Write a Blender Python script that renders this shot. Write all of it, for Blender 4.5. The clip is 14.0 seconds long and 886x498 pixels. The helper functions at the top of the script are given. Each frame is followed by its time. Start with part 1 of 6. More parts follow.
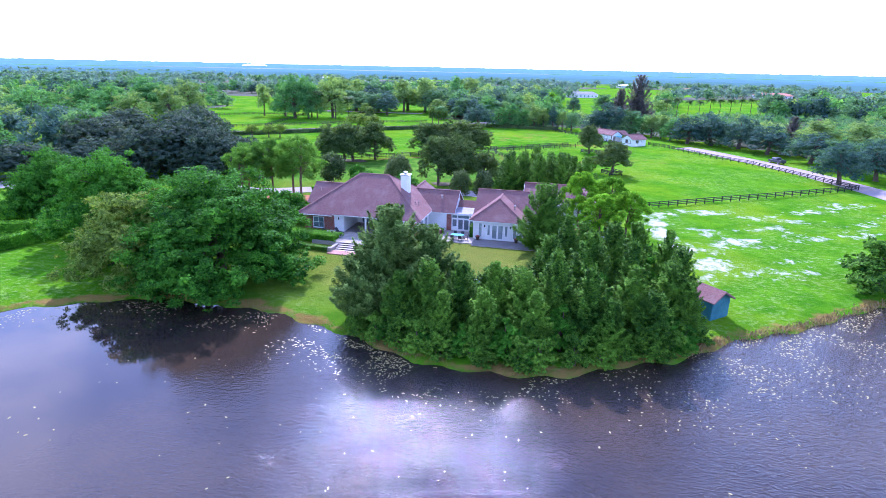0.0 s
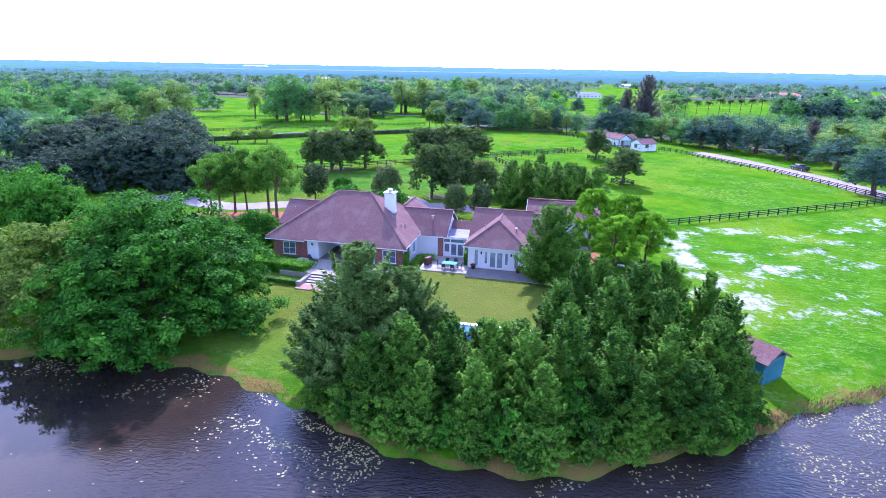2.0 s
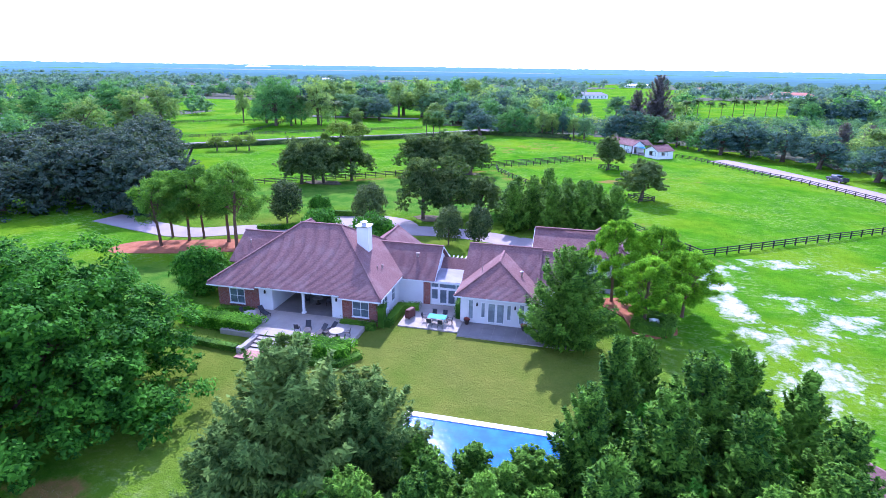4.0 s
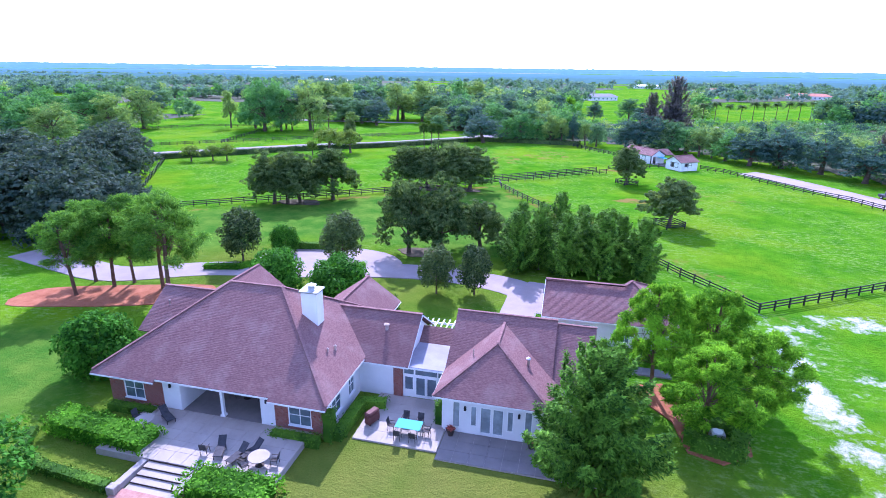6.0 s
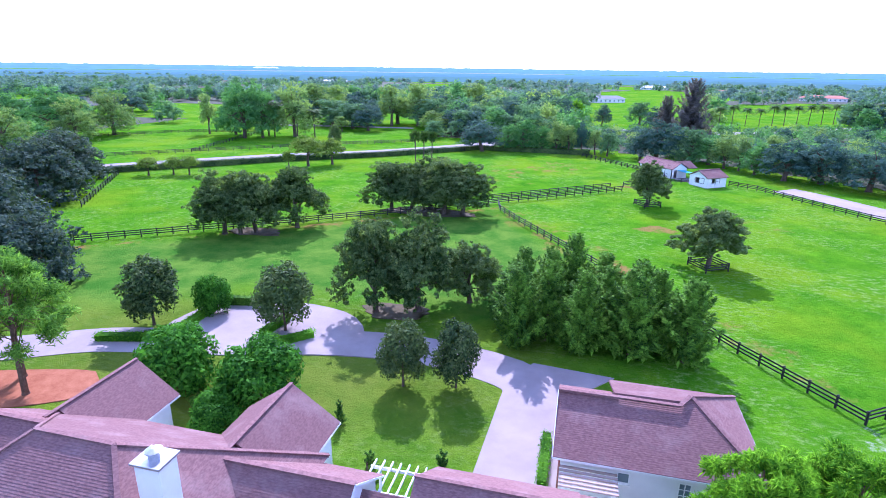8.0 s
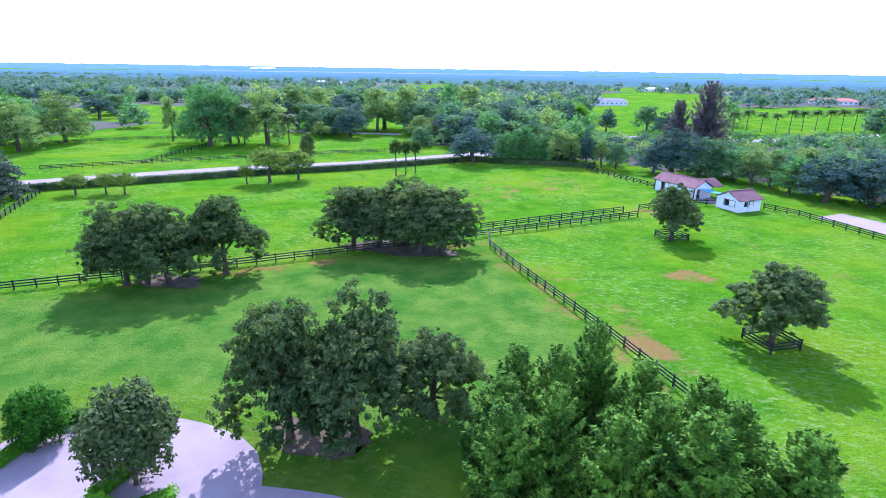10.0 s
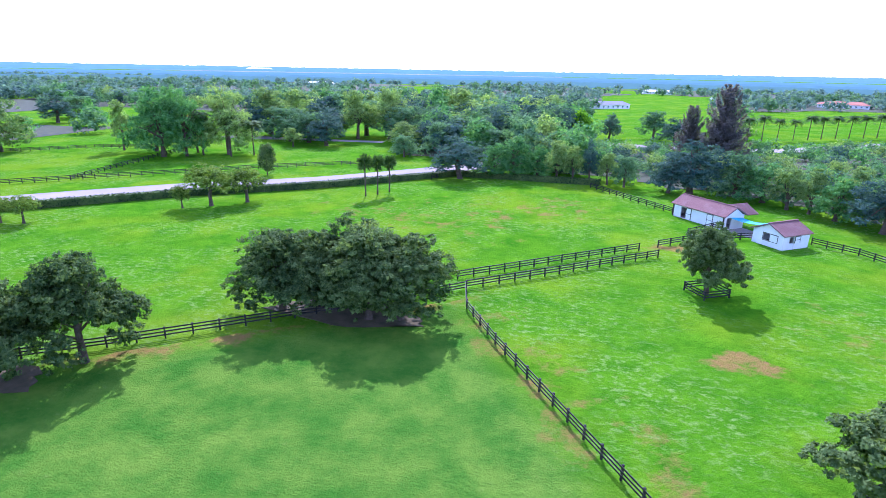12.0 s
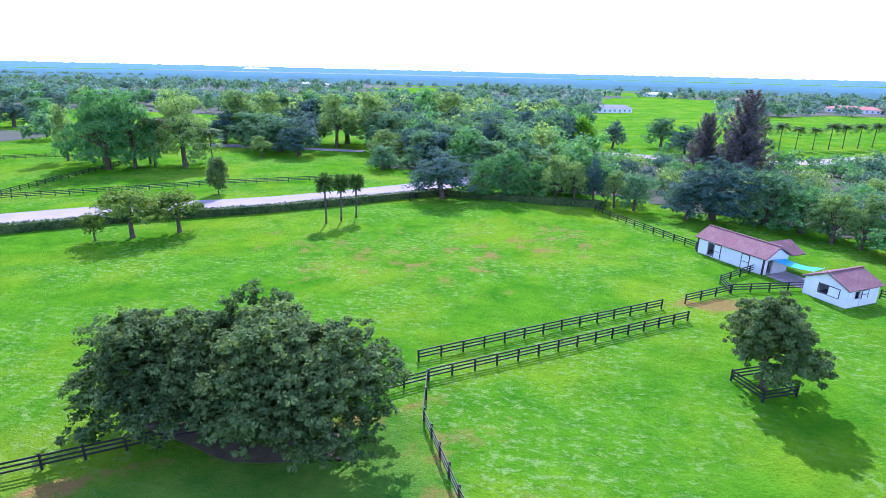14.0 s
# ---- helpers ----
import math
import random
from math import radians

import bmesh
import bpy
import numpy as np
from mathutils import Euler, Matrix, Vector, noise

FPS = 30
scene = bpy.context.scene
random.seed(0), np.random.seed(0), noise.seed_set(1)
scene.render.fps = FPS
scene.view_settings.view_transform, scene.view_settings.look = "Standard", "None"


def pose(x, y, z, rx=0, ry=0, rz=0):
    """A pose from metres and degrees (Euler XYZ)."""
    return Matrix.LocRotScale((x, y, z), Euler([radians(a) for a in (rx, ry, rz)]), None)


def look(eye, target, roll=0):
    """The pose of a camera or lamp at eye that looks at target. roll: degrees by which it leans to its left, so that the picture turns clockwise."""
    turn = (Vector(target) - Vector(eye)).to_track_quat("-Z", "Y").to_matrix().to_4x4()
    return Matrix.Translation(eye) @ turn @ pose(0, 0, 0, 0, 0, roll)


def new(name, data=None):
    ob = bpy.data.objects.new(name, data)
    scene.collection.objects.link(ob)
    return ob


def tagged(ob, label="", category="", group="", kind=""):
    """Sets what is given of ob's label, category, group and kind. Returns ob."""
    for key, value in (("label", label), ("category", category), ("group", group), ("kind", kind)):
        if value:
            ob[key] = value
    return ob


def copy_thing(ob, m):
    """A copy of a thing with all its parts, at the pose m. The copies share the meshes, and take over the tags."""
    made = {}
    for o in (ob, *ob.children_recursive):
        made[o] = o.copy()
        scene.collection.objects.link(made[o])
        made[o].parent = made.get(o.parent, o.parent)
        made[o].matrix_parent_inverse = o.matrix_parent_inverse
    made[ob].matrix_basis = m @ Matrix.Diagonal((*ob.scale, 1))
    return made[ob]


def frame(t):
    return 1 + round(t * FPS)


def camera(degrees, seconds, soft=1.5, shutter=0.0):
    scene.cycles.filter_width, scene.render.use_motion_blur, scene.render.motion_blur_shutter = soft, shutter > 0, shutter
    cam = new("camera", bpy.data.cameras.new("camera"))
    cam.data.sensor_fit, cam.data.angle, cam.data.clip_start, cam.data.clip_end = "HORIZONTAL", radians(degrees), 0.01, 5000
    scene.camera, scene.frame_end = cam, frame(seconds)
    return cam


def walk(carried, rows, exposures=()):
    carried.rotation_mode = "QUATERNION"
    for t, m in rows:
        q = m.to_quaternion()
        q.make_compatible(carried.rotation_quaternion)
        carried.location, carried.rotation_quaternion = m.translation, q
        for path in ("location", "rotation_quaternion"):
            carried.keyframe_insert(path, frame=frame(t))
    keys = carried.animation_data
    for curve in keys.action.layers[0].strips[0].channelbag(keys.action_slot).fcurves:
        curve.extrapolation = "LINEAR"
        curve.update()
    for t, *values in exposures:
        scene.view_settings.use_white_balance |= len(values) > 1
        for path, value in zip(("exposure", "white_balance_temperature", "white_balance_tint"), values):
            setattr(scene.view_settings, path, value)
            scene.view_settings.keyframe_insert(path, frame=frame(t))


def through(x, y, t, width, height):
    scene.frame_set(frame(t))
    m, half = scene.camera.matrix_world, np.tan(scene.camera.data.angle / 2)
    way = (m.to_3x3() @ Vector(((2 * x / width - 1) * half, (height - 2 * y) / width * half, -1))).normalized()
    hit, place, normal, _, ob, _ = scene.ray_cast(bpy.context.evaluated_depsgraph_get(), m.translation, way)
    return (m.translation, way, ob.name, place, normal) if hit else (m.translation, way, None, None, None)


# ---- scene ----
cam = camera(77.0, 14.0, soft=0.9)
# seconds, x, y, z, yaw, pitch, roll
ROWS = [
    (0, 13.697, -84.441, 26.132, 12.796, -18.071, -1.148),
    (0.5, 13.574, -81.782, 26.214, 12.925, -18.072, -1.099),
    (1, 13.281, -78.621, 26.254, 12.964, -18.075, -1.050),
    (1.5, 12.886, -75.092, 26.277, 12.966, -18.078, -1.001),
    (2, 12.432, -71.293, 26.302, 12.968, -18.082, -0.954),
    (2.5, 11.952, -67.294, 26.339, 12.992, -18.084, -0.910),
    (3, 11.465, -63.143, 26.392, 13.049, -18.086, -0.868),
    (3.5, 10.981, -58.867, 26.463, 13.141, -18.087, -0.830),
    (4, 10.501, -54.480, 26.548, 13.265, -18.087, -0.797),
    (4.5, 10.025, -49.982, 26.643, 13.412, -18.085, -0.768),
    (5, 9.548, -45.368, 26.742, 13.572, -18.081, -0.744),
    (5.5, 9.064, -40.628, 26.838, 13.733, -18.075, -0.726),
    (6, 8.569, -35.750, 26.925, 13.884, -18.067, -0.713),
    (6.5, 8.059, -30.721, 27.000, 14.016, -18.057, -0.706),
    (7, 7.534, -25.533, 27.059, 14.120, -18.045, -0.706),
    (7.5, 6.994, -20.179, 27.100, 14.192, -18.031, -0.712),
    (8, 6.443, -14.661, 27.123, 14.231, -18.015, -0.724),
    (8.5, 5.890, -8.984, 27.132, 14.237, -17.997, -0.742),
    (9, 5.343, -3.164, 27.129, 14.216, -17.977, -0.766),
    (9.5, 4.814, 2.779, 27.120, 14.174, -17.955, -0.797),
    (10, 4.315, 8.815, 27.112, 14.121, -17.933, -0.833),
    (10.5, 3.855, 14.910, 27.112, 14.064, -17.910, -0.875),
    (11, 3.443, 21.021, 27.126, 14.015, -17.886, -0.922),
    (11.5, 3.085, 27.101, 27.161, 13.978, -17.862, -0.973),
    (12, 2.777, 33.101, 27.219, 13.959, -17.838, -1.029),
    (12.5, 2.508, 38.969, 27.303, 13.956, -17.815, -1.088),
    (13, 2.255, 44.651, 27.408, 13.958, -17.794, -1.151),
    (13.5, 1.979, 50.102, 27.526, 13.946, -17.775, -1.216),
    (14, 1.624, 55.277, 27.639, 13.887, -17.758, -1.282),
]
walk(cam, [(t, pose(x, y, z, 90 + pitch, roll, yaw)) for t, x, y, z, yaw, pitch, roll in ROWS], [(0, 1.66, 5180, 41), (14, 1.57, 5180, 41)])

# ---- light ----
SUN_AZ, SUN_EL = radians(-16.0), radians(40.0)
sun_way = Vector((math.sin(SUN_AZ) * math.cos(SUN_EL), math.cos(SUN_AZ) * math.cos(SUN_EL), math.sin(SUN_EL)))
world = bpy.data.worlds.new("sky")
scene.world = world
world.use_nodes = True
wn = world.node_tree
sky = wn.nodes.new("ShaderNodeTexSky")
sky.sky_type, sky.sun_disc = "NISHITA", False
sky.sun_elevation, sky.sun_rotation = SUN_EL, SUN_AZ % (2 * math.pi)
sky.air_density, sky.dust_density, sky.ozone_density = 1.1, 0.3, 3.0
wn.nodes["Background"].inputs[1].default_value = 0.15
sky_way = wn.nodes.new("ShaderNodeTexCoord")
squash = wn.nodes.new("ShaderNodeMapping")
squash.inputs["Scale"].default_value = (1.0, 1.0, 2.2)
puffs = wn.nodes.new("ShaderNodeTexNoise")
puffs.inputs["Scale"].default_value, puffs.inputs["Detail"].default_value = 3.2, 6.0
cover = wn.nodes.new("ShaderNodeMapRange")
cover.inputs["From Min"].default_value, cover.inputs["From Max"].default_value, cover.inputs["To Max"].default_value = 0.50, 0.66, 0.6
overlay = wn.nodes.new("ShaderNodeMix")
overlay.data_type = "RGBA"
overlay.inputs[7].default_value = (8.0, 8.2, 8.6, 1)
wn.links.new(sky_way.outputs["Generated"], squash.inputs[0])
wn.links.new(squash.outputs[0], puffs.inputs["Vector"])
wn.links.new(puffs.outputs["Fac"], cover.inputs[0])
wn.links.new(cover.outputs[0], overlay.inputs[0])
wn.links.new(sky.outputs[0], overlay.inputs[6])
wn.links.new(overlay.outputs[2], wn.nodes["Background"].inputs[0])
sun_data = bpy.data.lights.new("sun", "SUN")
sun_data.energy, sun_data.angle, sun_data.color = 2.8, radians(0.6), (1.0, 0.96, 0.90)
sun = new("sun", sun_data)
sun.matrix_world = look(sun_way * 200, (0, 0, 0))


# ---- materials ----
class Mat:
    """A node material with a few short ways to add nodes."""

    def __init__(self, name, rough=0.8, spec=0.3, metal=0.0):
        self.m = bpy.data.materials.new(name)
        self.m.use_nodes = True
        self.nt = self.m.node_tree
        self.b = self.nt.nodes["Principled BSDF"]
        self.b.inputs["Roughness"].default_value = rough
        self.b.inputs["Specular IOR Level"].default_value = spec
        self.b.inputs["Metallic"].default_value = metal

    def node(self, kind, **values):
        n = self.nt.nodes.new(kind)
        for key, v in values.items():
            n.inputs[key].default_value = v
        return n

    def link(self, a, b):
        self.nt.links.new(a, b)

    def where(self):
        return self.node("ShaderNodeTexCoord").outputs["Object"]

    def noise(self, scale, detail=4.0, rough=0.6, vec=None, stretch=None):
        n = self.node("ShaderNodeTexNoise", Scale=scale, Detail=detail, Roughness=rough)
        vec = vec or self.node("ShaderNodeNewGeometry").outputs["Position"]
        if stretch:
            mp = self.node("ShaderNodeMapping", Scale=stretch)
            self.link(vec, mp.inputs[0])
            vec = mp.outputs[0]
        self.link(vec, n.inputs["Vector"])
        return n.outputs["Fac"]

    def ramp(self, fac, lo, hi):
        n = self.node("ShaderNodeMapRange")
        n.inputs["From Min"].default_value, n.inputs["From Max"].default_value = lo, hi
        self.link(fac, n.inputs[0])
        return n.outputs[0]

    def mix(self, fac, a, b, blend="MIX"):
        n = self.nt.nodes.new("ShaderNodeMix")
        n.data_type, n.blend_type = "RGBA", blend
        for sock, v in ((n.inputs[0], fac), (n.inputs[6], a), (n.inputs[7], b)):
            if isinstance(v, (int, float)):
                sock.default_value = v
            elif isinstance(v, tuple):
                sock.default_value = (*v, 1)
            else:
                self.link(v, sock)
        return n.outputs[2]

    def math(self, op, a, b):
        n = self.nt.nodes.new("ShaderNodeMath")
        n.operation = op
        for sock, v in ((n.inputs[0], a), (n.inputs[1], b)):
            if isinstance(v, (int, float)):
                sock.default_value = v
            else:
                self.link(v, sock)
        return n.outputs[0]

    def colour(self, c):
        if isinstance(c, tuple):
            self.b.inputs["Base Color"].default_value = (*c, 1)
        else:
            self.link(c, self.b.inputs["Base Color"])
        return self

    def bump(self, height, strength=0.5, distance=0.02):
        n = self.node("ShaderNodeBump", Strength=strength, Distance=distance)
        self.link(height, n.inputs["Height"])
        self.link(n.outputs[0], self.b.inputs["Normal"])
        return self


def plain(name, a, b, scale=3.0, rough=0.7, spec=0.3, metal=0.0, bump=0.0, fine=40.0):
    """Two tones mixed by noise at two scales, with fine relief."""
    m = Mat(name, rough, spec, metal)
    big, small = m.noise(scale), m.noise(fine, 3.0)
    fac = m.math("ADD", m.math("MULTIPLY", big, 0.65), m.math("MULTIPLY", small, 0.35))
    m.colour(m.mix(m.ramp(fac, 0.33, 0.67), a, b))
    if bump:
        m.bump(small, bump, 0.01)
    return m.m


def leaf_mat(name, dark, light, through=0.5, gloss=0.45):
    m = Mat(name, gloss + 0.25, 0.05)
    geo = m.node("ShaderNodeNewGeometry")
    info = m.node("ShaderNodeObjectInfo")
    clump = m.noise(0.35, 3.0)
    fac = m.math("ADD", m.math("MULTIPLY", geo.outputs["Random Per Island"], 0.45), m.math("MULTIPLY", m.ramp(clump, 0.3, 0.7), 0.4))
    fac = m.math("ADD", fac, m.math("MULTIPLY", info.outputs["Random"], 0.2))
    col = m.mix(m.ramp(fac, 0.26, 0.80), dark, light)
    m.colour(col)
    tr = m.node("ShaderNodeBsdfTranslucent")
    m.link(m.mix(1.0, col, (1.25, 1.25, 0.5), "MULTIPLY"), tr.inputs[0])
    mx = m.node("ShaderNodeMixShader", Fac=through)
    m.link(m.b.outputs[0], mx.inputs[1])
    m.link(tr.outputs[0], mx.inputs[2])
    m.link(mx.outputs[0], m.nt.nodes["Material Output"].inputs[0])
    return m.m


def ground_mat():
    m = Mat("grass_and_soil", 1.0, 0.0)
    tuft, mid, wide, fine = m.noise(1.7, 5.0, 0.75), m.noise(0.24, 5.0, 0.65), m.noise(0.045, 4.0), m.noise(8.0, 3.0, 0.7)
    weave = m.noise(1.15, 6.0, 0.78, stretch=(0.8, 1.25, 1))
    attr = lambda n: [setattr(a := m.node("ShaderNodeAttribute"), "attribute_name", n), a.outputs["Fac"]][1]  # noqa: E731
    lawn, sand, dry, cool = attr("lawn"), attr("sand"), attr("dry"), attr("cool")
    grass = m.mix(m.ramp(mid, 0.32, 0.68), (0.034, 0.160, 0.004), (0.092, 0.255, 0.006))
    grass = m.mix(m.math("MULTIPLY", m.ramp(wide, 0.48, 0.62), 0.55), grass, (0.175, 0.285, 0.008))
    grass = m.mix(m.math("MULTIPLY", m.math("MULTIPLY", m.ramp(weave, 0.50, 0.62), m.ramp(m.noise(0.07, 3.0), 0.40, 0.58)), 0.75), grass, (0.22, 0.33, 0.085))
    grass = m.mix(m.math("MULTIPLY", m.ramp(tuft, 0.52, 0.72), 0.55), grass, (0.020, 0.100, 0.001))
    grass = m.mix(m.math("MULTIPLY", m.ramp(fine, 0.55, 0.75), 0.35), grass, (0.20, 0.32, 0.040))
    mown = m.mix(m.ramp(mid, 0.3, 0.7), (0.085, 0.155, 0.014), (0.175, 0.205, 0.030))
    mown = m.mix(m.math("MULTIPLY", m.ramp(wide, 0.45, 0.7), 0.6), mown, (0.19, 0.18, 0.045))
    mown = m.mix(m.math("MULTIPLY", m.ramp(fine, 0.45, 0.8), 0.4), mown, (0.035, 0.10, 0.006))
    grass = m.mix(lawn, grass, mown)
    # cool grass tone: the north lawn's own green, and shade painted on the west
    cool_shade_lawn = m.mix(m.ramp(mid, 0.36, 0.64), (0.042, 0.155, 0.014), (0.120, 0.230, 0.026))
    cool_shade_lawn = m.mix(m.math("MULTIPLY", m.ramp(fine, 0.50, 0.75), 0.30), cool_shade_lawn, (0.15, 0.24, 0.030))
    cool_shade_lawn = m.mix(m.math("MULTIPLY", m.ramp(weave, 0.58, 0.70), 0.4), cool_shade_lawn, (0.18, 0.25, 0.055))
    grass = m.mix(cool, grass, cool_shade_lawn)
    brown = m.mix(m.ramp(tuft, 0.35, 0.7), (0.27, 0.16, 0.055), (0.17, 0.17, 0.03))
    patch = m.ramp(m.math("ADD", m.math("MULTIPLY", m.noise(0.22, 6.0, 0.7), 0.9), m.math("MULTIPLY", dry, 0.30)), 0.60, 0.74)
    patch = m.math("MULTIPLY", patch, m.math("ADD", m.math("MULTIPLY", dry, 0.85), 0.60))
    grass = m.mix(patch, grass, brown)
    bare = m.ramp(m.math("ADD", m.math("MULTIPLY", m.noise(0.42, 7.0, 0.74, stretch=(0.9, 0.8, 1)), 1.1), m.math("MULTIPLY", sand, 0.22)), 0.76, 0.95)
    bare = m.math("MULTIPLY", bare, m.ramp(sand, 0.02, 0.25))
    col = m.mix(bare, grass, m.mix(tuft, (0.50, 0.45, 0.40), (0.74, 0.70, 0.66)))
    m.colour(col)
    m.bump(m.math("ADD", m.math("ADD", tuft, m.math("MULTIPLY", weave, 0.8)), m.math("MULTIPLY", fine, 0.5)), 1.0, 0.22)
    return m.m


def water_mat():
    m = Mat("pond_water", 0.025, 0.5)
    m.b.inputs["IOR"].default_value = 1.45
    m.colour(m.mix(m.ramp(m.noise(0.06), 0.35, 0.65), (0.020, 0.015, 0.016), (0.046, 0.031, 0.020)))
    waves = m.math("ADD", m.noise(3.4, 2.0, 0.55, stretch=(0.8, 1.5, 1)), m.math("MULTIPLY", m.noise(8.0, 1.0), 0.22))
    swell = m.noise(0.55, 2.0, 0.5)
    sep = m.node("ShaderNodeSeparateXYZ")
    m.link(m.node("ShaderNodeNewGeometry").outputs["Position"], sep.inputs[0])
    breeze = m.math("ADD", m.ramp(m.math("ADD", sep.outputs[0], m.math("MULTIPLY", m.noise(0.05), 18.0)), -14.0, 12.0), 0.012)
    height = m.math("ADD", m.math("MULTIPLY", waves, breeze), m.math("MULTIPLY", swell, 0.05))
    m.bump(height, 1.0, 0.095)
    return m.m


def shingle_mat():
    m = Mat("roof_shingle", 0.9, 0.08)
    geo = m.node("ShaderNodeNewGeometry")
    tabs = m.noise(4.5, 2.0, 0.5, stretch=(1, 1, 4))
    grit = m.noise(30.0, 2.0)
    base = m.mix(m.ramp(tabs, 0.35, 0.65), (0.190, 0.102, 0.094), (0.285, 0.156, 0.142))
    base = m.mix(m.math("MULTIPLY", geo.outputs["Random Per Island"], 0.45), base, (0.13, 0.072, 0.072))
    base = m.mix(m.math("MULTIPLY", m.ramp(m.noise(0.5, 4.0, stretch=(1, 1, 0.3)), 0.5, 0.75), 0.35), base, (0.36, 0.27, 0.25))
    m.colour(base)
    m.bump(grit, 0.4, 0.01)
    return m.m


def brick_mat():
    m = Mat("red_brick", 0.85, 0.2)
    info = m.node("ShaderNodeObjectInfo")
    col = m.mix(info.outputs["Random"], (0.23, 0.055, 0.035), (0.40, 0.13, 0.08))
    m.colour(m.mix(m.math("MULTIPLY", m.ramp(m.noise(12.0), 0.4, 0.7), 0.4), col, (0.20, 0.07, 0.05)))
    m.bump(m.noise(50.0), 0.4, 0.005)
    return m.m


def glass_mat(name, tint=(0.16, 0.21, 0.24)):
    m = Mat(name, 0.04, 0.8)
    m.colour(m.mix(m.ramp(m.noise(0.7), 0.4, 0.6), tint, tuple(v * 0.6 for v in tint)))
    return m.m


GROUND, WATER, SHINGLE, BRICK = ground_mat(), water_mat(), shingle_mat(), brick_mat()
GLASS = glass_mat("window_glass")
WHITE = plain("white_stucco", (0.74, 0.73, 0.72), (0.83, 0.82, 0.80), 0.8, 0.75, 0.2, bump=0.2)
TRIM = plain("white_trim_paint", (0.78, 0.78, 0.77), (0.86, 0.86, 0.85), 2.0, 0.45)
METAL_ROOF = plain("white_flat_roof", (0.26, 0.25, 0.28), (0.35, 0.34, 0.37), 0.7, 0.9, 0.1)
BLACK = plain("black_fence_paint", (0.012, 0.012, 0.012), (0.035, 0.032, 0.03), 2.0, 0.6, bump=0.3)
CONCRETE = plain("pale_concrete_paving", (0.30, 0.262, 0.225), (0.43, 0.38, 0.335), 0.5, 0.85, 0.2, bump=0.3)
DRIVE = plain("greyish_pink_driveway", (0.26, 0.215, 0.205), (0.37, 0.315, 0.30), 0.25, 0.9, 0.2, bump=0.3)
GRAVEL = plain("sandy_shell_track", (0.28, 0.225, 0.215), (0.38, 0.32, 0.305), 0.2, 0.95, 0.1, bump=0.4)
ROADWAY = plain("pale_pinkish_asphalt", (0.27, 0.230, 0.220), (0.35, 0.305, 0.292), 0.2, 0.95, 0.1, bump=0.3)
MORTAR = plain("grey_mortar", (0.36, 0.30, 0.27), (0.45, 0.39, 0.36), 3.0, 0.95)
BARK = plain("grey_brown_bark", (0.07, 0.05, 0.035), (0.16, 0.12, 0.09), 2.0, 0.95, 0.1, bump=0.7, fine=14.0)
PINEBARK = plain("reddish_pine_bark", (0.10, 0.055, 0.035), (0.21, 0.13, 0.09), 2.0, 0.95, 0.1, bump=0.7, fine=14.0)
MULCH = plain("red_bark_mulch", (0.26, 0.085, 0.04), (0.42, 0.17, 0.09), 0.8, 0.95, 0.1, bump=0.8, fine=9.0)
LEAF_OAK = leaf_mat("live_oak_leaves", (0.042, 0.090, 0.028), (0.195, 0.285, 0.095))
LEAF_BROAD = leaf_mat("broad_bright_leaves", (0.016, 0.082, 0.009), (0.092, 0.31, 0.022), 0.3)
LEAF_OLIVE = leaf_mat("olive_leaves", (0.055, 0.110, 0.018), (0.25, 0.37, 0.060), 0.4)
LEAF_CEDAR = leaf_mat("cedar_sprays", (0.020, 0.074, 0.010), (0.150, 0.335, 0.026), 0.15)
LEAF_BLUE = leaf_mat("blue_green_cedar_sprays", (0.036, 0.092, 0.018), (0.19, 0.310, 0.062), 0.2)
LEAF_PINE = leaf_mat("pine_needles", (0.050, 0.185, 0.008), (0.31, 0.64, 0.022), 0.45)
LEAF_PINE_DULL = leaf_mat("older_pine_needles", (0.045, 0.150, 0.020), (0.22, 0.45, 0.055), 0.45)
LEAF_DARK = leaf_mat("dark_glossy_leaves", (0.028, 0.060, 0.022), (0.13, 0.19, 0.055), 0.25, 0.35)
LEAF_HEDGE = leaf_mat("clipped_hedge_leaves", (0.040, 0.150, 0.008), (0.20, 0.52, 0.025), 0.4)
# woodland green with some bluish distance haze put into the leaf colour
LEAF_FAR = leaf_mat("far_wood_leaves", (0.055, 0.140, 0.085), (0.19, 0.36, 0.165), 0.45)
LEAF_GREY = leaf_mat("grey_green_willowy_leaves", (0.032, 0.066, 0.050), (0.105, 0.152, 0.100), 0.3)
LEAF_PALM = leaf_mat("palm_fronds", (0.03, 0.08, 0.02), (0.11, 0.19, 0.05), 0.3)


# ---- mesh helpers ----
def obj(name, bm, mat, parent=None, label=""):
    me = bpy.data.meshes.new(name)
    bm.to_mesh(me)
    bm.free()
    me.materials.append(mat)
    ob = new(name, me)
    if parent:
        ob.parent = parent
    if label:
        ob["label"] = label
    return ob


def part(name, bm, mat, parent, label=""):
    return obj(name, bm, mat, parent, label)


def thing(name, label, category, group="", at=(0, 0, 0), rz=0.0):
    e = new(name)
    e.matrix_world = pose(*at, 0, 0, rz)
    return tagged(e, label, category, group)


def share(ob, parent, m):
    """Another object on the mesh of ob."""
    o = new(ob.name.split(".")[0], ob.data)
    o.parent = parent
    o.matrix_basis = m
    return o


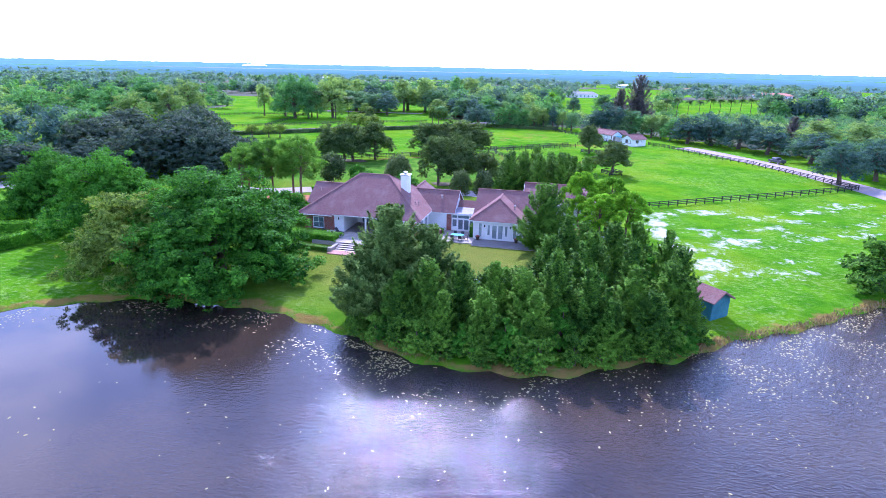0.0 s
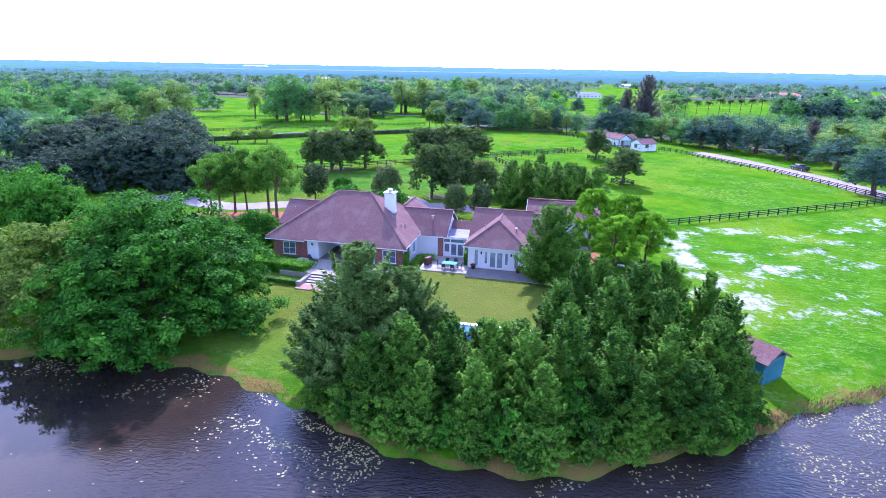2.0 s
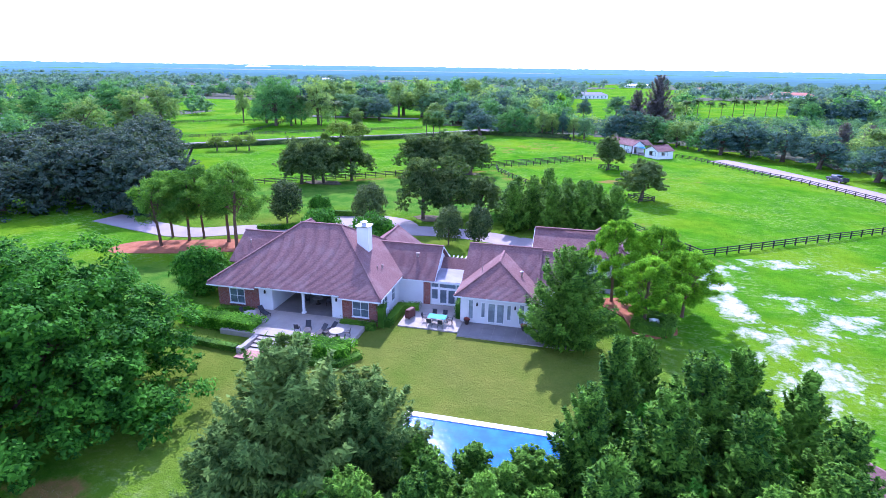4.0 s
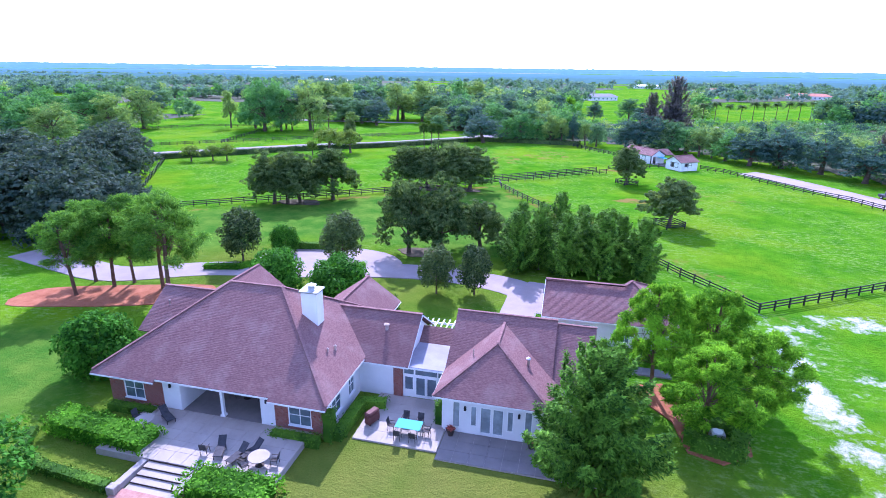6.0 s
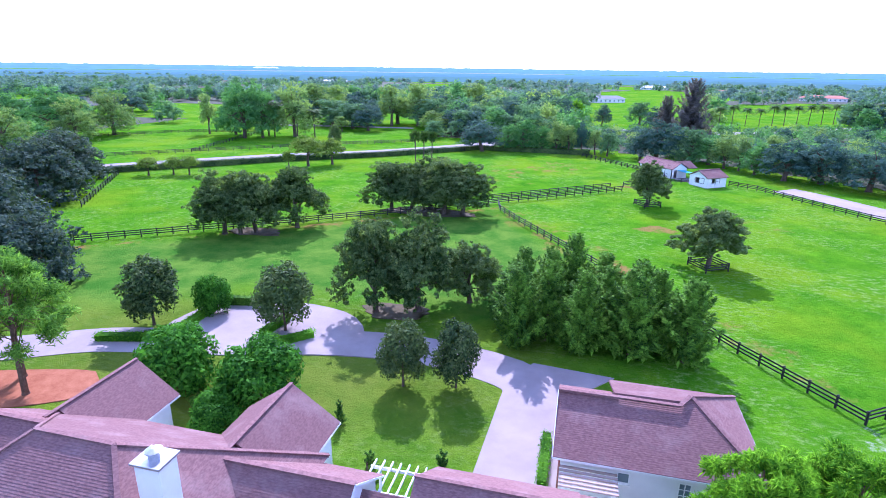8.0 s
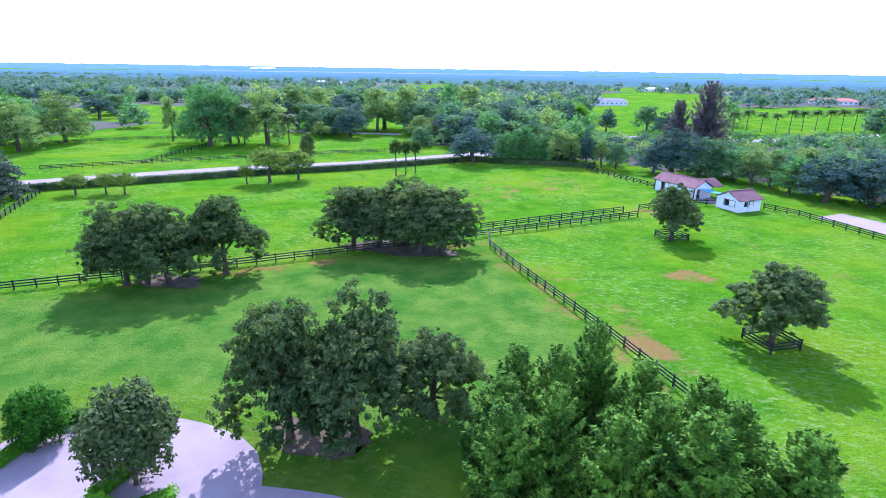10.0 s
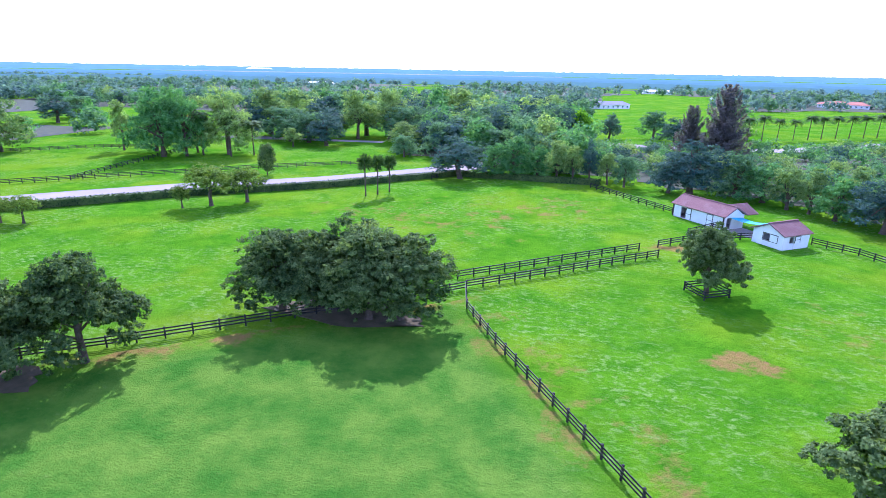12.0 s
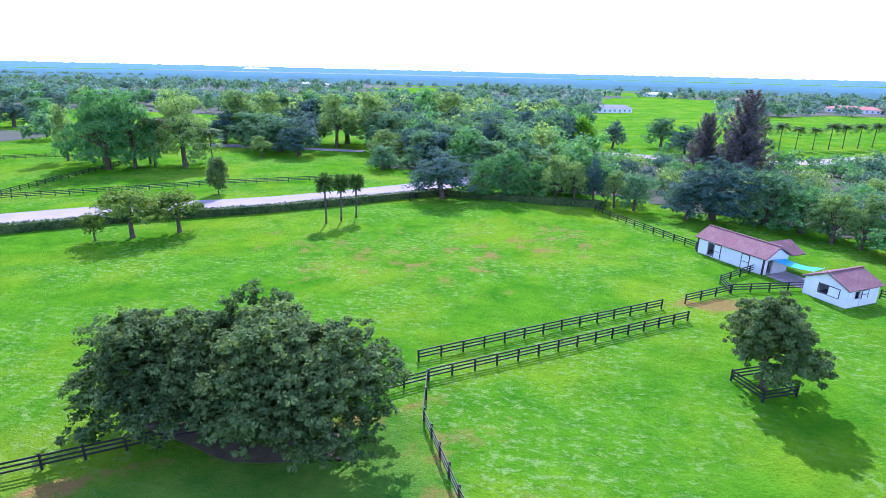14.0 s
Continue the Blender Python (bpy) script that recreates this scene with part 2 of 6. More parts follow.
def box(bm, lo, hi, bevel=0.0):
    lo, hi = Vector(lo), Vector(hi)
    r = bmesh.ops.create_cube(bm, size=1)
    for v in r["verts"]:
        v.co = Vector(((lo[i] + hi[i]) / 2 + v.co[i] * (hi[i] - lo[i])) for i in range(3))
    if bevel:
        edges = list({e for v in r["verts"] for e in v.link_edges})
        bmesh.ops.bevel(bm, geom=edges, offset=bevel, segments=1, affect="EDGES")
    return bm


def boxes(*pairs, bevel=0.0):
    bm = bmesh.new()
    for lo, hi in pairs:
        box(bm, lo, hi, bevel)
    return bm


def beam(bm, a, b, w, h, up=(0, 0, 1)):
    """A bar of section w x h from a to b."""
    a, b = Vector(a), Vector(b)
    d = (b - a).normalized()
    s = d.cross(Vector(up))
    s = s.normalized() if s.length > 1e-4 else Vector((1, 0, 0))
    u = s.cross(d)
    vs = [bm.verts.new(p + s * (w / 2 * i) + u * (h / 2 * j)) for p in (a, b) for i, j in ((-1, -1), (1, -1), (1, 1), (-1, 1))]
    for f in ((0, 1, 2, 3), (7, 6, 5, 4), (0, 4, 5, 1), (1, 5, 6, 2), (2, 6, 7, 3), (3, 7, 4, 0)):
        bm.faces.new([vs[i] for i in f])
    return bm


def tube(bm, pts, radii, n=8):
    """A round bar through points, with a radius at each."""
    rings = []
    for i, p in enumerate(pts):
        p = Vector(p)
        d = (Vector(pts[min(i + 1, len(pts) - 1)]) - Vector(pts[max(i - 1, 0)])).normalized()
        s = d.cross(Vector((0.3, 0.9, 0.1))).normalized()
        u = s.cross(d)
        rings.append([bm.verts.new(p + (s * math.cos(k * 2 * math.pi / n) + u * math.sin(k * 2 * math.pi / n)) * radii[i]) for k in range(n)])
    for a, b in zip(rings, rings[1:]):
        for k in range(n):
            bm.faces.new((a[k], a[(k + 1) % n], b[(k + 1) % n], b[k]))
    bm.faces.new(rings[0][::-1])
    bm.faces.new(rings[-1])
    return bm


def slab(pts, top, bottom):
    """A flat polygon with thickness."""
    bm = bmesh.new()
    a = [bm.verts.new((x, y, top)) for x, y in pts]
    b = [bm.verts.new((x, y, bottom)) for x, y in pts]
    bm.faces.new(a)
    bm.faces.new(b[::-1])
    for i in range(len(pts)):
        bm.faces.new((a[i - 1], b[i - 1], b[i], a[i]))
    bmesh.ops.triangulate(bm, faces=[f for f in bm.faces if len(f.verts) > 4])
    bmesh.ops.recalc_face_normals(bm, faces=bm.faces)
    return bm


def smooth_line(pts, step=3.0, closed=False):
    """A rounded line through points."""
    out, n = [], len(pts)
    for i in range(n if closed else n - 1):
        p = [Vector((*pts[(i + k) % n if closed else min(max(i + k, 0), n - 1)], 0)) for k in (-1, 0, 1, 2)]
        m = max(1, int((p[2] - p[1]).length / step))
        for k in range(m):
            t = k / m
            q = 0.5 * (2 * p[1] + (p[2] - p[0]) * t + (2 * p[0] - 5 * p[1] + 4 * p[2] - p[3]) * t * t + (3 * p[1] - p[0] - 3 * p[2] + p[3]) * t**3)
            out.append((q.x, q.y))
    if not closed:
        out.append(tuple(pts[-1]))
    return out


def ribbon(pts, width, z, depth=0.15):
    """A road along a line."""
    bm = bmesh.new()
    rows = []
    for i, p in enumerate(pts):
        a, b = Vector(pts[max(i - 1, 0)]), Vector(pts[min(i + 1, len(pts) - 1)])
        d = (b - a).normalized()
        s = Vector((-d.y, d.x)) * width / 2
        p = Vector(p)
        rows.append([bm.verts.new((q.x, q.y, zz)) for q, zz in ((p + s, z - depth), (p + s, z), (p - s, z), (p - s, z - depth))])
    for a, b in zip(rows, rows[1:]):
        for k in range(3):
            bm.faces.new((a[k], b[k], b[k + 1], a[k + 1]))
    bmesh.ops.recalc_face_normals(bm, faces=bm.faces)
    if bm.faces and sum(f.normal.z for f in bm.faces) < 0:
        bmesh.ops.reverse_faces(bm, faces=bm.faces)
    return bm


# ---- leaves and trees ----
def unit(v):
    return v / np.maximum(np.linalg.norm(v, axis=1, keepdims=True), 1e-6)


def leaf_mesh(name, centre, normal, size, mat, along=None, slim=0.55, corners=4):
    """Many small pointed leaf sprays, bent a little; far ones have three corners."""
    rng = np.random.default_rng(len(centre))
    n = len(centre)
    if along is None:
        along = rng.normal(size=(n, 3))
    a = unit(along - normal * (along * normal).sum(1, keepdims=True))
    b = np.cross(normal, a)
    s = np.broadcast_to(size, (n,))[:, None]
    tip = centre + a * s * 0.55
    one, two = centre + b * s * slim * 0.5 - normal * s * 0.08, centre - b * s * slim * 0.5 - normal * s * 0.08
    ring = [centre - a * s * 0.5, one, tip, two] if corners == 4 else [one - a * s * 0.35, tip, two - a * s * 0.35]
    verts = np.stack(ring, 1).reshape(-1, 3)
    me = bpy.data.meshes.new(name)
    me.vertices.add(corners * n)
    me.vertices.foreach_set("co", verts.astype(np.float32).ravel())
    me.loops.add(corners * n)
    me.loops.foreach_set("vertex_index", np.arange(corners * n, dtype=np.int32))
    me.polygons.add(n)
    me.polygons.foreach_set("loop_start", np.arange(0, corners * n, corners, dtype=np.int32))
    me.polygons.foreach_set("loop_total", np.full(n, corners, dtype=np.int32))
    me.update(calc_edges=True)
    me.materials.append(mat)
    return me


def lobes_to_leaves(rng, lobes, count, size, jitter=0.55, shell=0.35, droop=0.0):
    """Places and normals of leaves on the shells of ellipsoid lobes (rows of x, y, z, rx, ry, rz)."""
    lobes = np.asarray(lobes, float)
    area = (lobes[:, 3] * lobes[:, 4] + lobes[:, 3] * lobes[:, 5] + lobes[:, 4] * lobes[:, 5])
    pick = rng.choice(len(lobes), count, p=area / area.sum())
    d = unit(rng.normal(size=(count, 3)))
    d[:, 2] = np.where((d[:, 2] < -0.3) & (rng.random(count) < 0.6), -d[:, 2], d[:, 2])
    r = 1 - shell * rng.random(count) ** 1.6
    bumpy = 1 + 0.16 * np.sin(d[:, 0] * 7 + pick) * np.sin(d[:, 1] * 6 + pick * 2) + 0.08 * rng.normal(size=count)
    c = lobes[pick, :3] + d * lobes[pick, 3:] * (r * bumpy)[:, None]
    nrm = unit(d / lobes[pick, 3:] * lobes[pick, 3:].mean(1, keepdims=True) + rng.normal(size=(count, 3)) * jitter + [0, 0, 0.25 - droop])
    return c, nrm, size * (0.65 + 0.7 * rng.random(count))


def tufted(rng, lobes, count, size, tufts=12, flat=0.6, core=0.10, lift=0.55, jitter=0.45, puff=0.30):
    """Leaves gathered in tufts over ellipsoid lobes, with larger sprays inside that close the crown."""
    lobes = np.asarray(lobes, float)
    li = np.repeat(np.arange(len(lobes)), tufts)
    n = len(li)
    d = unit(rng.normal(size=(n, 3)))
    d[:, 2] = np.where((d[:, 2] < -0.2) & (rng.random(n) < 0.8), -d[:, 2], d[:, 2])
    mid = lobes[li, :3] + d * lobes[li, 3:] * (0.72 + 0.42 * rng.random(n))[:, None]
    rad = lobes[li, 3] * puff * (0.7 + 0.7 * rng.random(n)) * (12 / tufts) ** 0.5
    k = int(count * (1 - core))
    pick = rng.choice(n, k, p=rad**2 / (rad**2).sum())
    g = unit(rng.normal(size=(k, 3))) * (rng.random(k) ** 0.45)[:, None]
    c = mid[pick] + g * rad[pick, None] * [1, 1, flat]
    nrm = unit(d[pick] * 0.5 + g * 0.5 + [0, 0, lift] + rng.normal(size=(k, 3)) * jitter)
    m = count - k
    own = rng.choice(len(lobes), m, p=lobes[:, 3] ** 2 / (lobes[:, 3] ** 2).sum())
    inner = lobes[own, :3] + unit(rng.normal(size=(m, 3))) * lobes[own, 3:] * (0.15 + 0.4 * rng.random(m))[:, None]
    c = np.concatenate([c, inner])
    nrm = np.concatenate([nrm, unit(rng.normal(size=(m, 3)) + [0, 0, 0.3])])
    s = np.concatenate([size * (0.65 + 0.7 * rng.random(k)), np.full(m, size * 2.1)])
    return c, nrm, s


def trunk_mesh(rng, height, radius, limbs, lean=0.3, fork=0.3, stout=1.0):
    """A tapered trunk with limbs that reach towards given points."""
    bm = bmesh.new()
    top = Vector((rng.normal() * lean, rng.normal() * lean, height))
    k = [Vector((0, 0, -0.15)), Vector((0, 0, 0.25)), top * 0.35 + Vector((rng.normal() * lean * 0.4, 0, 0)), top * 0.7, top]
    tube(bm, k, [radius * 1.6, radius * 1.12, radius * 0.9, radius * 0.72, radius * 0.35], 9)
    for p in limbs:
        p = Vector(p)
        t = fork + (1 - fork) * rng.random() * 0.8
        a = Vector((0, 0, 0)).lerp(top, t)
        mid = a.lerp(p, 0.5) + Vector((rng.normal() * 0.25, rng.normal() * 0.25, 0.35))
        r = radius * (0.5 - 0.25 * t) * stout
        tube(bm, [a, mid, p], [r, r * 0.65, r * 0.2], 6)
    return bm


def tree_oak(name, seed, height, width, count, leaf, mat, label, lift=0.06, parts=22, shell=0.3, lobe=0.165, tufts=26, corners=4):
    """A spreading tree: tufted lobes in an uneven dome on a trunk with limbs."""
    rng = np.random.default_rng(seed)
    e = thing(name, label, "tree")
    lobes = []
    ragged = rng.random(5) * 6.3
    for i in range(parts):
        a = i * 2.4 + rng.random() * 0.8
        q = ((i + 0.6) / parts) ** 0.5
        top = (1 - q**2.2)
        rad = width * lobe * (0.62 + 0.75 * rng.random())
        z = height * (lift + 0.16 + (1 - lift - 0.30) * top * (0.58 + 0.46 * rng.random()))
        edge = 1 + 0.10 * math.sin(2 * a + ragged[0]) + 0.08 * math.sin(3 * a + ragged[1])
        rr = (width / 2 - rad * 0.9) * q * edge * (0.78 + 0.36 * rng.random())
        lobes.append((rr * math.cos(a), rr * math.sin(a), z, rad, rad, min(rad * (0.66 + 0.2 * rng.random()), max(height - z, rad * 0.4))))
    c, nrm, s = tufted(rng, lobes, count, leaf, tufts)
    part("trunk", trunk_mesh(rng, height * 0.6, 0.028 * height + 0.05, [l[:3] for l in lobes[::2]]), BARK, e)
    o = new("crown", leaf_mesh("crown", c, nrm, s, mat, corners=corners))
    o.parent = e
    return e


def tree_cedar(name, seed, height, width, count, leaf, mat, label, plumes=44, rise=0.45):
    """An evergreen of many tapering feathery boughs from the ground up, tips turned upwards."""
    rng = np.random.default_rng(seed)
    e = thing(name, label, "tree")
    n = plumes * 2
    t = (np.arange(n) + rng.random(n)) / n
    a = np.arange(n) * 2.4 + rng.random(n) * 0.9
    reach = width / 2 * (1 - t**1.6) ** 0.75 * (0.62 + 0.5 * rng.random(n)) + 0.06 * width
    el = rise * (0.5 + 0.7 * rng.random(n)) + 0.75 * t**2
    z0 = height * (0.03 + 0.93 * t) - 0.35 * reach * np.sin(el)
    size = reach + 0.10 * height * t**3
    pick = rng.choice(n, count, p=size**1.5 / (size**1.5).sum())
    u = 0.12 + 0.88 * rng.random(count) ** 0.7
    twig = (np.floor(u * 8) + 0.5 + 0.3 * rng.normal(size=count)) / 8
    half = size[pick] * 0.34 * np.clip(1.08 - twig, 0.06, 1) * np.minimum(1, 0.45 + twig)
    side = np.where(rng.random(count) < 0.5, -1.0, 1.0)
    v = half * rng.random(count) ** 0.8
    along_len = twig * size[pick] + 0.55 * v
    hor = np.stack([np.cos(a), np.sin(a), 0 * a], 1)[pick]
    perp = np.stack([-np.sin(a), np.cos(a), 0 * a], 1)[pick]
    ce, se = np.cos(el)[pick], np.sin(el)[pick]
    lift = z0[pick] + along_len * se + 0.22 * size[pick] * twig**2 - 0.22 * v + 0.05 * size[pick] * rng.normal(size=count)
    c = hor * (along_len * ce)[:, None] + perp * (side * v)[:, None] + np.stack([0 * v, 0 * v, np.clip(lift, 0.12, height * 1.06)], 1)
    way = hor * (ce * 0.9)[:, None] + perp * (side * 0.6 * (v / np.maximum(half, 1e-3)))[:, None]
    way[:, 2] += se * 0.8 + 0.25
    nrm = unit(np.array([0, 0, 1.0]) + hor * 0.45 + rng.normal(size=(count, 3)) * 0.4)
    m = count // 14
    h = rng.random(m) ** 0.8
    ang = rng.random(m) * 6.283
    r = width * 0.30 * (1 - h**1.4) * (0.5 + 0.5 * rng.random(m))
    c = np.concatenate([c, np.stack([r * np.cos(ang), r * np.sin(ang), height * (0.05 + 0.75 * h)], 1)])
    nrm = np.concatenate([nrm, unit(rng.normal(size=(m, 3)))])
    way = np.concatenate([way, np.tile([0.0, 0.0, 1.0], (m, 1))]) + rng.normal(size=(count + m, 3)) * 0.3
    s = np.concatenate([leaf * (0.6 + 0.8 * rng.random(count)), np.full(m, leaf * 2.6)])
    o = new("crown", leaf_mesh("crown", c, nrm, s, mat, way, 0.34))
    o.parent = e
    part("trunk", trunk_mesh(rng, height * 0.8, 0.02 * height + 0.06, [], 0.1), BARK, e)
    return e


def tree_pine(name, seed, height, width, count, leaf, mat, label, clumps=40, bare=0.36, slim=0.2, puff=0.085):
    """A slash pine: bare leaning stem, open crown of needle tufts on bent limbs."""
    rng = np.random.default_rng(seed)
    e = thing(name, label, "tree")
    lobes = []
    for i in range(clumps):
        t = (i + 0.5) / clumps
        a = i * 2.4 + rng.random()
        z = height * (bare + (0.97 - bare) * t ** 0.8)
        r = width / 2 * math.sin(math.pi * (0.22 + 0.70 * t)) * (0.35 + 0.65 * rng.random())
        k = width * puff * (0.85 + 0.55 * rng.random())
        lobes.append((r * math.cos(a), r * math.sin(a), z, k, k, k * 0.85))
    c, nrm, s = lobes_to_leaves(rng, lobes, count, leaf, 0.8, 0.75)
    away = c - np.array(lobes)[np.argmin(((c[:, None] - np.array(lobes)[None, :, :3]) ** 2).sum(2), 1), :3]
    o = new("crown", leaf_mesh("crown", c, nrm, s, mat, away + rng.normal(size=c.shape) * 0.2, slim))
    o.parent = e
    part("trunk", trunk_mesh(rng, height * 0.93, 0.014 * height + 0.05, [l[:3] for l in lobes], 0.35, bare * 0.95, 0.4), PINEBARK, e)
    return e


def tree_egg(name, seed, height, width, count, leaf, mat, label, low=0.12):
    """A dense egg-shaped evergreen on a short stem."""
    rng = np.random.default_rng(seed)
    e = thing(name, label, "tree")
    lobes = [(0, 0, height * 0.5, width * 0.36, width * 0.36, height * 0.40)]
    for i in range(22):
        t = (i + 0.5) / 22
        a = i * 2.4 + rng.random()
        z = height * (low + 0.09 + (0.80 - low) * t)
        r = width * 0.38 * math.sin(math.pi * (0.16 + 0.70 * t) ** 0.9) * (0.8 + 0.25 * rng.random())
        k = width * (0.15 + 0.05 * rng.random())
        lobes.append((r * math.cos(a), r * math.sin(a), z, k, k, k))
    c, nrm, s = lobes_to_leaves(rng, lobes, count, leaf, 0.5)
    o = new("crown", leaf_mesh("crown", c, nrm, s, mat))
    o.parent = e
    part("trunk", trunk_mesh(rng, height * 0.6, 0.12, [], 0.05), BARK, e)
    return e


def tree_palm(name, seed, height, spread, label, fronds=22):
    rng = np.random.default_rng(seed)
    e = thing(name, label, "palm")
    bm = bmesh.new()
    tube(bm, [(0, 0, -0.1), (0.05, 0, height * 0.3), (0.1, 0.05, height * 0.7), (0.08, 0.05, height)], [0.24, 0.17, 0.16, 0.19], 9)
    part("trunk", bm, BARK, e)
    cs, ns, al, ss = [], [], [], []
    for i in range(fronds):
        a, up = i * 2.4 + rng.random(), 1.1 - 1.7 * (i / fronds)
        for k in range(7):
            t = (k + 0.6) / 7
            r = spread / 2 * t
            z = height + math.sin(up) * r * 0.9 - 1.0 * t * t * spread / 4
            for side in (-1, 1):
                sx = side * 0.16 * spread / 2 * (1 - 0.5 * t)
                cs.append((r * math.cos(a) * math.cos(up * 0.6) - sx * math.sin(a), r * math.sin(a) * math.cos(up * 0.6) + sx * math.cos(a), z))
                ns.append((0.3 * math.cos(a), 0.3 * math.sin(a), 1))
                al.append((math.cos(a) - side * math.sin(a), math.sin(a) + side * math.cos(a), -0.5))
                ss.append(spread * 0.24)
    o = new("crown", leaf_mesh("crown", np.array(cs) + [0.08, 0.05, 0], unit(np.array(ns)), np.array(ss), LEAF_PALM, np.array(al), 0.3))
    o.parent = e
    return e


def tree_cabbage_palm(name, seed, height, radius, label):
    """A slender stem with a ball of stiff fan blades."""
    rng = np.random.default_rng(seed)
    e = thing(name, label, "palm")
    part("trunk", tube(bmesh.new(), [(0, 0, -0.1), (0.05, 0, height * 0.4), (0.1, 0.05, height)], [0.2, 0.15, 0.17], 9), BARK, e)
    d = unit(rng.normal(size=(260, 3)) + [0, 0, 0.25])
    c = d * (radius * (0.45 + 0.5 * rng.random(260)))[:, None] + [0.1, 0.05, height + 0.3]
    side = unit(np.cross(d, rng.normal(size=(260, 3))))
    o = new("crown", leaf_mesh("crown", c, side, np.full(260, radius * 0.75), LEAF_PALM, d, 0.28))
    o.parent = e
    return e


def hedge(name, pts, width, height, leaf, mat, label, density=55, base=0.0):
    """A clipped hedge along a line: a leafy solid, nothing bare."""
    rng = np.random.default_rng(len(pts) + int(width * 100))
    cs, ns = [], []
    e = thing(name, label, "hedge")
    bm = bmesh.new()
    for (x0, y0), (x1, y1) in zip(pts, pts[1:]):
        ln = math.hypot(x1 - x0, y1 - y0)
        d = np.array([(x1 - x0) / ln, (y1 - y0) / ln])
        nrm = np.array([-d[1], d[0]])
        n = int(ln * (width + 2 * height) * density)
        t = rng.random(n) * (ln + width * 0.6) - width * 0.3
        w = rng.random(n) * (width + 2 * height)
        for ti, wi in zip(t, w):
            if wi < height:
                o, z, nn = -width / 2, wi, (*(-nrm), 0.35)
            elif wi < height + width:
                o, z, nn = wi - height - width / 2, height, (0, 0, 1)
            else:
                o, z, nn = width / 2, width + 2 * height - wi, (*nrm, 0.35)
            cs.append((x0 + d[0] * ti + nrm[0] * o, y0 + d[1] * ti + nrm[1] * o, base + z))
            ns.append(nn)
        beam(bm, (x0, y0, base + height / 2 - 0.05), (x1, y1, base + height / 2 - 0.05), width * 0.86, height * 0.9)
    cs = np.array(cs) + rng.normal(size=(len(cs), 3)) * 0.07
    cs[:, 2] = np.maximum(cs[:, 2], base + 0.03)
    o = new("foliage", leaf_mesh("foliage", cs, unit(np.array(ns) + rng.normal(size=cs.shape) * 0.45), leaf * (0.6 + 0.8 * rng.random(len(cs))), mat))
    o.parent = e
    part("core", bm, mat, e)
    return e


USED = set()


def place(proto, x, y, rz=0.0, s=1.0, sz=None, z=0.0):
    m = pose(x, y, z, 0, 0, rz) @ Matrix.Diagonal((s, s, sz or s, 1))
    if proto.name not in USED:
        USED.add(proto.name)
        proto.matrix_world = m
        return proto
    c = copy_thing(proto, m @ Matrix.Diagonal((1 / proto.scale.x, 1 / proto.scale.y, 1 / proto.scale.z, 1)))
    return c

# ---- land ----
SHORE = [(-400, -150), (-160, -95), (-90, -62), (-60, -48), (-46.7, -40.3), (-42.1, -37.1), (-37.5, -34.2), (-29.3, -31.9), (-21.6, -32.2), (-16.5, -32.6), (-11.7, -33.8), (-7.1, -35.6), (-1.4, -38.0), (4.6, -39.4), (9.8, -39.4), (14.9, -38.0), (20.0, -35.3), (25.5, -32.5), (31.3, -27.2), (38.6, -22.6), (44.6, -18.1), (52.3, -12.0), (75, 3), (120, 25), (400, 120)]
SX, SY = np.array([p[0] for p in SHORE]), np.array([p[1] for p in SHORE])
WATER_Z = -0.7


def shore_gap(x, y):
    """Metres inland of the water's edge, negative over the pond."""
    sy = np.interp(x, SX, SY)
    slope = (np.interp(x + 1, SX, SY) - np.interp(x - 1, SX, SY)) / 2
    near = (y - sy) / np.sqrt(1 + slope**2) + 0.35 * np.sin(x * 1.3) + 0.25 * np.sin(x * 0.47 + 1)
    return np.where(y < -230, 30.0, near)


def ground_z(x, y):
    d = shore_gap(x, y)
    bank = np.interp(d, [-14, -5, -1.2, 0, 0.5, 2.5, 6], [-2.6, -2.2, -1.25, -0.72, -0.45, -0.22, 0.0])
    lumps = 0.05 * np.sin(x * 0.21 + 1.3 * np.sin(y * 0.13)) * np.sin(y * 0.17)
    far = np.interp(y, [-250, -235], [1.0, 0.0])
    return bank * (1 - far) + lumps * np.clip((d - 6) / 10, 0, 1) - 0.03


def blob(x, y, cx, cy, rx, ry, rz=0.0):
    c, s = math.cos(radians(rz)), math.sin(radians(rz))
    u, v = (x - cx) * c + (y - cy) * s, -(x - cx) * s + (y - cy) * c
    return np.clip(1.6 * (1 - np.sqrt((u / rx) ** 2 + (v / ry) ** 2)), 0, 1)


def spaced(lo, hi, step, ends):
    fine = np.arange(lo, hi + step / 2, step)
    out = [ends[0]]
    left, right = [lo], [hi]
    g = step
    while left[-1] - g * 1.25 > ends[0]:
        g *= 1.25
        left.append(left[-1] - g)
    g = step
    while right[-1] + g * 1.25 < ends[1]:
        g *= 1.25
        right.append(right[-1] + g)
    return np.array([ends[0], *left[:0:-1], *fine, *right[1:], ends[1]])


gx, gy = spaced(-70, 90, 0.9, (-4900, 4900)), spaced(-46, 110, 0.9, (-1500, 4950))
GX, GY = np.meshgrid(gx, gy)
GZ = ground_z(GX, GY)
verts = np.stack([GX, GY, GZ], -1).reshape(-1, 3)
nx, ny = len(gx), len(gy)
idx = np.arange(nx * ny).reshape(ny, nx)
quads = np.stack([idx[:-1, :-1], idx[:-1, 1:], idx[1:, 1:], idx[1:, :-1]], -1).reshape(-1, 4)
me = bpy.data.meshes.new("ground")
me.from_pydata(verts.tolist(), [], quads.tolist())
flat_x, flat_y = verts[:, 0], verts[:, 1]
gap = shore_gap(flat_x, flat_y)
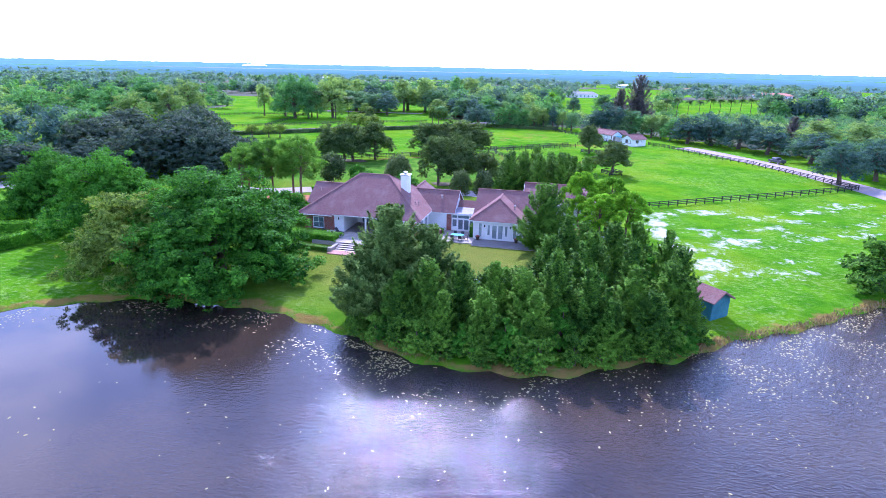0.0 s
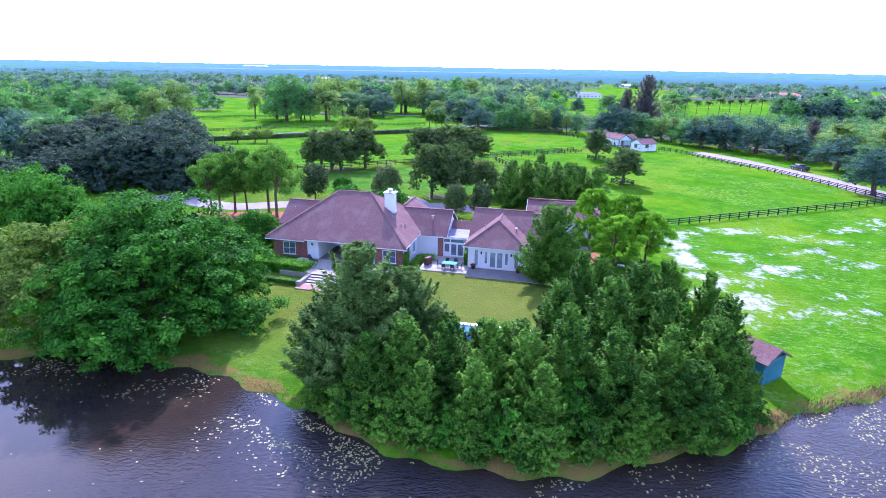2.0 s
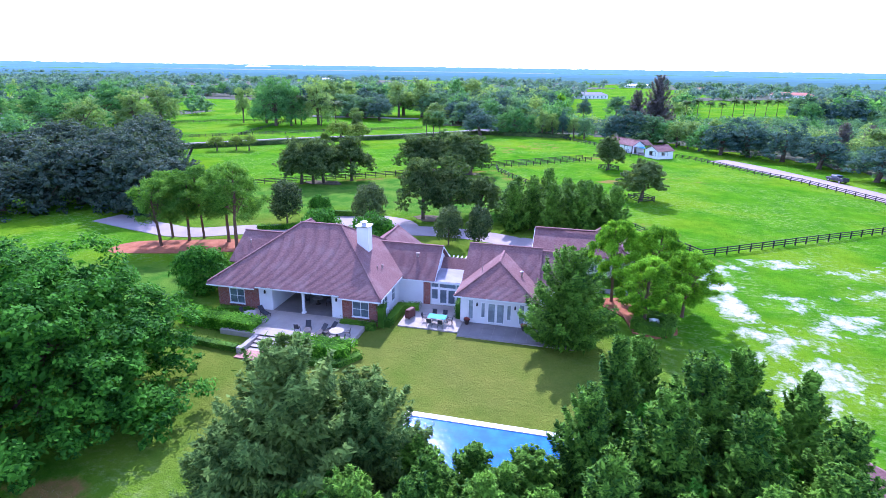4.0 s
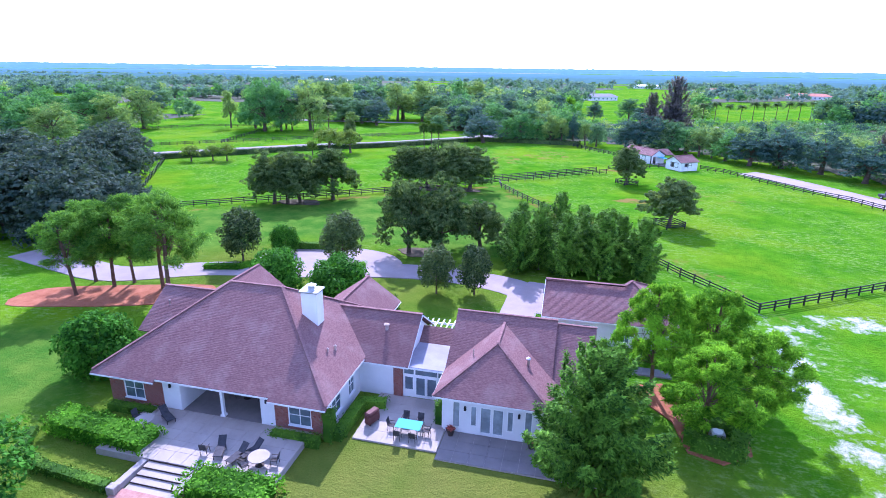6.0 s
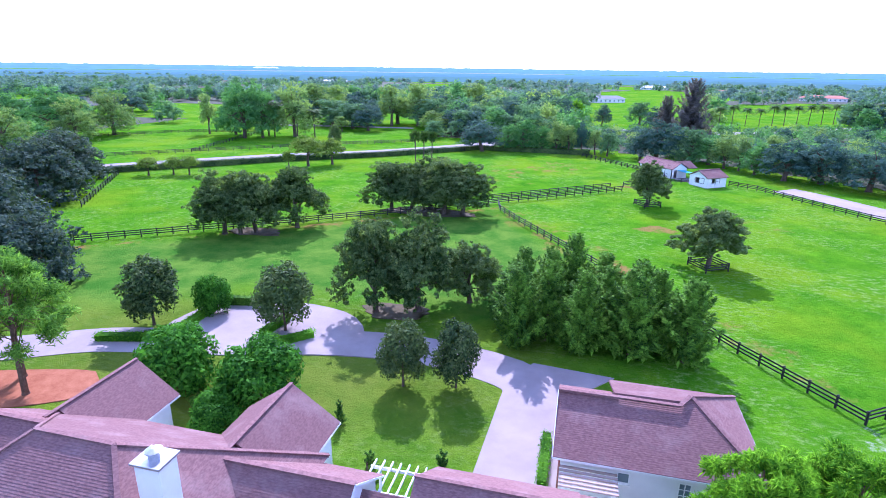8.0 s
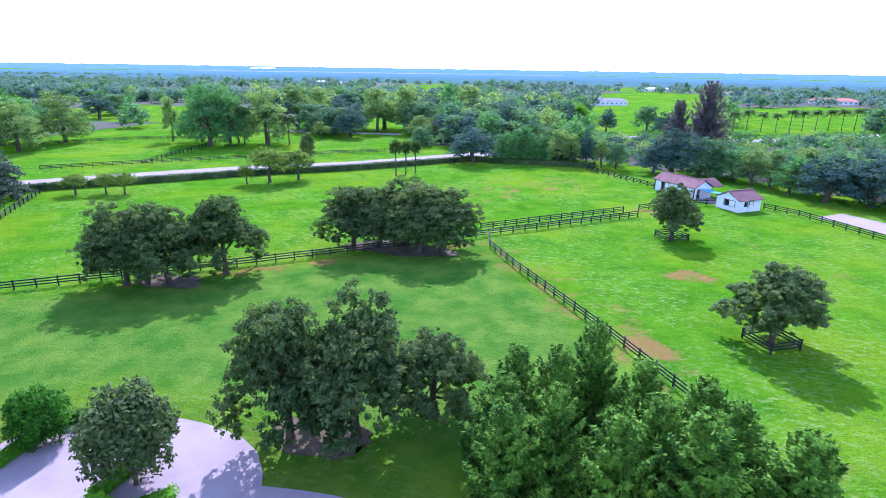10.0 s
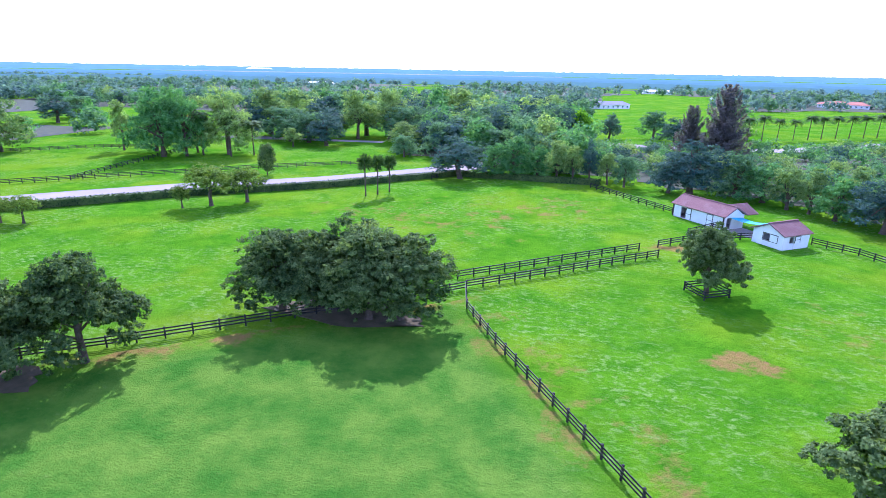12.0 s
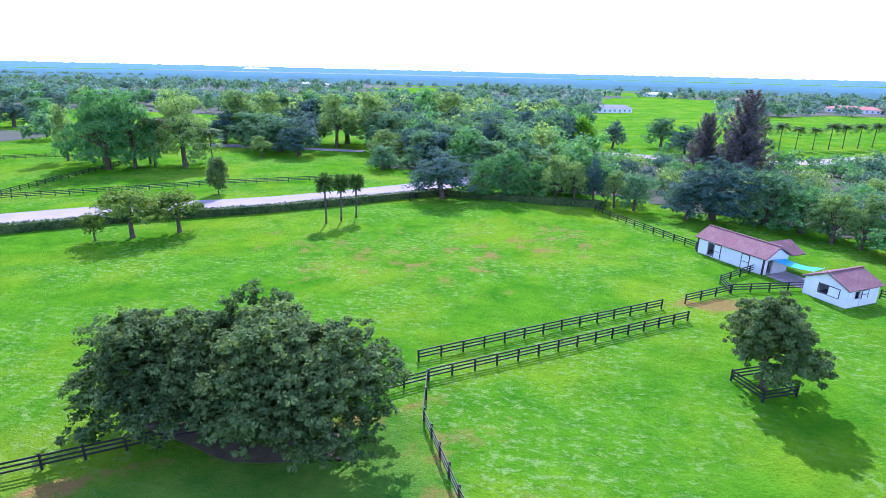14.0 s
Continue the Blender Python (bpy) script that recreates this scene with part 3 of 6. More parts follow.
lawn = np.maximum.reduce([blob(flat_x, flat_y, -5, -12, 40, 26), blob(flat_x, flat_y, -25, 28, 46, 20) * 0.75, blob(flat_x, flat_y, -30, 62, 36, 30, 20) * 0.2])
lawn = np.where(flat_x > 26, 0, lawn)
sand = np.zeros(len(verts))
for cx, cy, rx, ry, rz in [(41.5, 31.5, 6, 2.6, 20), (51, 29, 6.5, 2.6, 20), (61, 37, 8, 2.6, 30), (38.5, 16.5, 5, 3.6, 30), (41.5, 9.5, 7, 3.6, 30), (50, 21, 5, 3, 20), (54, 17, 5.5, 3.4, 20), (72, 46, 9, 3.4, 35), (29.5, 16, 2.6, 11, 8), (35, 3, 3.6, 9, 25), (44, -3.5, 7, 3, 20), (57, 5, 5, 3, 20), (64, 22, 8, 3, 30), (80, 40, 9, 3, 35), (33, 26, 4, 3, 0), (30.5, 21, 2.6, 5, 10), (30.5, 12, 2.8, 7, 10), (32, 5, 3.2, 7, 18), (34, -2, 3.2, 6, 25), (33, -8, 3, 4, 20), (38, -6, 4, 2, 20), (57, 28, 5, 2, 20), (30.5, -4, 2.4, 7, 15), (48, 3, 5, 1.6, 30), (68, 30, 7, 2, 30)]:
    sand = np.maximum(sand, blob(flat_x, flat_y, cx, cy, rx * 1.5, ry * 1.5, rz))
RING = [(21, 45), (-9.5, 97), (-27, 84), (-57, 61), (-84, 41), (-66, 31), (-45, 32), (-34, 43), (-20, 43), (-4, 40), (8, 40)]


def within(x, y, ring, soft):
    """One inside a closed line, falling to nothing over a soft rim."""
    inside, gap_ = np.zeros(len(x), bool), np.full(len(x), 1e9)
    for (x0, y0), (x1, y1) in zip(ring, ring[1:] + ring[:1]):
        cross = (y0 > y) != (y1 > y)
        inside ^= cross & (x < (x1 - x0) * (y - y0) / (y1 - y0 + 1e-9) + x0)
        k = np.clip(((x - x0) * (x1 - x0) + (y - y0) * (y1 - y0)) / ((x1 - x0) ** 2 + (y1 - y0) ** 2), 0, 1)
        gap_ = np.minimum(gap_, np.hypot(x - x0 - k * (x1 - x0), y - y0 - k * (y1 - y0)))
    return np.where(inside, np.clip(gap_ / soft, 0, 1), 0.0)


# darker, cooler grass inside this outline paints the shade on the west lawn
WEST_SHADE = [(-62, 6), (-46, 9), (-31, 11), (-30, -6), (-38, -12), (-62, -8)]
cool = np.maximum(within(flat_x, flat_y, RING, 4.5), within(flat_x, flat_y, WEST_SHADE, 4.0))
for cx, cy, rx, ry, rz in [(34.5, 30, 6, 2.6, 15), (31.2, 20, 2.4, 9, 5), (30.2, 9, 2.0, 7, 5), (36, -2.4, 3.5, 2.6, 30), (43, 11, 4, 2.2, 20), (45, 30.5, 5, 2.2, 10)]:
    sand = sand + 0.35 * blob(flat_x, flat_y, cx, cy, rx * 1.4, ry * 1.4, rz)
dry = np.maximum.reduce([np.clip(1 - np.abs(gap - 0.8) / 1.6, 0, 1), blob(flat_x, flat_y, 13.5, 64, 5.5, 3.5, -35), blob(flat_x, flat_y, 20.5, 88, 6, 4), blob(flat_x, flat_y, 5, 79, 40, 5, -57) * 0.5,
                         blob(flat_x, flat_y, -25, 135, 40, 24) * 0.45, blob(flat_x, flat_y, 20, 128, 9, 5) * 0.9, blob(flat_x, flat_y, 25, 45, 4, 22, 30) * 0.5, blob(flat_x, flat_y, -3, 150, 20, 20) * 0.5, blob(flat_x, flat_y, 36, 100, 15, 20) * 0.35])
dry = np.maximum(dry, 0.8 * (within(flat_x, flat_y, RING, 0.6) - within(flat_x, flat_y, RING, 5.5)) * (flat_y > 50))
for key, values in (("lawn", lawn), ("sand", sand), ("dry", dry), ("cool", cool)):
    me.attributes.new(key, "FLOAT", "POINT").data.foreach_set("value", values.astype(np.float32))
me.materials.append(GROUND)
for p in me.polygons:
    p.use_smooth = True
ground = tagged(new("ground", me), "green pasture and mown lawn with sandy bare patches", "ground", kind="structure")

bm = bmesh.new()
bmesh.ops.create_grid(bm, x_segments=1, y_segments=1, size=1)
for v in bm.verts:
    v.co = Vector((v.co.x * 420, -55 + v.co.y * 190, WATER_Z))
tagged(obj("water", bm, WATER), "still brown pond with small ripples and sky reflections", "pond", kind="structure")


def flat(name, pts, mat, label, category, z=0.035):
    return tagged(obj(name, slab(pts, z, z - 0.3), mat), label, category, kind="structure")


# the drive north of the house, with its turning circle, and the road
drive = smooth_line([(-70, 26), (-58, 23), (-50, 22), (-40, 27), (-29, 29.5), (-16, 33), (-6, 33.5), (3, 30.6), (5.0, 24), (4.5, 17)], 2.0)
tagged(obj("driveway", ribbon(drive, 5.4, 0.05, 0.3), DRIVE), "pale greyish driveway curving round the lawn to the garage", "driveway", kind="structure")
flat("forecourt", smooth_line([(-35, 29), (-34.5, 39), (-29, 40.5), (-23, 41), (-17, 39), (-14, 33), (-20, 30)], 2.0, True), DRIVE, "pale paved parking court behind the house", "driveway", 0.046)
flat("garage_apron", [(0.8, 16.5), (1.4, 30), (3.5, 34), (11, 33.2), (6.6, 28), (6.2, 16.5)], DRIVE, "pale driveway apron beside the garage", "driveway", 0.042)
road_line = [(-330, -75), (-220, 18), (-150, 82), (-119, 113), (-85, 144.5), (-61, 161), (-33, 190), (-12, 218), (4, 248), (12, 268), (36, 264), (74, 271), (108, 295), (180, 342), (420, 480)]
tagged(obj("road", ribbon(smooth_line(road_line, 8), 9.5, 0.05, 0.3), ROADWAY), "pale country road beyond the paddock", "road", kind="structure")
track = smooth_line([(88, 52), (84, 70), (77, 92), (67, 113), (60, 126), (54, 134)], 3.0)
tagged(obj("farm_track", ribbon(track, 8.0, 0.04, 0.3), GRAVEL), "pale sandy track along the paddock fence", "track", kind="structure")
flat("far_drive", smooth_line([(-135, 230), (-100, 235), (-72, 238), (-72, 242), (-102, 240), (-135, 238)], 4, True), GRAVEL, "pale looping drive before far woods", "track")
tagged(obj("neighbour_drive", ribbon(smooth_line([(-130, 5), (-105, 11), (-95, 9), (-86, 2), (-80, -4)], 3), 6.0, 0.04, 0.3), DRIVE), "grey neighbouring drive", "driveway", kind="structure")
flat("mulch_bed", smooth_line([(-55, 15), (-44.7, 19.2), (-35.5, 21.6), (-33.5, 18), (-39, 14.5), (-47.7, 11.5), (-55, 10)], 1.5, True), MULCH, "red bark mulch bed under the pines", "mulch bed", 0.05)
flat("mulch_bed", smooth_line([(15.4, 8.6), (15.2, 11), (17.5, 11.8), (19.6, 8), (22.6, 6.4), (22.8, 3), (20.5, 1.4), (18.2, 2.2), (17.6, 6)], 1.5, True), MULCH, "red bark mulch bed beside the lawn", "mulch bed", 0.05)


# ---- fences ----
post_proto = obj("post", boxes(((-0.08, -0.08, -0.2), (0.08, 0.08, 1.28)), bevel=0.012), BLACK)
rail_proto = obj("rail", boxes(((0, -0.022, -0.075), (1, 0.022, 0.075))), BLACK)
fence_protos = [post_proto, rail_proto]


def fence(pts, label="black painted post and rail paddock fence", rails=(0.42, 0.78, 1.14), spacing=2.5, first=True, last=True, gap_rng=random.Random(4)):
    e = thing("fence", label, "fence", "paddock fences")
    posts = []
    for (x0, y0), (x1, y1) in zip(pts, pts[1:]):
        ln = math.hypot(x1 - x0, y1 - y0)
        n = max(1, round(ln / spacing))
        for k in range(n):
            posts.append((x0 + (x1 - x0) * k / n, y0 + (y1 - y0) * k / n))
    posts.append(pts[-1])
    for i, (x, y) in enumerate(posts):
        x2, y2 = posts[min(i + 1, len(posts) - 1)]
        x1, y1 = posts[max(i - 1, 0)]
        a = math.atan2(y2 - y1, x2 - x1)
        share(post_proto, e, pose(x, y, 0.02 * gap_rng.random(), gap_rng.uniform(-1, 1), gap_rng.uniform(-1, 1), math.degrees(a)))
        if i + 1 < len(posts):
            b = math.atan2(y2 - y, x2 - x)
            ln = math.hypot(x2 - x, y2 - y)
            for h in rails:
                side = 0.10
                m = pose(x - math.sin(b) * side, y + math.cos(b) * side, h + gap_rng.uniform(-0.012, 0.012), 0, gap_rng.uniform(-0.3, 0.3), math.degrees(b)) @ Matrix.Diagonal((ln, 1, 1, 1))
                share(rail_proto, e, m)
    return e


fence([(30.5, 31.2), (48.5, 43.3), (68.1, 56.1), (82.2, 65.8)])
fence([(30.5, 31.2), (23.3, 41.6), (8.9, 65.6), (-4.1, 85.5), (-8.8, 93.5), (-10.1, 99.5)])
fence([(-10.1, 99.5), (-19.3, 91.3), (-27.2, 85.6), (-41.8, 74.0), (-57.5, 62.9), (-69, 54.5), (-82, 44)])
fence([(-10.1, 99.6), (5.2, 112.2), (15.9, 121.0)])
fence([(-12.0, 102.8), (1.5, 114.2), (13.3, 123.9)])
fence([(16.5, 126.6), (23.0, 132.2), (22.5, 135.8), (29.4, 143.5)])
fence([(5.9, 174.3), (13.1, 164.0), (22.1, 152.3)])
fence([(82.2, 65.8), (72, 89), (66.8, 100.8), (61.4, 107), (53.6, 120.0), (47.5, 131.5), (42.3, 136.2)])
fence([(23.2, 132.4), (33.6, 136.6)])
fence([(-89, 72), (-109, 102.6)])
fence([(-134.8, 125.4), (-117.1, 141.6), (-95.6, 159.9), (-84, 171), (-56.3, 190)])
fence([(-200, 140), (-171.9, 172), (-154.2, 190), (-127.2, 199)])
fence([(-117, 141.6), (-127, 199)])
fence([(-34.0, 171), (-31.0, 181)])
for p in fence_protos:
    bpy.data.objects.remove(p)

# ---- the house ----
def brick_wall_mat():
    m = Mat("red_brick_wall", 0.85, 0.2)
    geo = m.node("ShaderNodeNewGeometry")
    sep = m.node("ShaderNodeSeparateXYZ")
    m.link(geo.outputs["Position"], sep.inputs[0])
    com = m.node("ShaderNodeCombineXYZ")
    m.link(m.math("ADD", sep.outputs[0], sep.outputs[1]), com.inputs[0])
    m.link(sep.outputs[2], com.inputs[1])
    b = m.node("ShaderNodeTexBrick")
    b.inputs["Scale"].default_value = 1.0
    b.inputs["Brick Width"].default_value, b.inputs["Row Height"].default_value = 0.215, 0.075
    b.inputs["Mortar Size"].default_value = 0.008
    for k, c in (("Color1", (0.22, 0.05, 0.035)), ("Color2", (0.36, 0.11, 0.075)), ("Mortar", (0.36, 0.29, 0.26))):
        b.inputs[k].default_value = (*c, 1)
    m.link(com.outputs[0], b.inputs["Vector"])
    m.colour(m.mix(m.math("MULTIPLY", m.ramp(m.noise(1.6), 0.4, 0.7), 0.35), b.outputs["Color"], (0.20, 0.07, 0.05)))
    m.bump(m.math("SUBTRACT", 1.0, b.outputs["Fac"]), 0.5, 0.012)
    return m.m


BRICKWALL = brick_wall_mat()
CEIL = plain("porch_ceiling_paint", (0.60, 0.60, 0.58), (0.70, 0.70, 0.68), 1.0, 0.8)
TEAL = plain("teal_painted_boards", (0.02, 0.12, 0.16), (0.05, 0.20, 0.24), 1.0, 0.6, bump=0.4)
TARP = plain("turquoise_tarp", (0.02, 0.34, 0.46), (0.05, 0.46, 0.58), 1.5, 0.5)
DARKWOOD = plain("dark_stained_timber", (0.03, 0.022, 0.018), (0.07, 0.05, 0.04), 2.0, 0.7, bump=0.3)
FABRIC = plain("charcoal_sling_fabric", (0.03, 0.03, 0.035), (0.07, 0.07, 0.075), 4.0, 0.85)
TERRACOTTA = plain("red_clay_pot", (0.28, 0.05, 0.035), (0.40, 0.10, 0.06), 3.0, 0.6)
MAROON = plain("dull_maroon_cover", (0.10, 0.035, 0.03), (0.17, 0.07, 0.06), 2.0, 0.7)
STEEL = plain("brushed_steel", (0.45, 0.45, 0.46), (0.60, 0.60, 0.61), 5.0, 0.35, 0.5, 0.9)
STONE = plain("grey_ledge_stone", (0.25, 0.22, 0.20), (0.42, 0.38, 0.35), 2.5, 0.9, bump=0.6, fine=12.0)
TABLEGLASS = Mat("pale_blue_table_glass", 0.6, 0.05).colour((0.08, 0.36, 0.42)).m
CURTAIN = glass_mat("glass_before_pale_curtains", (0.34, 0.40, 0.42))
POOLWATER = Mat("blue_pool_water", 0.05, 0.5)
POOLWATER.colour(POOLWATER.mix(POOLWATER.ramp(POOLWATER.noise(0.8), 0.35, 0.65), (0.004, 0.10, 0.42), (0.01, 0.17, 0.55)))
POOLWATER.bump(POOLWATER.noise(3.0), 0.2, 0.04)
POOLWATER = POOLWATER.m
TAN = plain("pale_ridge_shingle", (0.36, 0.27, 0.235), (0.46, 0.36, 0.32), 1.5, 0.85, bump=0.3)


def clip_band(poly, lo, hi):
    """The part of a flat polygon (u, v) between v = lo and v = hi."""
    for lim, sign in ((lo, 1), (hi, -1)):
        out = []
        for (u0, v0), (u1, v1) in zip(poly, poly[1:] + poly[:1]):
            a, b = sign * (v0 - lim), sign * (v1 - lim)
            if a >= 0:
                out.append((u0, v0))
            if a * b < 0:
                t = a / (a - b)
                out.append((u0 + (u1 - u0) * t, v0 + (v1 - v0) * t))
        poly = out
        if len(poly) < 3:
            return []
    return poly


def slope(parent, *pts, course=0.15, mat=None):
    """A roof slope in stepped shingle courses; the first two points lie on the eave."""
    p = [Vector(q) for q in pts]
    n = (p[1] - p[0]).cross(p[2] - p[0]).normalized()
    if n.z < 0:
        n = -n
    e = (p[1] - p[0]).normalized()
    up = n.cross(e)
    if up.z < 0:
        up = -up
    flat2 = [((q - p[0]).dot(e), (q - p[0]).dot(up)) for q in p]
    top = max(v for _, v in flat2)
    bm = bmesh.new()
    back = lambda u, v, h: p[0] + e * u + up * v + n * h  # noqa: E731
    v = 0.0
    while v < top - 0.02:
        band = clip_band(flat2, v, min(v + course, top))
        if len(band) >= 3:
            hi = min(v + course, top)
            lift = lambda w: 0.016 * (1 - (w - v) / course)  # noqa: E731
            ring = [bm.verts.new(back(a, b, lift(b))) for a, b in band]
            f = bm.faces.new(ring)
            lows = [k for k, (a, b) in enumerate(band) if abs(b - v) < 1e-4]
            if len(lows) == 2:
                i, j = lows
                w = [bm.verts.new(back(*band[k], 0.0)) for k in (j, i)]
                bm.faces.new((ring[i], ring[j], w[0], w[1]))
        v += course
    under = [bm.verts.new(back(a, b, -0.16)) for a, b in flat2]
    bm.faces.new(under)
    rim = [bm.verts.new(back(a, b, 0.0)) for a, b in flat2]
    for k in range(len(rim)):
        bm.faces.new((rim[k - 1], rim[k], under[k], under[k - 1]))
    bmesh.ops.remove_doubles(bm, verts=bm.verts, dist=2e-4)
    bmesh.ops.recalc_face_normals(bm, faces=bm.faces)
    return part("roof_slope", bm, mat or SHINGLE, parent)


def caps(parent, *lines, w=0.24, mat=None):
    """Ridge and hip cappings and white eave boards."""
    for a, b in lines:
        part("ridge_cap", beam(bmesh.new(), Vector(a) + Vector((0, 0, 0.05)), Vector(b) + Vector((0, 0, 0.05)), w, 0.07), mat or SHINGLE, parent)


def fascia(parent, *lines):
    for a, b in lines:
        part("fascia", beam(bmesh.new(), Vector(a) - Vector((0, 0, 0.10)), Vector(b) - Vector((0, 0, 0.10)), 0.05, 0.12), TRIM, parent, "white eave board")


def wall(parent, a, b, z0, z1, mat, holes=(), thick=0.24, name="wall"):
    """An upright wall from a to b with openings (from, to, sill, head), measured along it."""
    ax, ay = a
    ln = math.hypot(b[0] - ax, b[1] - ay)
    bm = bmesh.new()
    s = 0.0
    for u0, u1, h0, h1 in sorted(holes):
        if u0 > s:
            box(bm, (s, -thick / 2, z0), (u0, thick / 2, z1))
        if h0 > z0:
            box(bm, (u0, -thick / 2, z0), (u1, thick / 2, h0))
        if h1 < z1:
            box(bm, (u0, -thick / 2, h1), (u1, thick / 2, z1))
        s = u1
    if s < ln:
        box(bm, (s, -thick / 2, z0), (ln, thick / 2, z1))
    bmesh.ops.remove_doubles(bm, verts=bm.verts, dist=1e-4)
    o = part(name, bm, mat, parent)
    o.matrix_basis = pose(ax, ay, 0, 0, 0, math.degrees(math.atan2(b[1] - ay, b[0] - ax)))
    return o


def window(parent, a, b, u0, u1, h0, h1, cols=2, rows=2, name="window", depth=0.05, glass=None):
    """A framed window in the wall from a to b: frame, bars, sill and panes."""
    m = pose(a[0], a[1], 0, 0, 0, math.degrees(math.atan2(b[1] - a[1], b[0] - a[0])))
    e = new(name)
    e.parent = parent
    e.matrix_basis = m
    f = 0.07
    part("frame", boxes(((u0, -0.14, h0), (u0 + f, depth, h1)), ((u1 - f, -0.14, h0), (u1, depth, h1)), ((u0 + f, -0.14, h1 - f), (u1 - f, depth, h1)), ((u0 + f, -0.14, h0), (u1 - f, depth, h0 + f))), TRIM, e, "white painted window frame")
    w, h = (u1 - u0 - 2 * f) / cols, (h1 - h0 - 2 * f) / rows
    for i in range(1, cols):
        part("bar", boxes(((u0 + f + w * i - 0.03, -0.09, h0 + f), (u0 + f + w * i + 0.03, -0.02, h1 - f))), TRIM, e)
    for j in range(1, rows):
        part("bar", boxes(((u0 + f, -0.085, h0 + f + h * j - 0.025), (u1 - f, -0.025, h0 + f + h * j + 0.025))), TRIM, e)
    part("pane", boxes(((u0 + f, -0.06, h0 + f), (u1 - f, -0.045, h1 - f))), glass or GLASS, e, "reflecting glass pane")
    if name == "window":
        part("sill", boxes(((u0 - 0.06, -0.22, h0 - 0.07), (u1 + 0.06, -0.10, h0 - 0.005))), TRIM, e)
    return e


def lantern(parent, x, y, z):
    bm = boxes(((x - 0.09, y - 0.2, z - 0.16), (x + 0.09, y - 0.04, z + 0.14)), bevel=0.02)
    tube(bm, [(x, y - 0.12, z + 0.14), (x, y - 0.12, z + 0.26)], [0.1, 0.02], 8)
    box(bm, (x - 0.04, y - 0.06, z - 0.05), (x + 0.04, y, z + 0.1))
    part("lantern", bm, BLACK, parent, "black wall lantern")


def vent(parent, x, y, z, r=0.12, h=0.5, bent=False):
    bm = tube(bmesh.new(), [(x, y, z - 0.3), (x, y, z + h)], [r, r], 10)
    tube(bm, [(x, y, z + h), (x, y, z + h + 0.06), (x, y, z + h + 0.14)], [r * 1.6, r * 1.6, r * 0.4], 10)
    part("roof_vent", bm, STEEL if bent else TAN, parent)


house = thing("house", "low white stucco and red brick house with brown shingle hip roofs", "house")
FLOOR = 0.5
EZ = 3.4
# walls of the main block
wall(house, (-27.4, -3.1), (-22.3, -3.1), -0.3, 3.25, BRICKWALL, [(1.4, 3.3, 0.85, 2.65)])
window(house, (-27.4, -3.1), (-22.3, -3.1), 1.4, 3.3, 0.85, 2.65)
wall(house, (-22.3, -3.1), (-20.7, -3.1), -0.3, 3.4, WHITE)
wall(house, (-13.6, -3.1), (-12.4, -3.1), -0.3, 3.4, WHITE)
wall(house, (-12.4, -3.1), (-8.4, -3.1), -0.3, 3.25, BRICKWALL, [(1.15, 3.05, 0.85, 2.65)])
window(house, (-12.4, -3.1), (-8.4, -3.1), 1.15, 3.05, 0.85, 2.65)
wall(house, (-20.7, -3.1), (-13.6, -3.1), 3.1, 3.5, TRIM, name="porch_beam")
wall(house, (-27.4, 4.2), (-27.4, -3.1), -0.3, 3.3, BRICKWALL)
wall(house, (-8.4, -3.1), (-8.4, 3.8), -0.3, 3.3, WHITE, [(1.2, 2.9, 0.9, 2.7), (4.4, 5.6, 0.9, 2.7)])
window(house, (-8.4, -3.1), (-8.4, 3.8), 1.2, 2.9, 0.9, 2.7)
window(house, (-8.4, -3.1), (-8.4, 3.8), 4.4, 5.6, 0.9, 2.7)
wall(house, (-20.8, -3.1), (-20.8, 3.0), 0.0, 3.4, WHITE)
wall(house, (-13.5, 3.0), (-13.5, -3.1), 0.0, 3.4, WHITE)
# porch back wall with wide glazed doors
wall(house, (-20.8, 3.0), (-13.5, 3.0), 0.0, 3.4, WHITE, [(0.9, 3.4, FLOOR, 2.9), (3.9, 6.4, FLOOR, 2.9)])
for u in (0.9, 3.9):
    window(house, (-20.8, 3.0), (-13.5, 3.0), u, u + 2.5, FLOOR, 2.9, 3, 1, "glass_door")
part("porch_ceiling", boxes(((-20.7, -3.0, 3.32), (-13.6, 2.9, 3.40))), CEIL, house)
bm = boxes(((-17.12, -3.22, FLOOR), (-16.88, -2.98, 3.12)), ((-17.2, -3.3, FLOOR), (-16.8, -2.9, FLOOR + 0.18)), ((-17.2, -3.3, 2.98), (-16.8, -2.9, 3.1)), bevel=0.01)
part("porch_column", bm, TRIM, house, "white porch column")
lantern(house, -21.5, -3.22, 2.6)
lantern(house, -13.0, -3.22, 2.6)
# wings
wall(house, (-8.4, 3.9), (-5.2, 3.9), -0.3, 3.1, WHITE)
wall(house, (-5.2, 3.8), (-4.4, 3.8), -0.3, 3.0, BRICKWALL)
wall(house, (-4.3, 3.9), (-4.3, 11.6), -0.3, 3.1, WHITE)
wall(house, (-29.7, 11.6), (-29.7, 4.1), -0.3, 3.1, WHITE)
wall(house, (-29.7, 4.1), (-27.4, 4.1), -0.3, 3.1, WHITE)
wall(house, (-4.3, 11.6), (-29.7, 11.6), -0.3, 3.1, WHITE)
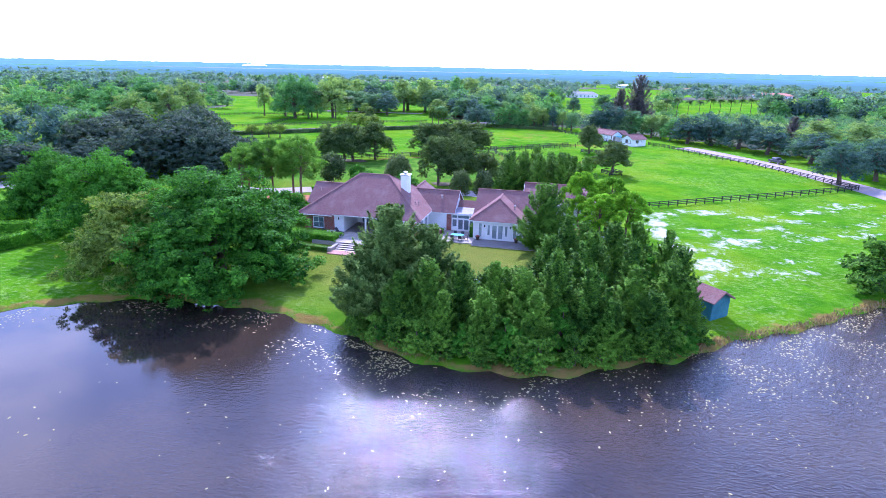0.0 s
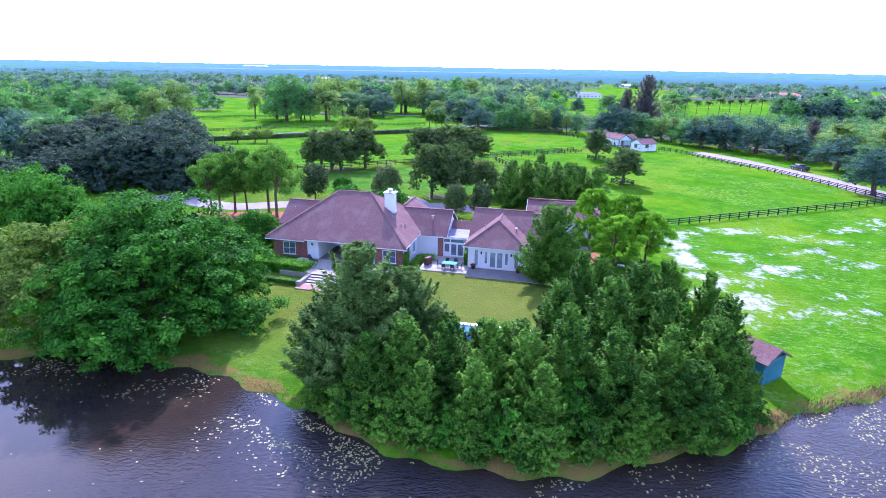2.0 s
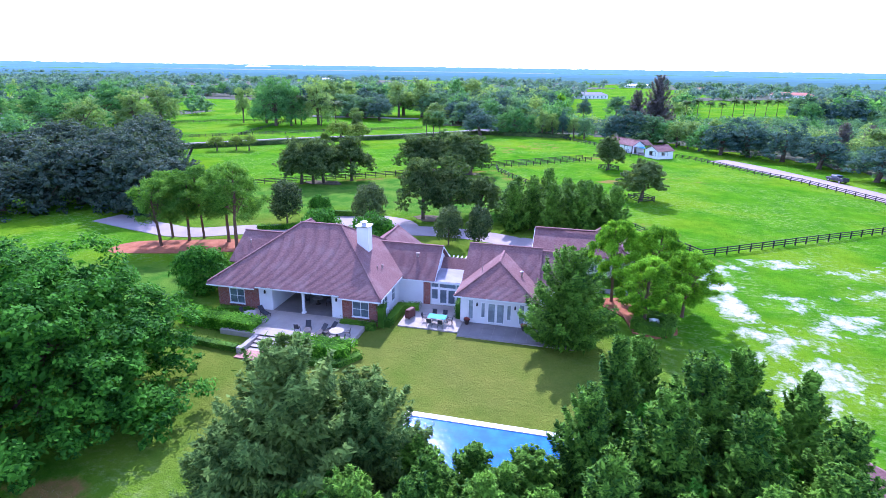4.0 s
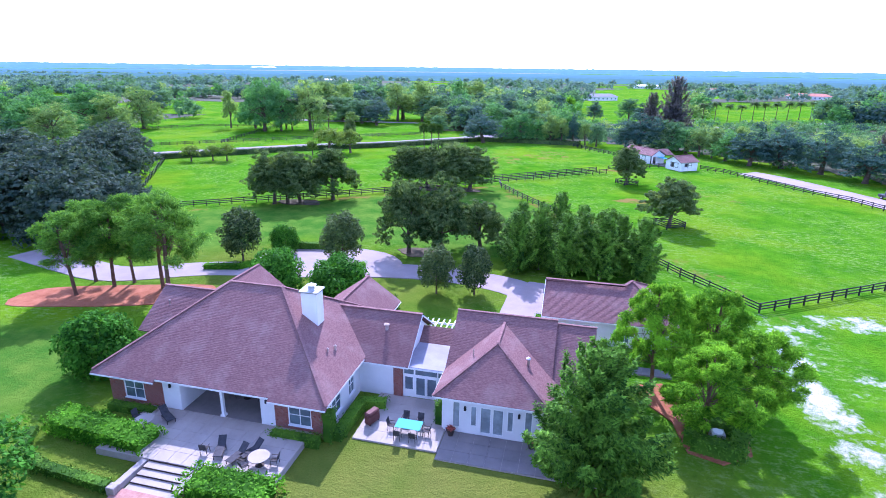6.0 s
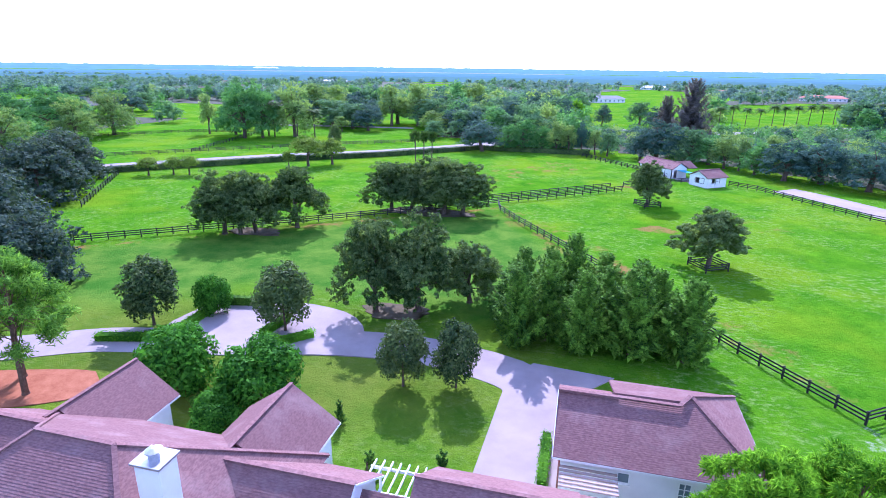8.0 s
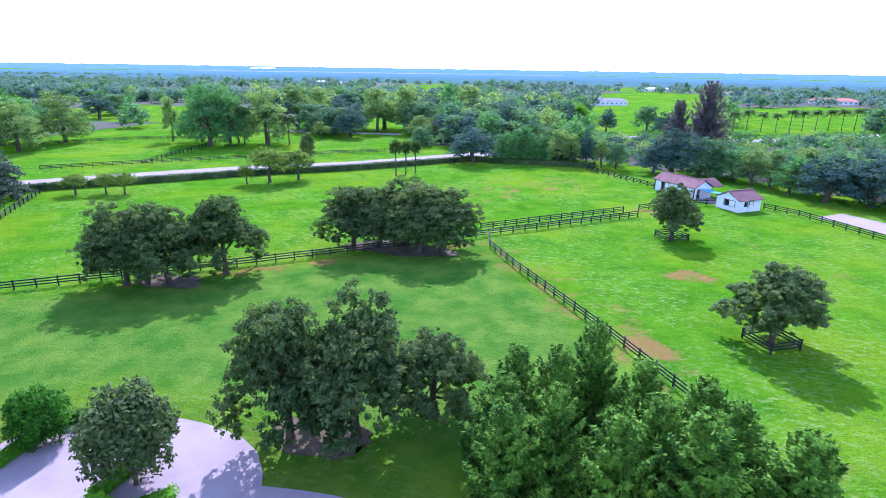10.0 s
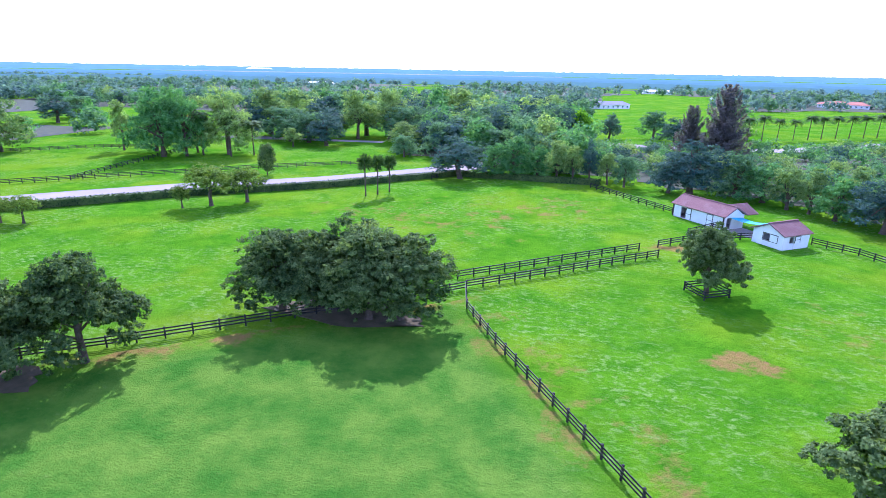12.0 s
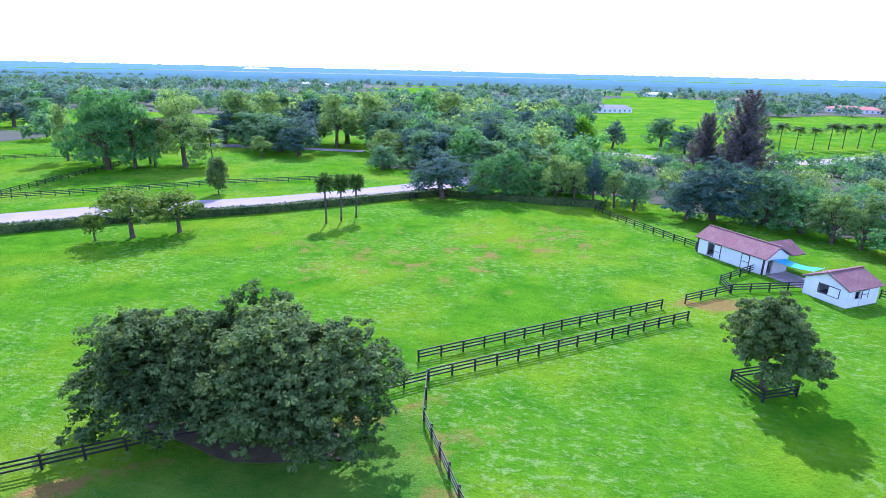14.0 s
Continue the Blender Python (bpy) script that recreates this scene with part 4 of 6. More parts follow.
for x in (-4.25, -29.75):
    gable = bmesh.new()
    q = [gable.verts.new((x + dx, y, z)) for dx in (-0.08, 0.08) for y, z in ((3.9, 3.0), (11.6, 3.0), (7.75, 5.75))]
    gable.faces.new(q[:3]), gable.faces.new(q[3:])
    for k in range(3):
        gable.faces.new((q[(k - 1) % 3], q[k], q[k + 3], q[(k - 1) % 3 + 3]))
    bmesh.ops.recalc_face_normals(gable, faces=gable.faces)
    part("gable", gable, WHITE, house)
# main hip roof: the porch eave is set back from the lower eaves over the brick bays
A, B, C, D = (-28.2, -3.9, EZ), (-7.7, -3.9, EZ), (-7.7, 12.6, EZ), (-28.2, 12.6, EZ)
R0, R1 = (-20.4, 4.4, 8.7), (-15.4, 4.4, 8.7)
slope(house, A, B, R1, R0), slope(house, B, C, R1), slope(house, C, D, R0, R1), slope(house, D, A, R0)
for x0, x1 in ((-28.2, -22.3), (-12.4, -7.7)):
    slope(house, (x0, -4.15, EZ - 0.17), (x1, -4.15, EZ - 0.17), (x1, -3.8, EZ + 0.06), (x0, -3.8, EZ + 0.06))
    fascia(house, ((x0, -4.17, EZ - 0.15), (x1, -4.17, EZ - 0.15)))
caps(house, (R0, R1), (A, R0), (B, R1), (C, R1), (D, R0), w=0.26, mat=SHINGLE)
fascia(house, ((-22.3, -3.92, EZ), (-12.4, -3.92, EZ)), ((-7.68, -3.9, EZ), (-7.68, 3.4, EZ)), ((-28.22, -3.9, EZ), (-28.22, 4, EZ)))
# wing roofs
WE, WR = 3.15, 6.05
slope(house, (-7.9, 3.4, WE), (-3.8, 3.4, WE), (-3.8, 7.75, WR), (-12.5, 7.75, WR), (-12.5, 3.4, WE))
slope(house, (-3.8, 12.1, WE), (-14.0, 12.1, WE), (-14.0, 7.75, WR), (-3.8, 7.75, WR))
slope(house, (-30.3, 3.4, WE), (-26, 3.4, WE), (-22.5, 7.75, WR), (-30.3, 7.75, WR))
slope(house, (-22.5, 12.1, WE), (-30.3, 12.1, WE), (-30.3, 7.75, WR), (-22.5, 7.75, WR))
caps(house, ((-12.5, 7.75, WR), (-3.75, 7.75, WR)), ((-30.35, 7.75, WR), (-23, 7.75, WR)), w=0.3)
fascia(house, ((-8, 3.38, WE), (-3.8, 3.38, WE)), ((-3.78, 3.4, WE), (-3.78, 7.75, WR)), ((-3.78, 12.1, WE), (-3.78, 7.75, WR)))
# two gabled fronts to the north
for cx, hw, ny_, az in ((-25.2, 3.4, 16.3, 5.75), (-12.2, 3.6, 16.3, 5.75)):
    wall(house, (cx - hw + 0.6, 11.6), (cx - hw + 0.6, ny_ - 0.6), -0.3, 3.1, WHITE)
    wall(house, (cx + hw - 0.6, ny_ - 0.6), (cx + hw - 0.6, 11.6), -0.3, 3.1, WHITE)
    wall(house, (cx + hw - 0.6, ny_ - 0.6), (cx - hw + 0.6, ny_ - 0.6), -0.3, 3.1, WHITE)
    gable = bmesh.new()
    q = [gable.verts.new((x, ny_ - 0.6 + dy, z)) for dy in (-0.1, 0.1) for x, z in ((cx - hw + 0.5, 3.1), (cx + hw - 0.5, 3.1), (cx, az - 0.35))]
    gable.faces.new(q[:3]), gable.faces.new(q[3:])
    for k in range(3):
        gable.faces.new((q[(k - 1) % 3], q[k], q[k + 3], q[(k - 1) % 3 + 3]))
    bmesh.ops.recalc_face_normals(gable, faces=gable.faces)
    part("gable", gable, WHITE, house)
    slope(house, (cx - hw, ny_, 3.2), (cx - hw, 9.5, 3.2), (cx, 9.5, az), (cx, ny_, az))
    slope(house, (cx + hw, 9.5, 3.2), (cx + hw, ny_, 3.2), (cx, ny_, az), (cx, 9.5, az))
    caps(house, ((cx, ny_, az), (cx, 8.5, az)), w=0.26)
    fascia(house, ((cx + hw + 0.02, ny_, 3.2), (cx + hw + 0.02, 12.2, 3.2)))
# chimney
bm = boxes(((-13.0, 3.1, 5.0), (-11.6, 4.3, 9.0)))
stack = part("chimney", bm, WHITE, house, "white stucco chimney with a metal cap")
part("cap", boxes(((-13.15, 2.95, 9.0), (-11.45, 4.45, 9.14)), bevel=0.02), STEEL, stack)
bm = tube(bmesh.new(), [(-12.3, 3.7, 9.14), (-12.3, 3.7, 9.5)], [0.30, 0.30], 14)
tube(bm, [(-12.3, 3.7, 9.5), (-12.3, 3.7, 9.54), (-12.3, 3.7, 9.66)], [0.42, 0.42, 0.1], 14)
part("flue", bm, STEEL, stack)
vent(house, -9.6, 2.0, 4.7, 0.09, 0.35), vent(house, -9.9, 1.2, 4.9, 0.06, 0.25), vent(house, -6.6, 6.2, 5.0, 0.16, 0.4), vent(house, -28.6, 6.0, 4.9, 0.07, 0.35)
# glazed link with its flat roof
wall(house, (-4.4, 3.95), (-0.6, 3.95), 0.1, 3.0, TRIM, [(0.12, 0.95, 0.75, 2.1), (1.1, 2.0, 0.3, 2.1), (2.08, 2.98, 0.3, 2.1), (3.1, 3.7, 0.75, 2.1), (0.12, 0.95, 2.25, 2.75), (1.1, 2.98, 2.25, 2.75), (3.1, 3.7, 2.25, 2.75)][:4], 0.16)
for u0, u1, h0 in ((0.12, 0.95, 0.75), (3.1, 3.7, 0.75)):
    window(house, (-4.4, 3.95), (-0.6, 3.95), u0, u1, h0, 2.1, 1, 1, "side_light")
for u0 in (1.1, 2.08):
    window(house, (-4.4, 3.95), (-0.6, 3.95), u0, u0 + 0.9, 0.3, 2.1, 1, 1, "glass_door")
for u0, u1 in ((0.12, 0.95), (1.1, 2.98), (3.1, 3.7)):
    part("transom_pane", boxes(((-4.4 + u0, 3.855, 2.3), (-4.4 + u1, 3.866, 2.72))), GLASS, house)
part("flat_roof", boxes(((-4.75, 3.5, 3.02), (-0.45, 8.0, 3.16)), bevel=0.02), METAL_ROOF, house, "white coated flat roof over the glazed link")
fascia(house, ((-4.75, 3.48, 3.14), (-0.45, 3.48, 3.14)))
slope(house, (-4.3, 8.0, 3.1), (-0.2, 8.0, 3.1), (-0.2, 9.6, 4.1), (-4.3, 9.6, 4.1))
# kitchen wing
KZ = 0.12
KW = ((0.0, 0.35), (7.6, 0.35))
wall(house, *KW, -0.2, 3.15, WHITE, [(0.75, 1.35, 0.45, 2.75), (2.15, 2.65, 0.75, 2.55), (2.9, 3.75, 0.25, 2.55), (3.85, 4.7, 0.25, 2.55), (4.95, 5.45, 0.75, 2.55), (6.25, 6.85, 0.45, 2.75)])
for u0, u1, h0, h1, kind in ((0.75, 1.35, 0.45, 2.75, "side_light"), (2.15, 2.65, 0.75, 2.55, "side_light"), (2.9, 3.75, 0.25, 2.55, "glass_door"), (3.85, 4.7, 0.25, 2.55, "glass_door"), (4.95, 5.45, 0.75, 2.55, "side_light"), (6.25, 6.85, 0.45, 2.75, "side_light")):
    window(house, *KW, u0, u1, h0, h1, 1, 1, kind, glass=CURTAIN)
lantern(house, 1.75, 0.22, 2.3), lantern(house, 5.85, 0.22, 2.3)
wall(house, (0.0, 12.9), (0.0, 0.35), -0.2, 3.15, WHITE)
wall(house, (7.6, 0.35), (7.6, 4.6), -0.2, 3.15, WHITE)
wall(house, (7.6, 4.6), (10.7, 4.6), -0.2, 3.1, WHITE)
wall(house, (10.7, 4.6), (10.7, 12.9), -0.2, 3.1, WHITE)
wall(house, (10.7, 12.9), (0.0, 12.9), -0.2, 3.1, WHITE)
KR = 6.45
K0, K1 = (3.5, 4.2, 6.0), (3.5, 8.1, 6.0)
slope(house, (-0.75, -0.2, 3.2), (8.25, -0.2, 3.2), K0)
slope(house, (-0.75, 4.5, 3.2), (-0.75, -0.2, 3.2), K0, K1, mat=SHINGLE)
slope(house, (8.25, -0.2, 3.2), (8.25, 4.5, 3.2), K1, K0)
slope(house, (-0.75, 3.9, 3.2), (7.95, 3.9, 3.2), (7.95, 8.75, KR), (-0.75, 8.75, KR))
slope(house, (7.95, 13.6, 3.2), (-0.75, 13.6, 3.2), (-0.75, 8.75, KR), (7.95, 8.75, KR))
slope(house, (7.9, 4.0, 3.15), (11.2, 4.0, 3.15), (11.2, 8.75, 6.15), (7.9, 8.75, 6.15))
slope(house, (11.2, 13.5, 3.15), (7.9, 13.5, 3.15), (7.9, 8.75, 6.15), (11.2, 8.75, 6.15))
caps(house, (K0, K1), ((-0.75, -0.2, 3.2), K0), ((8.25, -0.2, 3.2), K0), ((-0.8, 8.75, KR), (7.98, 8.75, KR)), ((7.9, 8.75, 6.15), (11.25, 8.75, 6.15)), w=0.24, mat=SHINGLE)
fascia(house, ((-0.75, -0.22, 3.2), (8.25, -0.22, 3.2)), ((-0.77, -0.2, 3.2), (-0.77, 3.6, 3.2)))
for x, z1, y0, y1 in ((0.0, 6.25, 3.9, 13.6), (10.75, 5.95, 4.2, 13.3)):
    bm = bmesh.new()
    q = [bm.verts.new((x + dx, y, z)) for dx in (-0.1, 0.1) for y, z in ((y0, 3.0), (y1, 3.0), (8.75, z1))]
    bm.faces.new(q[:3]), bm.faces.new(q[3:])
    for k in range(3):
        bm.faces.new((q[(k - 1) % 3], q[k], q[k + 3], q[(k - 1) % 3 + 3]))
    bmesh.ops.recalc_face_normals(bm, faces=bm.faces)
    part("gable", bm, WHITE, house)
vent(house, 6.0, 4.0, 4.8, 0.13, 0.25, True), vent(house, 1.6, 3.9, 5.0, 0.05, 0.25)

# pergola between the wings
pergola = thing("pergola", "white painted timber pergola between the wings", "pergola")
for x in (-4.4, -1.2):
    for y in (10.9, 13.0):
        part("post", boxes(((x - 0.07, y - 0.07, 0), (x + 0.07, y + 0.07, 2.7))), TRIM, pergola)
for y in (10.9, 13.0):
    part("beam", boxes(((-5.0, y - 0.05, 2.7), (-0.6, y + 0.05, 2.9))), TRIM, pergola)
for k in range(8):
    x = -4.8 + k * 0.56
    part("rafter", boxes(((x - 0.04, 10.4, 2.9), (x + 0.04, 13.5, 3.06))), TRIM, pergola)

# garage
garage = thing("garage", "white stucco garage with a brown shingle hip roof", "garage")
wall(garage, (6.7, 16.8), (18.7, 16.8), -0.2, 3.35, WHITE, [(3.6, 4.4, 1.9, 2.75), (7.3, 8.1, 1.2, 2.7)])
window(garage, (6.7, 16.8), (18.7, 16.8), 3.6, 4.4, 1.9, 2.75, 1, 1)
window(garage, (6.7, 16.8), (18.7, 16.8), 7.3, 8.1, 1.2, 2.7, 2, 3)
wall(garage, (18.7, 16.8), (18.7, 26.5), -0.2, 3.35, WHITE)
wall(garage, (18.7, 26.5), (10.5, 26.5), -0.2, 3.35, WHITE)
wall(garage, (10.5, 26.5), (10.5, 24.6), -0.2, 3.35, WHITE)
wall(garage, (10.5, 24.6), (6.7, 24.6), -0.2, 3.35, WHITE)
wall(garage, (6.7, 24.6), (6.7, 16.8), -0.2, 3.35, BRICKWALL, [(1.5, 6.5, 0.0, 2.4)])
part("garage_door", boxes(*[((6.62, 18.1 + 0.0, 0.02 + k * 0.6), (6.70, 23.1, 0.6 + k * 0.6)) for k in range(4)], bevel=0.015), TRIM, garage, "white sectional garage door")
G0, G1 = (6.2, 20.6, 5.75), (14.2, 20.6, 5.75)
GA = (15.0, 21.6, 6.0)
slope(garage, (6.2, 16.3, 3.35), (19.3, 16.3, 3.35), GA, G1, G0)
slope(garage, (19.3, 16.3, 3.35), (19.3, 27.0, 3.35), GA, mat=SHINGLE)
slope(garage, (19.3, 27.0, 3.35), (10.0, 27.0, 3.35), (10.0, 21.3, 5.65), GA)
slope(garage, (10.2, 25.2, 3.35), (6.2, 25.2, 3.35), G0, (10.2, 20.6, 5.75))
caps(garage, (G0, G1), (G1, GA), (GA, (19.3, 16.3, 3.35)), (GA, (19.3, 27.0, 3.35)), w=0.3)
fascia(garage, ((6.2, 16.28, 3.35), (19.3, 16.28, 3.35)), ((6.18, 16.3, 3.35), (6.18, 20.6, 5.75)), ((19.32, 16.3, 3.35), (19.32, 27, 3.35)))
bm = bmesh.new()
q = [bm.verts.new((6.7 + dx, y, z)) for dx in (-0.1, 0.1) for y, z in ((16.6, 3.2), (24.8, 3.2), (20.6, 5.5))]
bm.faces.new(q[:3]), bm.faces.new(q[3:])
for k in range(3):
    bm.faces.new((q[(k - 1) % 3], q[k], q[k + 3], q[(k - 1) % 3 + 3]))
bmesh.ops.recalc_face_normals(bm, faces=bm.faces)
part("gable", bm, WHITE, garage)
arbour = thing("arbour", "weathered timber arbour against the garage wall", "pergola")
for x in (7.0, 10.0):
    part("post", boxes(((x - 0.08, 14.7, 0), (x + 0.08, 14.86, 2.5))), TRIM, arbour)
for k in range(6):
    part("slat", boxes(((6.7, 14.5 + k * 0.36, 2.62), (10.3, 14.66 + k * 0.36, 2.72))), TAN, arbour)
for x in (6.9, 10.1):
    part("beam", boxes(((x - 0.05, 14.5, 2.5), (x + 0.05, 16.65, 2.62))), TRIM, arbour)

# ---- terraces, steps and pool ----
def paved(name, x0, x1, y0, y1, z, mat, label, size=1.2, z0=-0.3):
    """A terrace of slabs with open joints over a bed."""
    base = tagged(obj(name, boxes(((x0, y0, z0), (x1, y1, z - 0.03))), MORTAR), label, "terrace", kind="structure")
    nx_, ny_ = max(1, round((x1 - x0) / size)), max(1, round((y1 - y0) / size))
    w, h = (x1 - x0) / nx_, (y1 - y0) / ny_
    proto = None
    for i in range(nx_):
        for j in range(ny_):
            m = pose(x0 + w * i, y0 + h * j, z + 0.004 * ((i * 7 + j * 3) % 3 - 1))
            if proto is None:
                proto = part("paving_slab", boxes(((0.008, 0.008, -0.04), (w - 0.008, h - 0.008, 0)), bevel=0.008), mat, base)
                proto.matrix_basis = m
            else:
                share(proto, base, m)
    return base


PORCHFLOOR = plain("grey_porch_slabs", (0.16, 0.145, 0.135), (0.24, 0.215, 0.20), 0.6, 0.7, bump=0.2)
paved("porch_floor", -20.65, -13.65, -3.2, 2.85, 0.5, PORCHFLOOR, "grey slab floor of the covered porch")
paved("terrace", -23.6, -9.4, -8.9, -3.25, 0.48, CONCRETE, "pale slab terrace before the porch")
paved("courtyard", -6.4, 0.2, -2.6, 3.8, 0.12, CONCRETE, "pale concrete courtyard beside the kitchen wing")
# the kitchen terrace lies in shade, put here into its darker slab colour
paved("kitchen_terrace", 0.25, 12.2, -3.3, 0.2, 0.10, PORCHFLOOR, "slab terrace before the glass doors, coloured greyer for its shade")
paved("garden_path", 10.9, 18.5, 12.9, 14.3, 0.06, PORCHFLOOR, "grey slab path behind the kitchen wing")
steps = thing("garden_steps", "four wide pale stone steps with dark risers down to the lawn", "steps")
for k in range(4):
    z, y = 0.36 - 0.12 * k, -8.95 - 0.62 * k
    part("step", boxes(((-19.0, y - 0.62, -0.2), (-15.4, y, z)), bevel=0.01), CONCRETE, steps)
    # a dark strip up the front of each step
    part("riser", boxes(((-19.0, y - 0.012, z + 0.002), (-15.4, y - 0.0, z + 0.118))), DARKWOOD, steps, "dark riser board")
for x in (-19.4, -15.0):
    part("cheek_wall", boxes(((x - 0.25, -11.6, -0.2), (x + 0.25, -8.92, 0.42)), bevel=0.03), STONE, steps, "low grey stone wall beside the steps")
    part("pillar", boxes(((x - 0.32, -12.1, -0.2), (x + 0.32, -11.5, 0.55)), bevel=0.04), STONE, steps)
pad = flat("brick_pad", [(-19.4, -13.0), (-15.2, -13.0), (-15.2, -11.4), (-19.4, -11.4)], plain("red_paver", (0.32, 0.15, 0.11), (0.44, 0.25, 0.2), 3.0, 0.9, bump=0.5, fine=8.0), "reddish paved pad at the foot of the steps", "paving", 0.05)
pool = tagged(obj("pool", boxes(((-0.6, -23.5, -0.5), (12.6, -17.5, 0.02))), MORTAR), "long blue swimming pool with a white coping behind the cedars", "pool", kind="structure")
for lo, hi in (((-0.9, -17.9, -0.2), (12.9, -17.3, 0.13)), ((-0.9, -23.8, -0.2), (12.9, -23.3, 0.13)), ((-0.9, -23.3, -0.2), (-0.4, -17.9, 0.13)), ((12.4, -23.3, -0.2), (12.9, -17.9, 0.13))):
    part("coping", boxes((lo, hi), bevel=0.02), TRIM, pool)
part("pool_water", boxes(((-0.4, -23.3, 0.0), (12.4, -17.9, 0.06))), POOLWATER, pool)

# ---- garden furniture ----
def lounger(x, y, rz, z=0.48):
    e = thing("sun_lounger", "dark sling sun lounger on the terrace", "lounger", "loungers", (x, y, z), rz)
    for sx in (-0.3, 0.3):
        part("side_rail", beam(bmesh.new(), (sx, -0.9, 0.33), (sx, 0.35, 0.33), 0.04, 0.05), DARKWOOD, e)
        for yy in (-0.8, 0.3):
            part("leg", beam(bmesh.new(), (sx, yy, 0), (sx, yy, 0.33), 0.04, 0.04, (0, 1, 0)), DARKWOOD, e)
    part("seat", boxes(((-0.28, -0.9, 0.33), (0.28, 0.3, 0.37)), bevel=0.01), FABRIC, e)
    part("backrest", beam(bmesh.new(), (0, 0.3, 0.36), (0, 0.85, 0.85), 0.56, 0.05), FABRIC, e)
    return e


def chair(x, y, rz, z):
    e = thing("garden_chair", "dark metal garden chair with a sling seat", "chair", "garden chairs", (x, y, z), rz)
    for sx in (-0.25, 0.25):
        for yy in (-0.25, 0.25):
            part("leg", beam(bmesh.new(), (sx, yy, 0), (sx * 0.9, yy * 0.9, 0.43), 0.035, 0.035, (0, 1, 0)), DARKWOOD, e)
        part("armrest", beam(bmesh.new(), (sx, -0.25, 0.64), (sx, 0.25, 0.64), 0.05, 0.03), DARKWOOD, e)
    part("seat", boxes(((-0.25, -0.25, 0.43), (0.25, 0.25, 0.47)), bevel=0.015), FABRIC, e)
    part("backrest", beam(bmesh.new(), (0, 0.24, 0.45), (0, 0.36, 0.98), 0.5, 0.04), FABRIC, e)
    return e


def round_table(x, y, z, r=0.7):
    e = thing("round_table", "round pale stone topped garden table", "table", "", (x, y, z))
    part("tabletop", tube(bmesh.new(), [(0, 0, 0.70), (0, 0, 0.745)], [r, r], 24), CONCRETE, e)
    part("pedestal", tube(bmesh.new(), [(0, 0, 0), (0, 0, 0.1), (0, 0, 0.6), (0, 0, 0.7)], [0.32, 0.1, 0.08, 0.25], 12), DARKWOOD, e)
    return e


def pot(x, y, z, plant=True):
    e = thing("flower_pot", "red clay pot with low planting beside the doors", "pot", "clay pots", (x, y, z))
    part("pot", tube(bmesh.new(), [(0, 0, 0), (0, 0, 0.45), (0, 0, 0.46), (0, 0, 0.56)], [0.2, 0.3, 0.34, 0.34], 16), DARKWOOD, e)
    rg = np.random.default_rng(int(x * 10 + 200))
    c, n, s = lobes_to_leaves(rg, [(0, 0, 0.6, 0.34, 0.34, 0.18)], 160, 0.14)
    o = new("planting", leaf_mesh("planting", c, n, s, TERRACOTTA))
    o.parent = e
    o["label"] = "red flowering plant"
    return e


lounger(-21.0, -4.6, 60), lounger(-14.6, -7.0, 20), lounger(-13.0, -7.3, -15), lounger(-12.3, -6.6, -25)
round_table(-21.9, -5.9, 0.48), round_table(-11.2, -7.5, 0.48, 0.75)
chair(-20.9, -6.6, 140, 0.48), chair(-23.0, -5.4, 80, 0.48), chair(-11.9, -8.3, 150, 0.48), chair(-10.2, -7.2, -80, 0.48), chair(-15.6, -7.4, 190, 0.48)
chair(-17.8, -0.6, 20, 0.5), chair(-15.3, -0.4, 200, 0.5), round_table(-16.6, -0.4, 0.5, 0.6)
pot(0.75, -0.35, 0.1), pot(6.9, -0.35, 0.1)
table = thing("glass_table", "rectangular garden table with a pale blue glass top", "table", "", (-2.4, -0.9, 0.12))
part("tabletop", boxes(((-1.0, -0.6, 0.72), (1.0, 0.6, 0.74)), bevel=0.005), TABLEGLASS, table)
for sx in (-0.8, 0.8):
    for sy in (-0.45, 0.45):
        part("leg", beam(bmesh.new(), (sx, sy, 0), (sx, sy, 0.72), 0.05, 0.05, (0, 1, 0)), TRIM, table)
for x, y, r in ((-3.0, -1.9, 180), (-1.8, -1.9, 180), (-3.0, 0.1, 0), (-1.8, 0.1, 0), (-3.8, -0.9, 90), (-1.0, -0.9, -90)):
    chair(x, y, r, 0.12)
grill = thing("barbecue_grill", "covered dark red barbecue grill on wheels", "grill", "", (-5.6, -0.4, 0.12), 70)
part("cabinet", boxes(((-0.6, -0.28, 0.12), (0.6, 0.28, 0.8)), bevel=0.02), MAROON, grill)
part("hood", boxes(((-0.62, -0.3, 0.81), (0.62, 0.3, 1.1)), bevel=0.1), MAROON, grill)
for sx in (-0.5, 0.5):
    w = part("wheel", tube(bmesh.new(), [(sx - 0.03, -0.2, 0.09), (sx + 0.03, -0.2, 0.09)], [0.09, 0.09], 12), BLACK, grill)
    part("foot", boxes(((sx - 0.03, 0.17, 0), (sx + 0.03, 0.23, 0.13))), BLACK, grill)

# ---- hedges round the house ----
BRIGHT = "bright green clipped hedge beside the terrace"
LOW = "low dark clipped hedge edging"
hedge("hedge", [(-28.6, -6.9), (-20.2, -7.6)], 2.3, 1.35, 0.24, LEAF_HEDGE, BRIGHT, 60)
hedge("hedge", [(-30.2, -8.0), (-29.0, -10.2), (-26, -11.2), (-19.9, -11.7)], 0.8, 0.6, 0.16, LEAF_CEDAR, LOW, 70)
hedge("hedge", [(-14.3, -10.3), (-9.0, -10.2)], 2.4, 1.35, 0.24, LEAF_HEDGE, BRIGHT, 60)
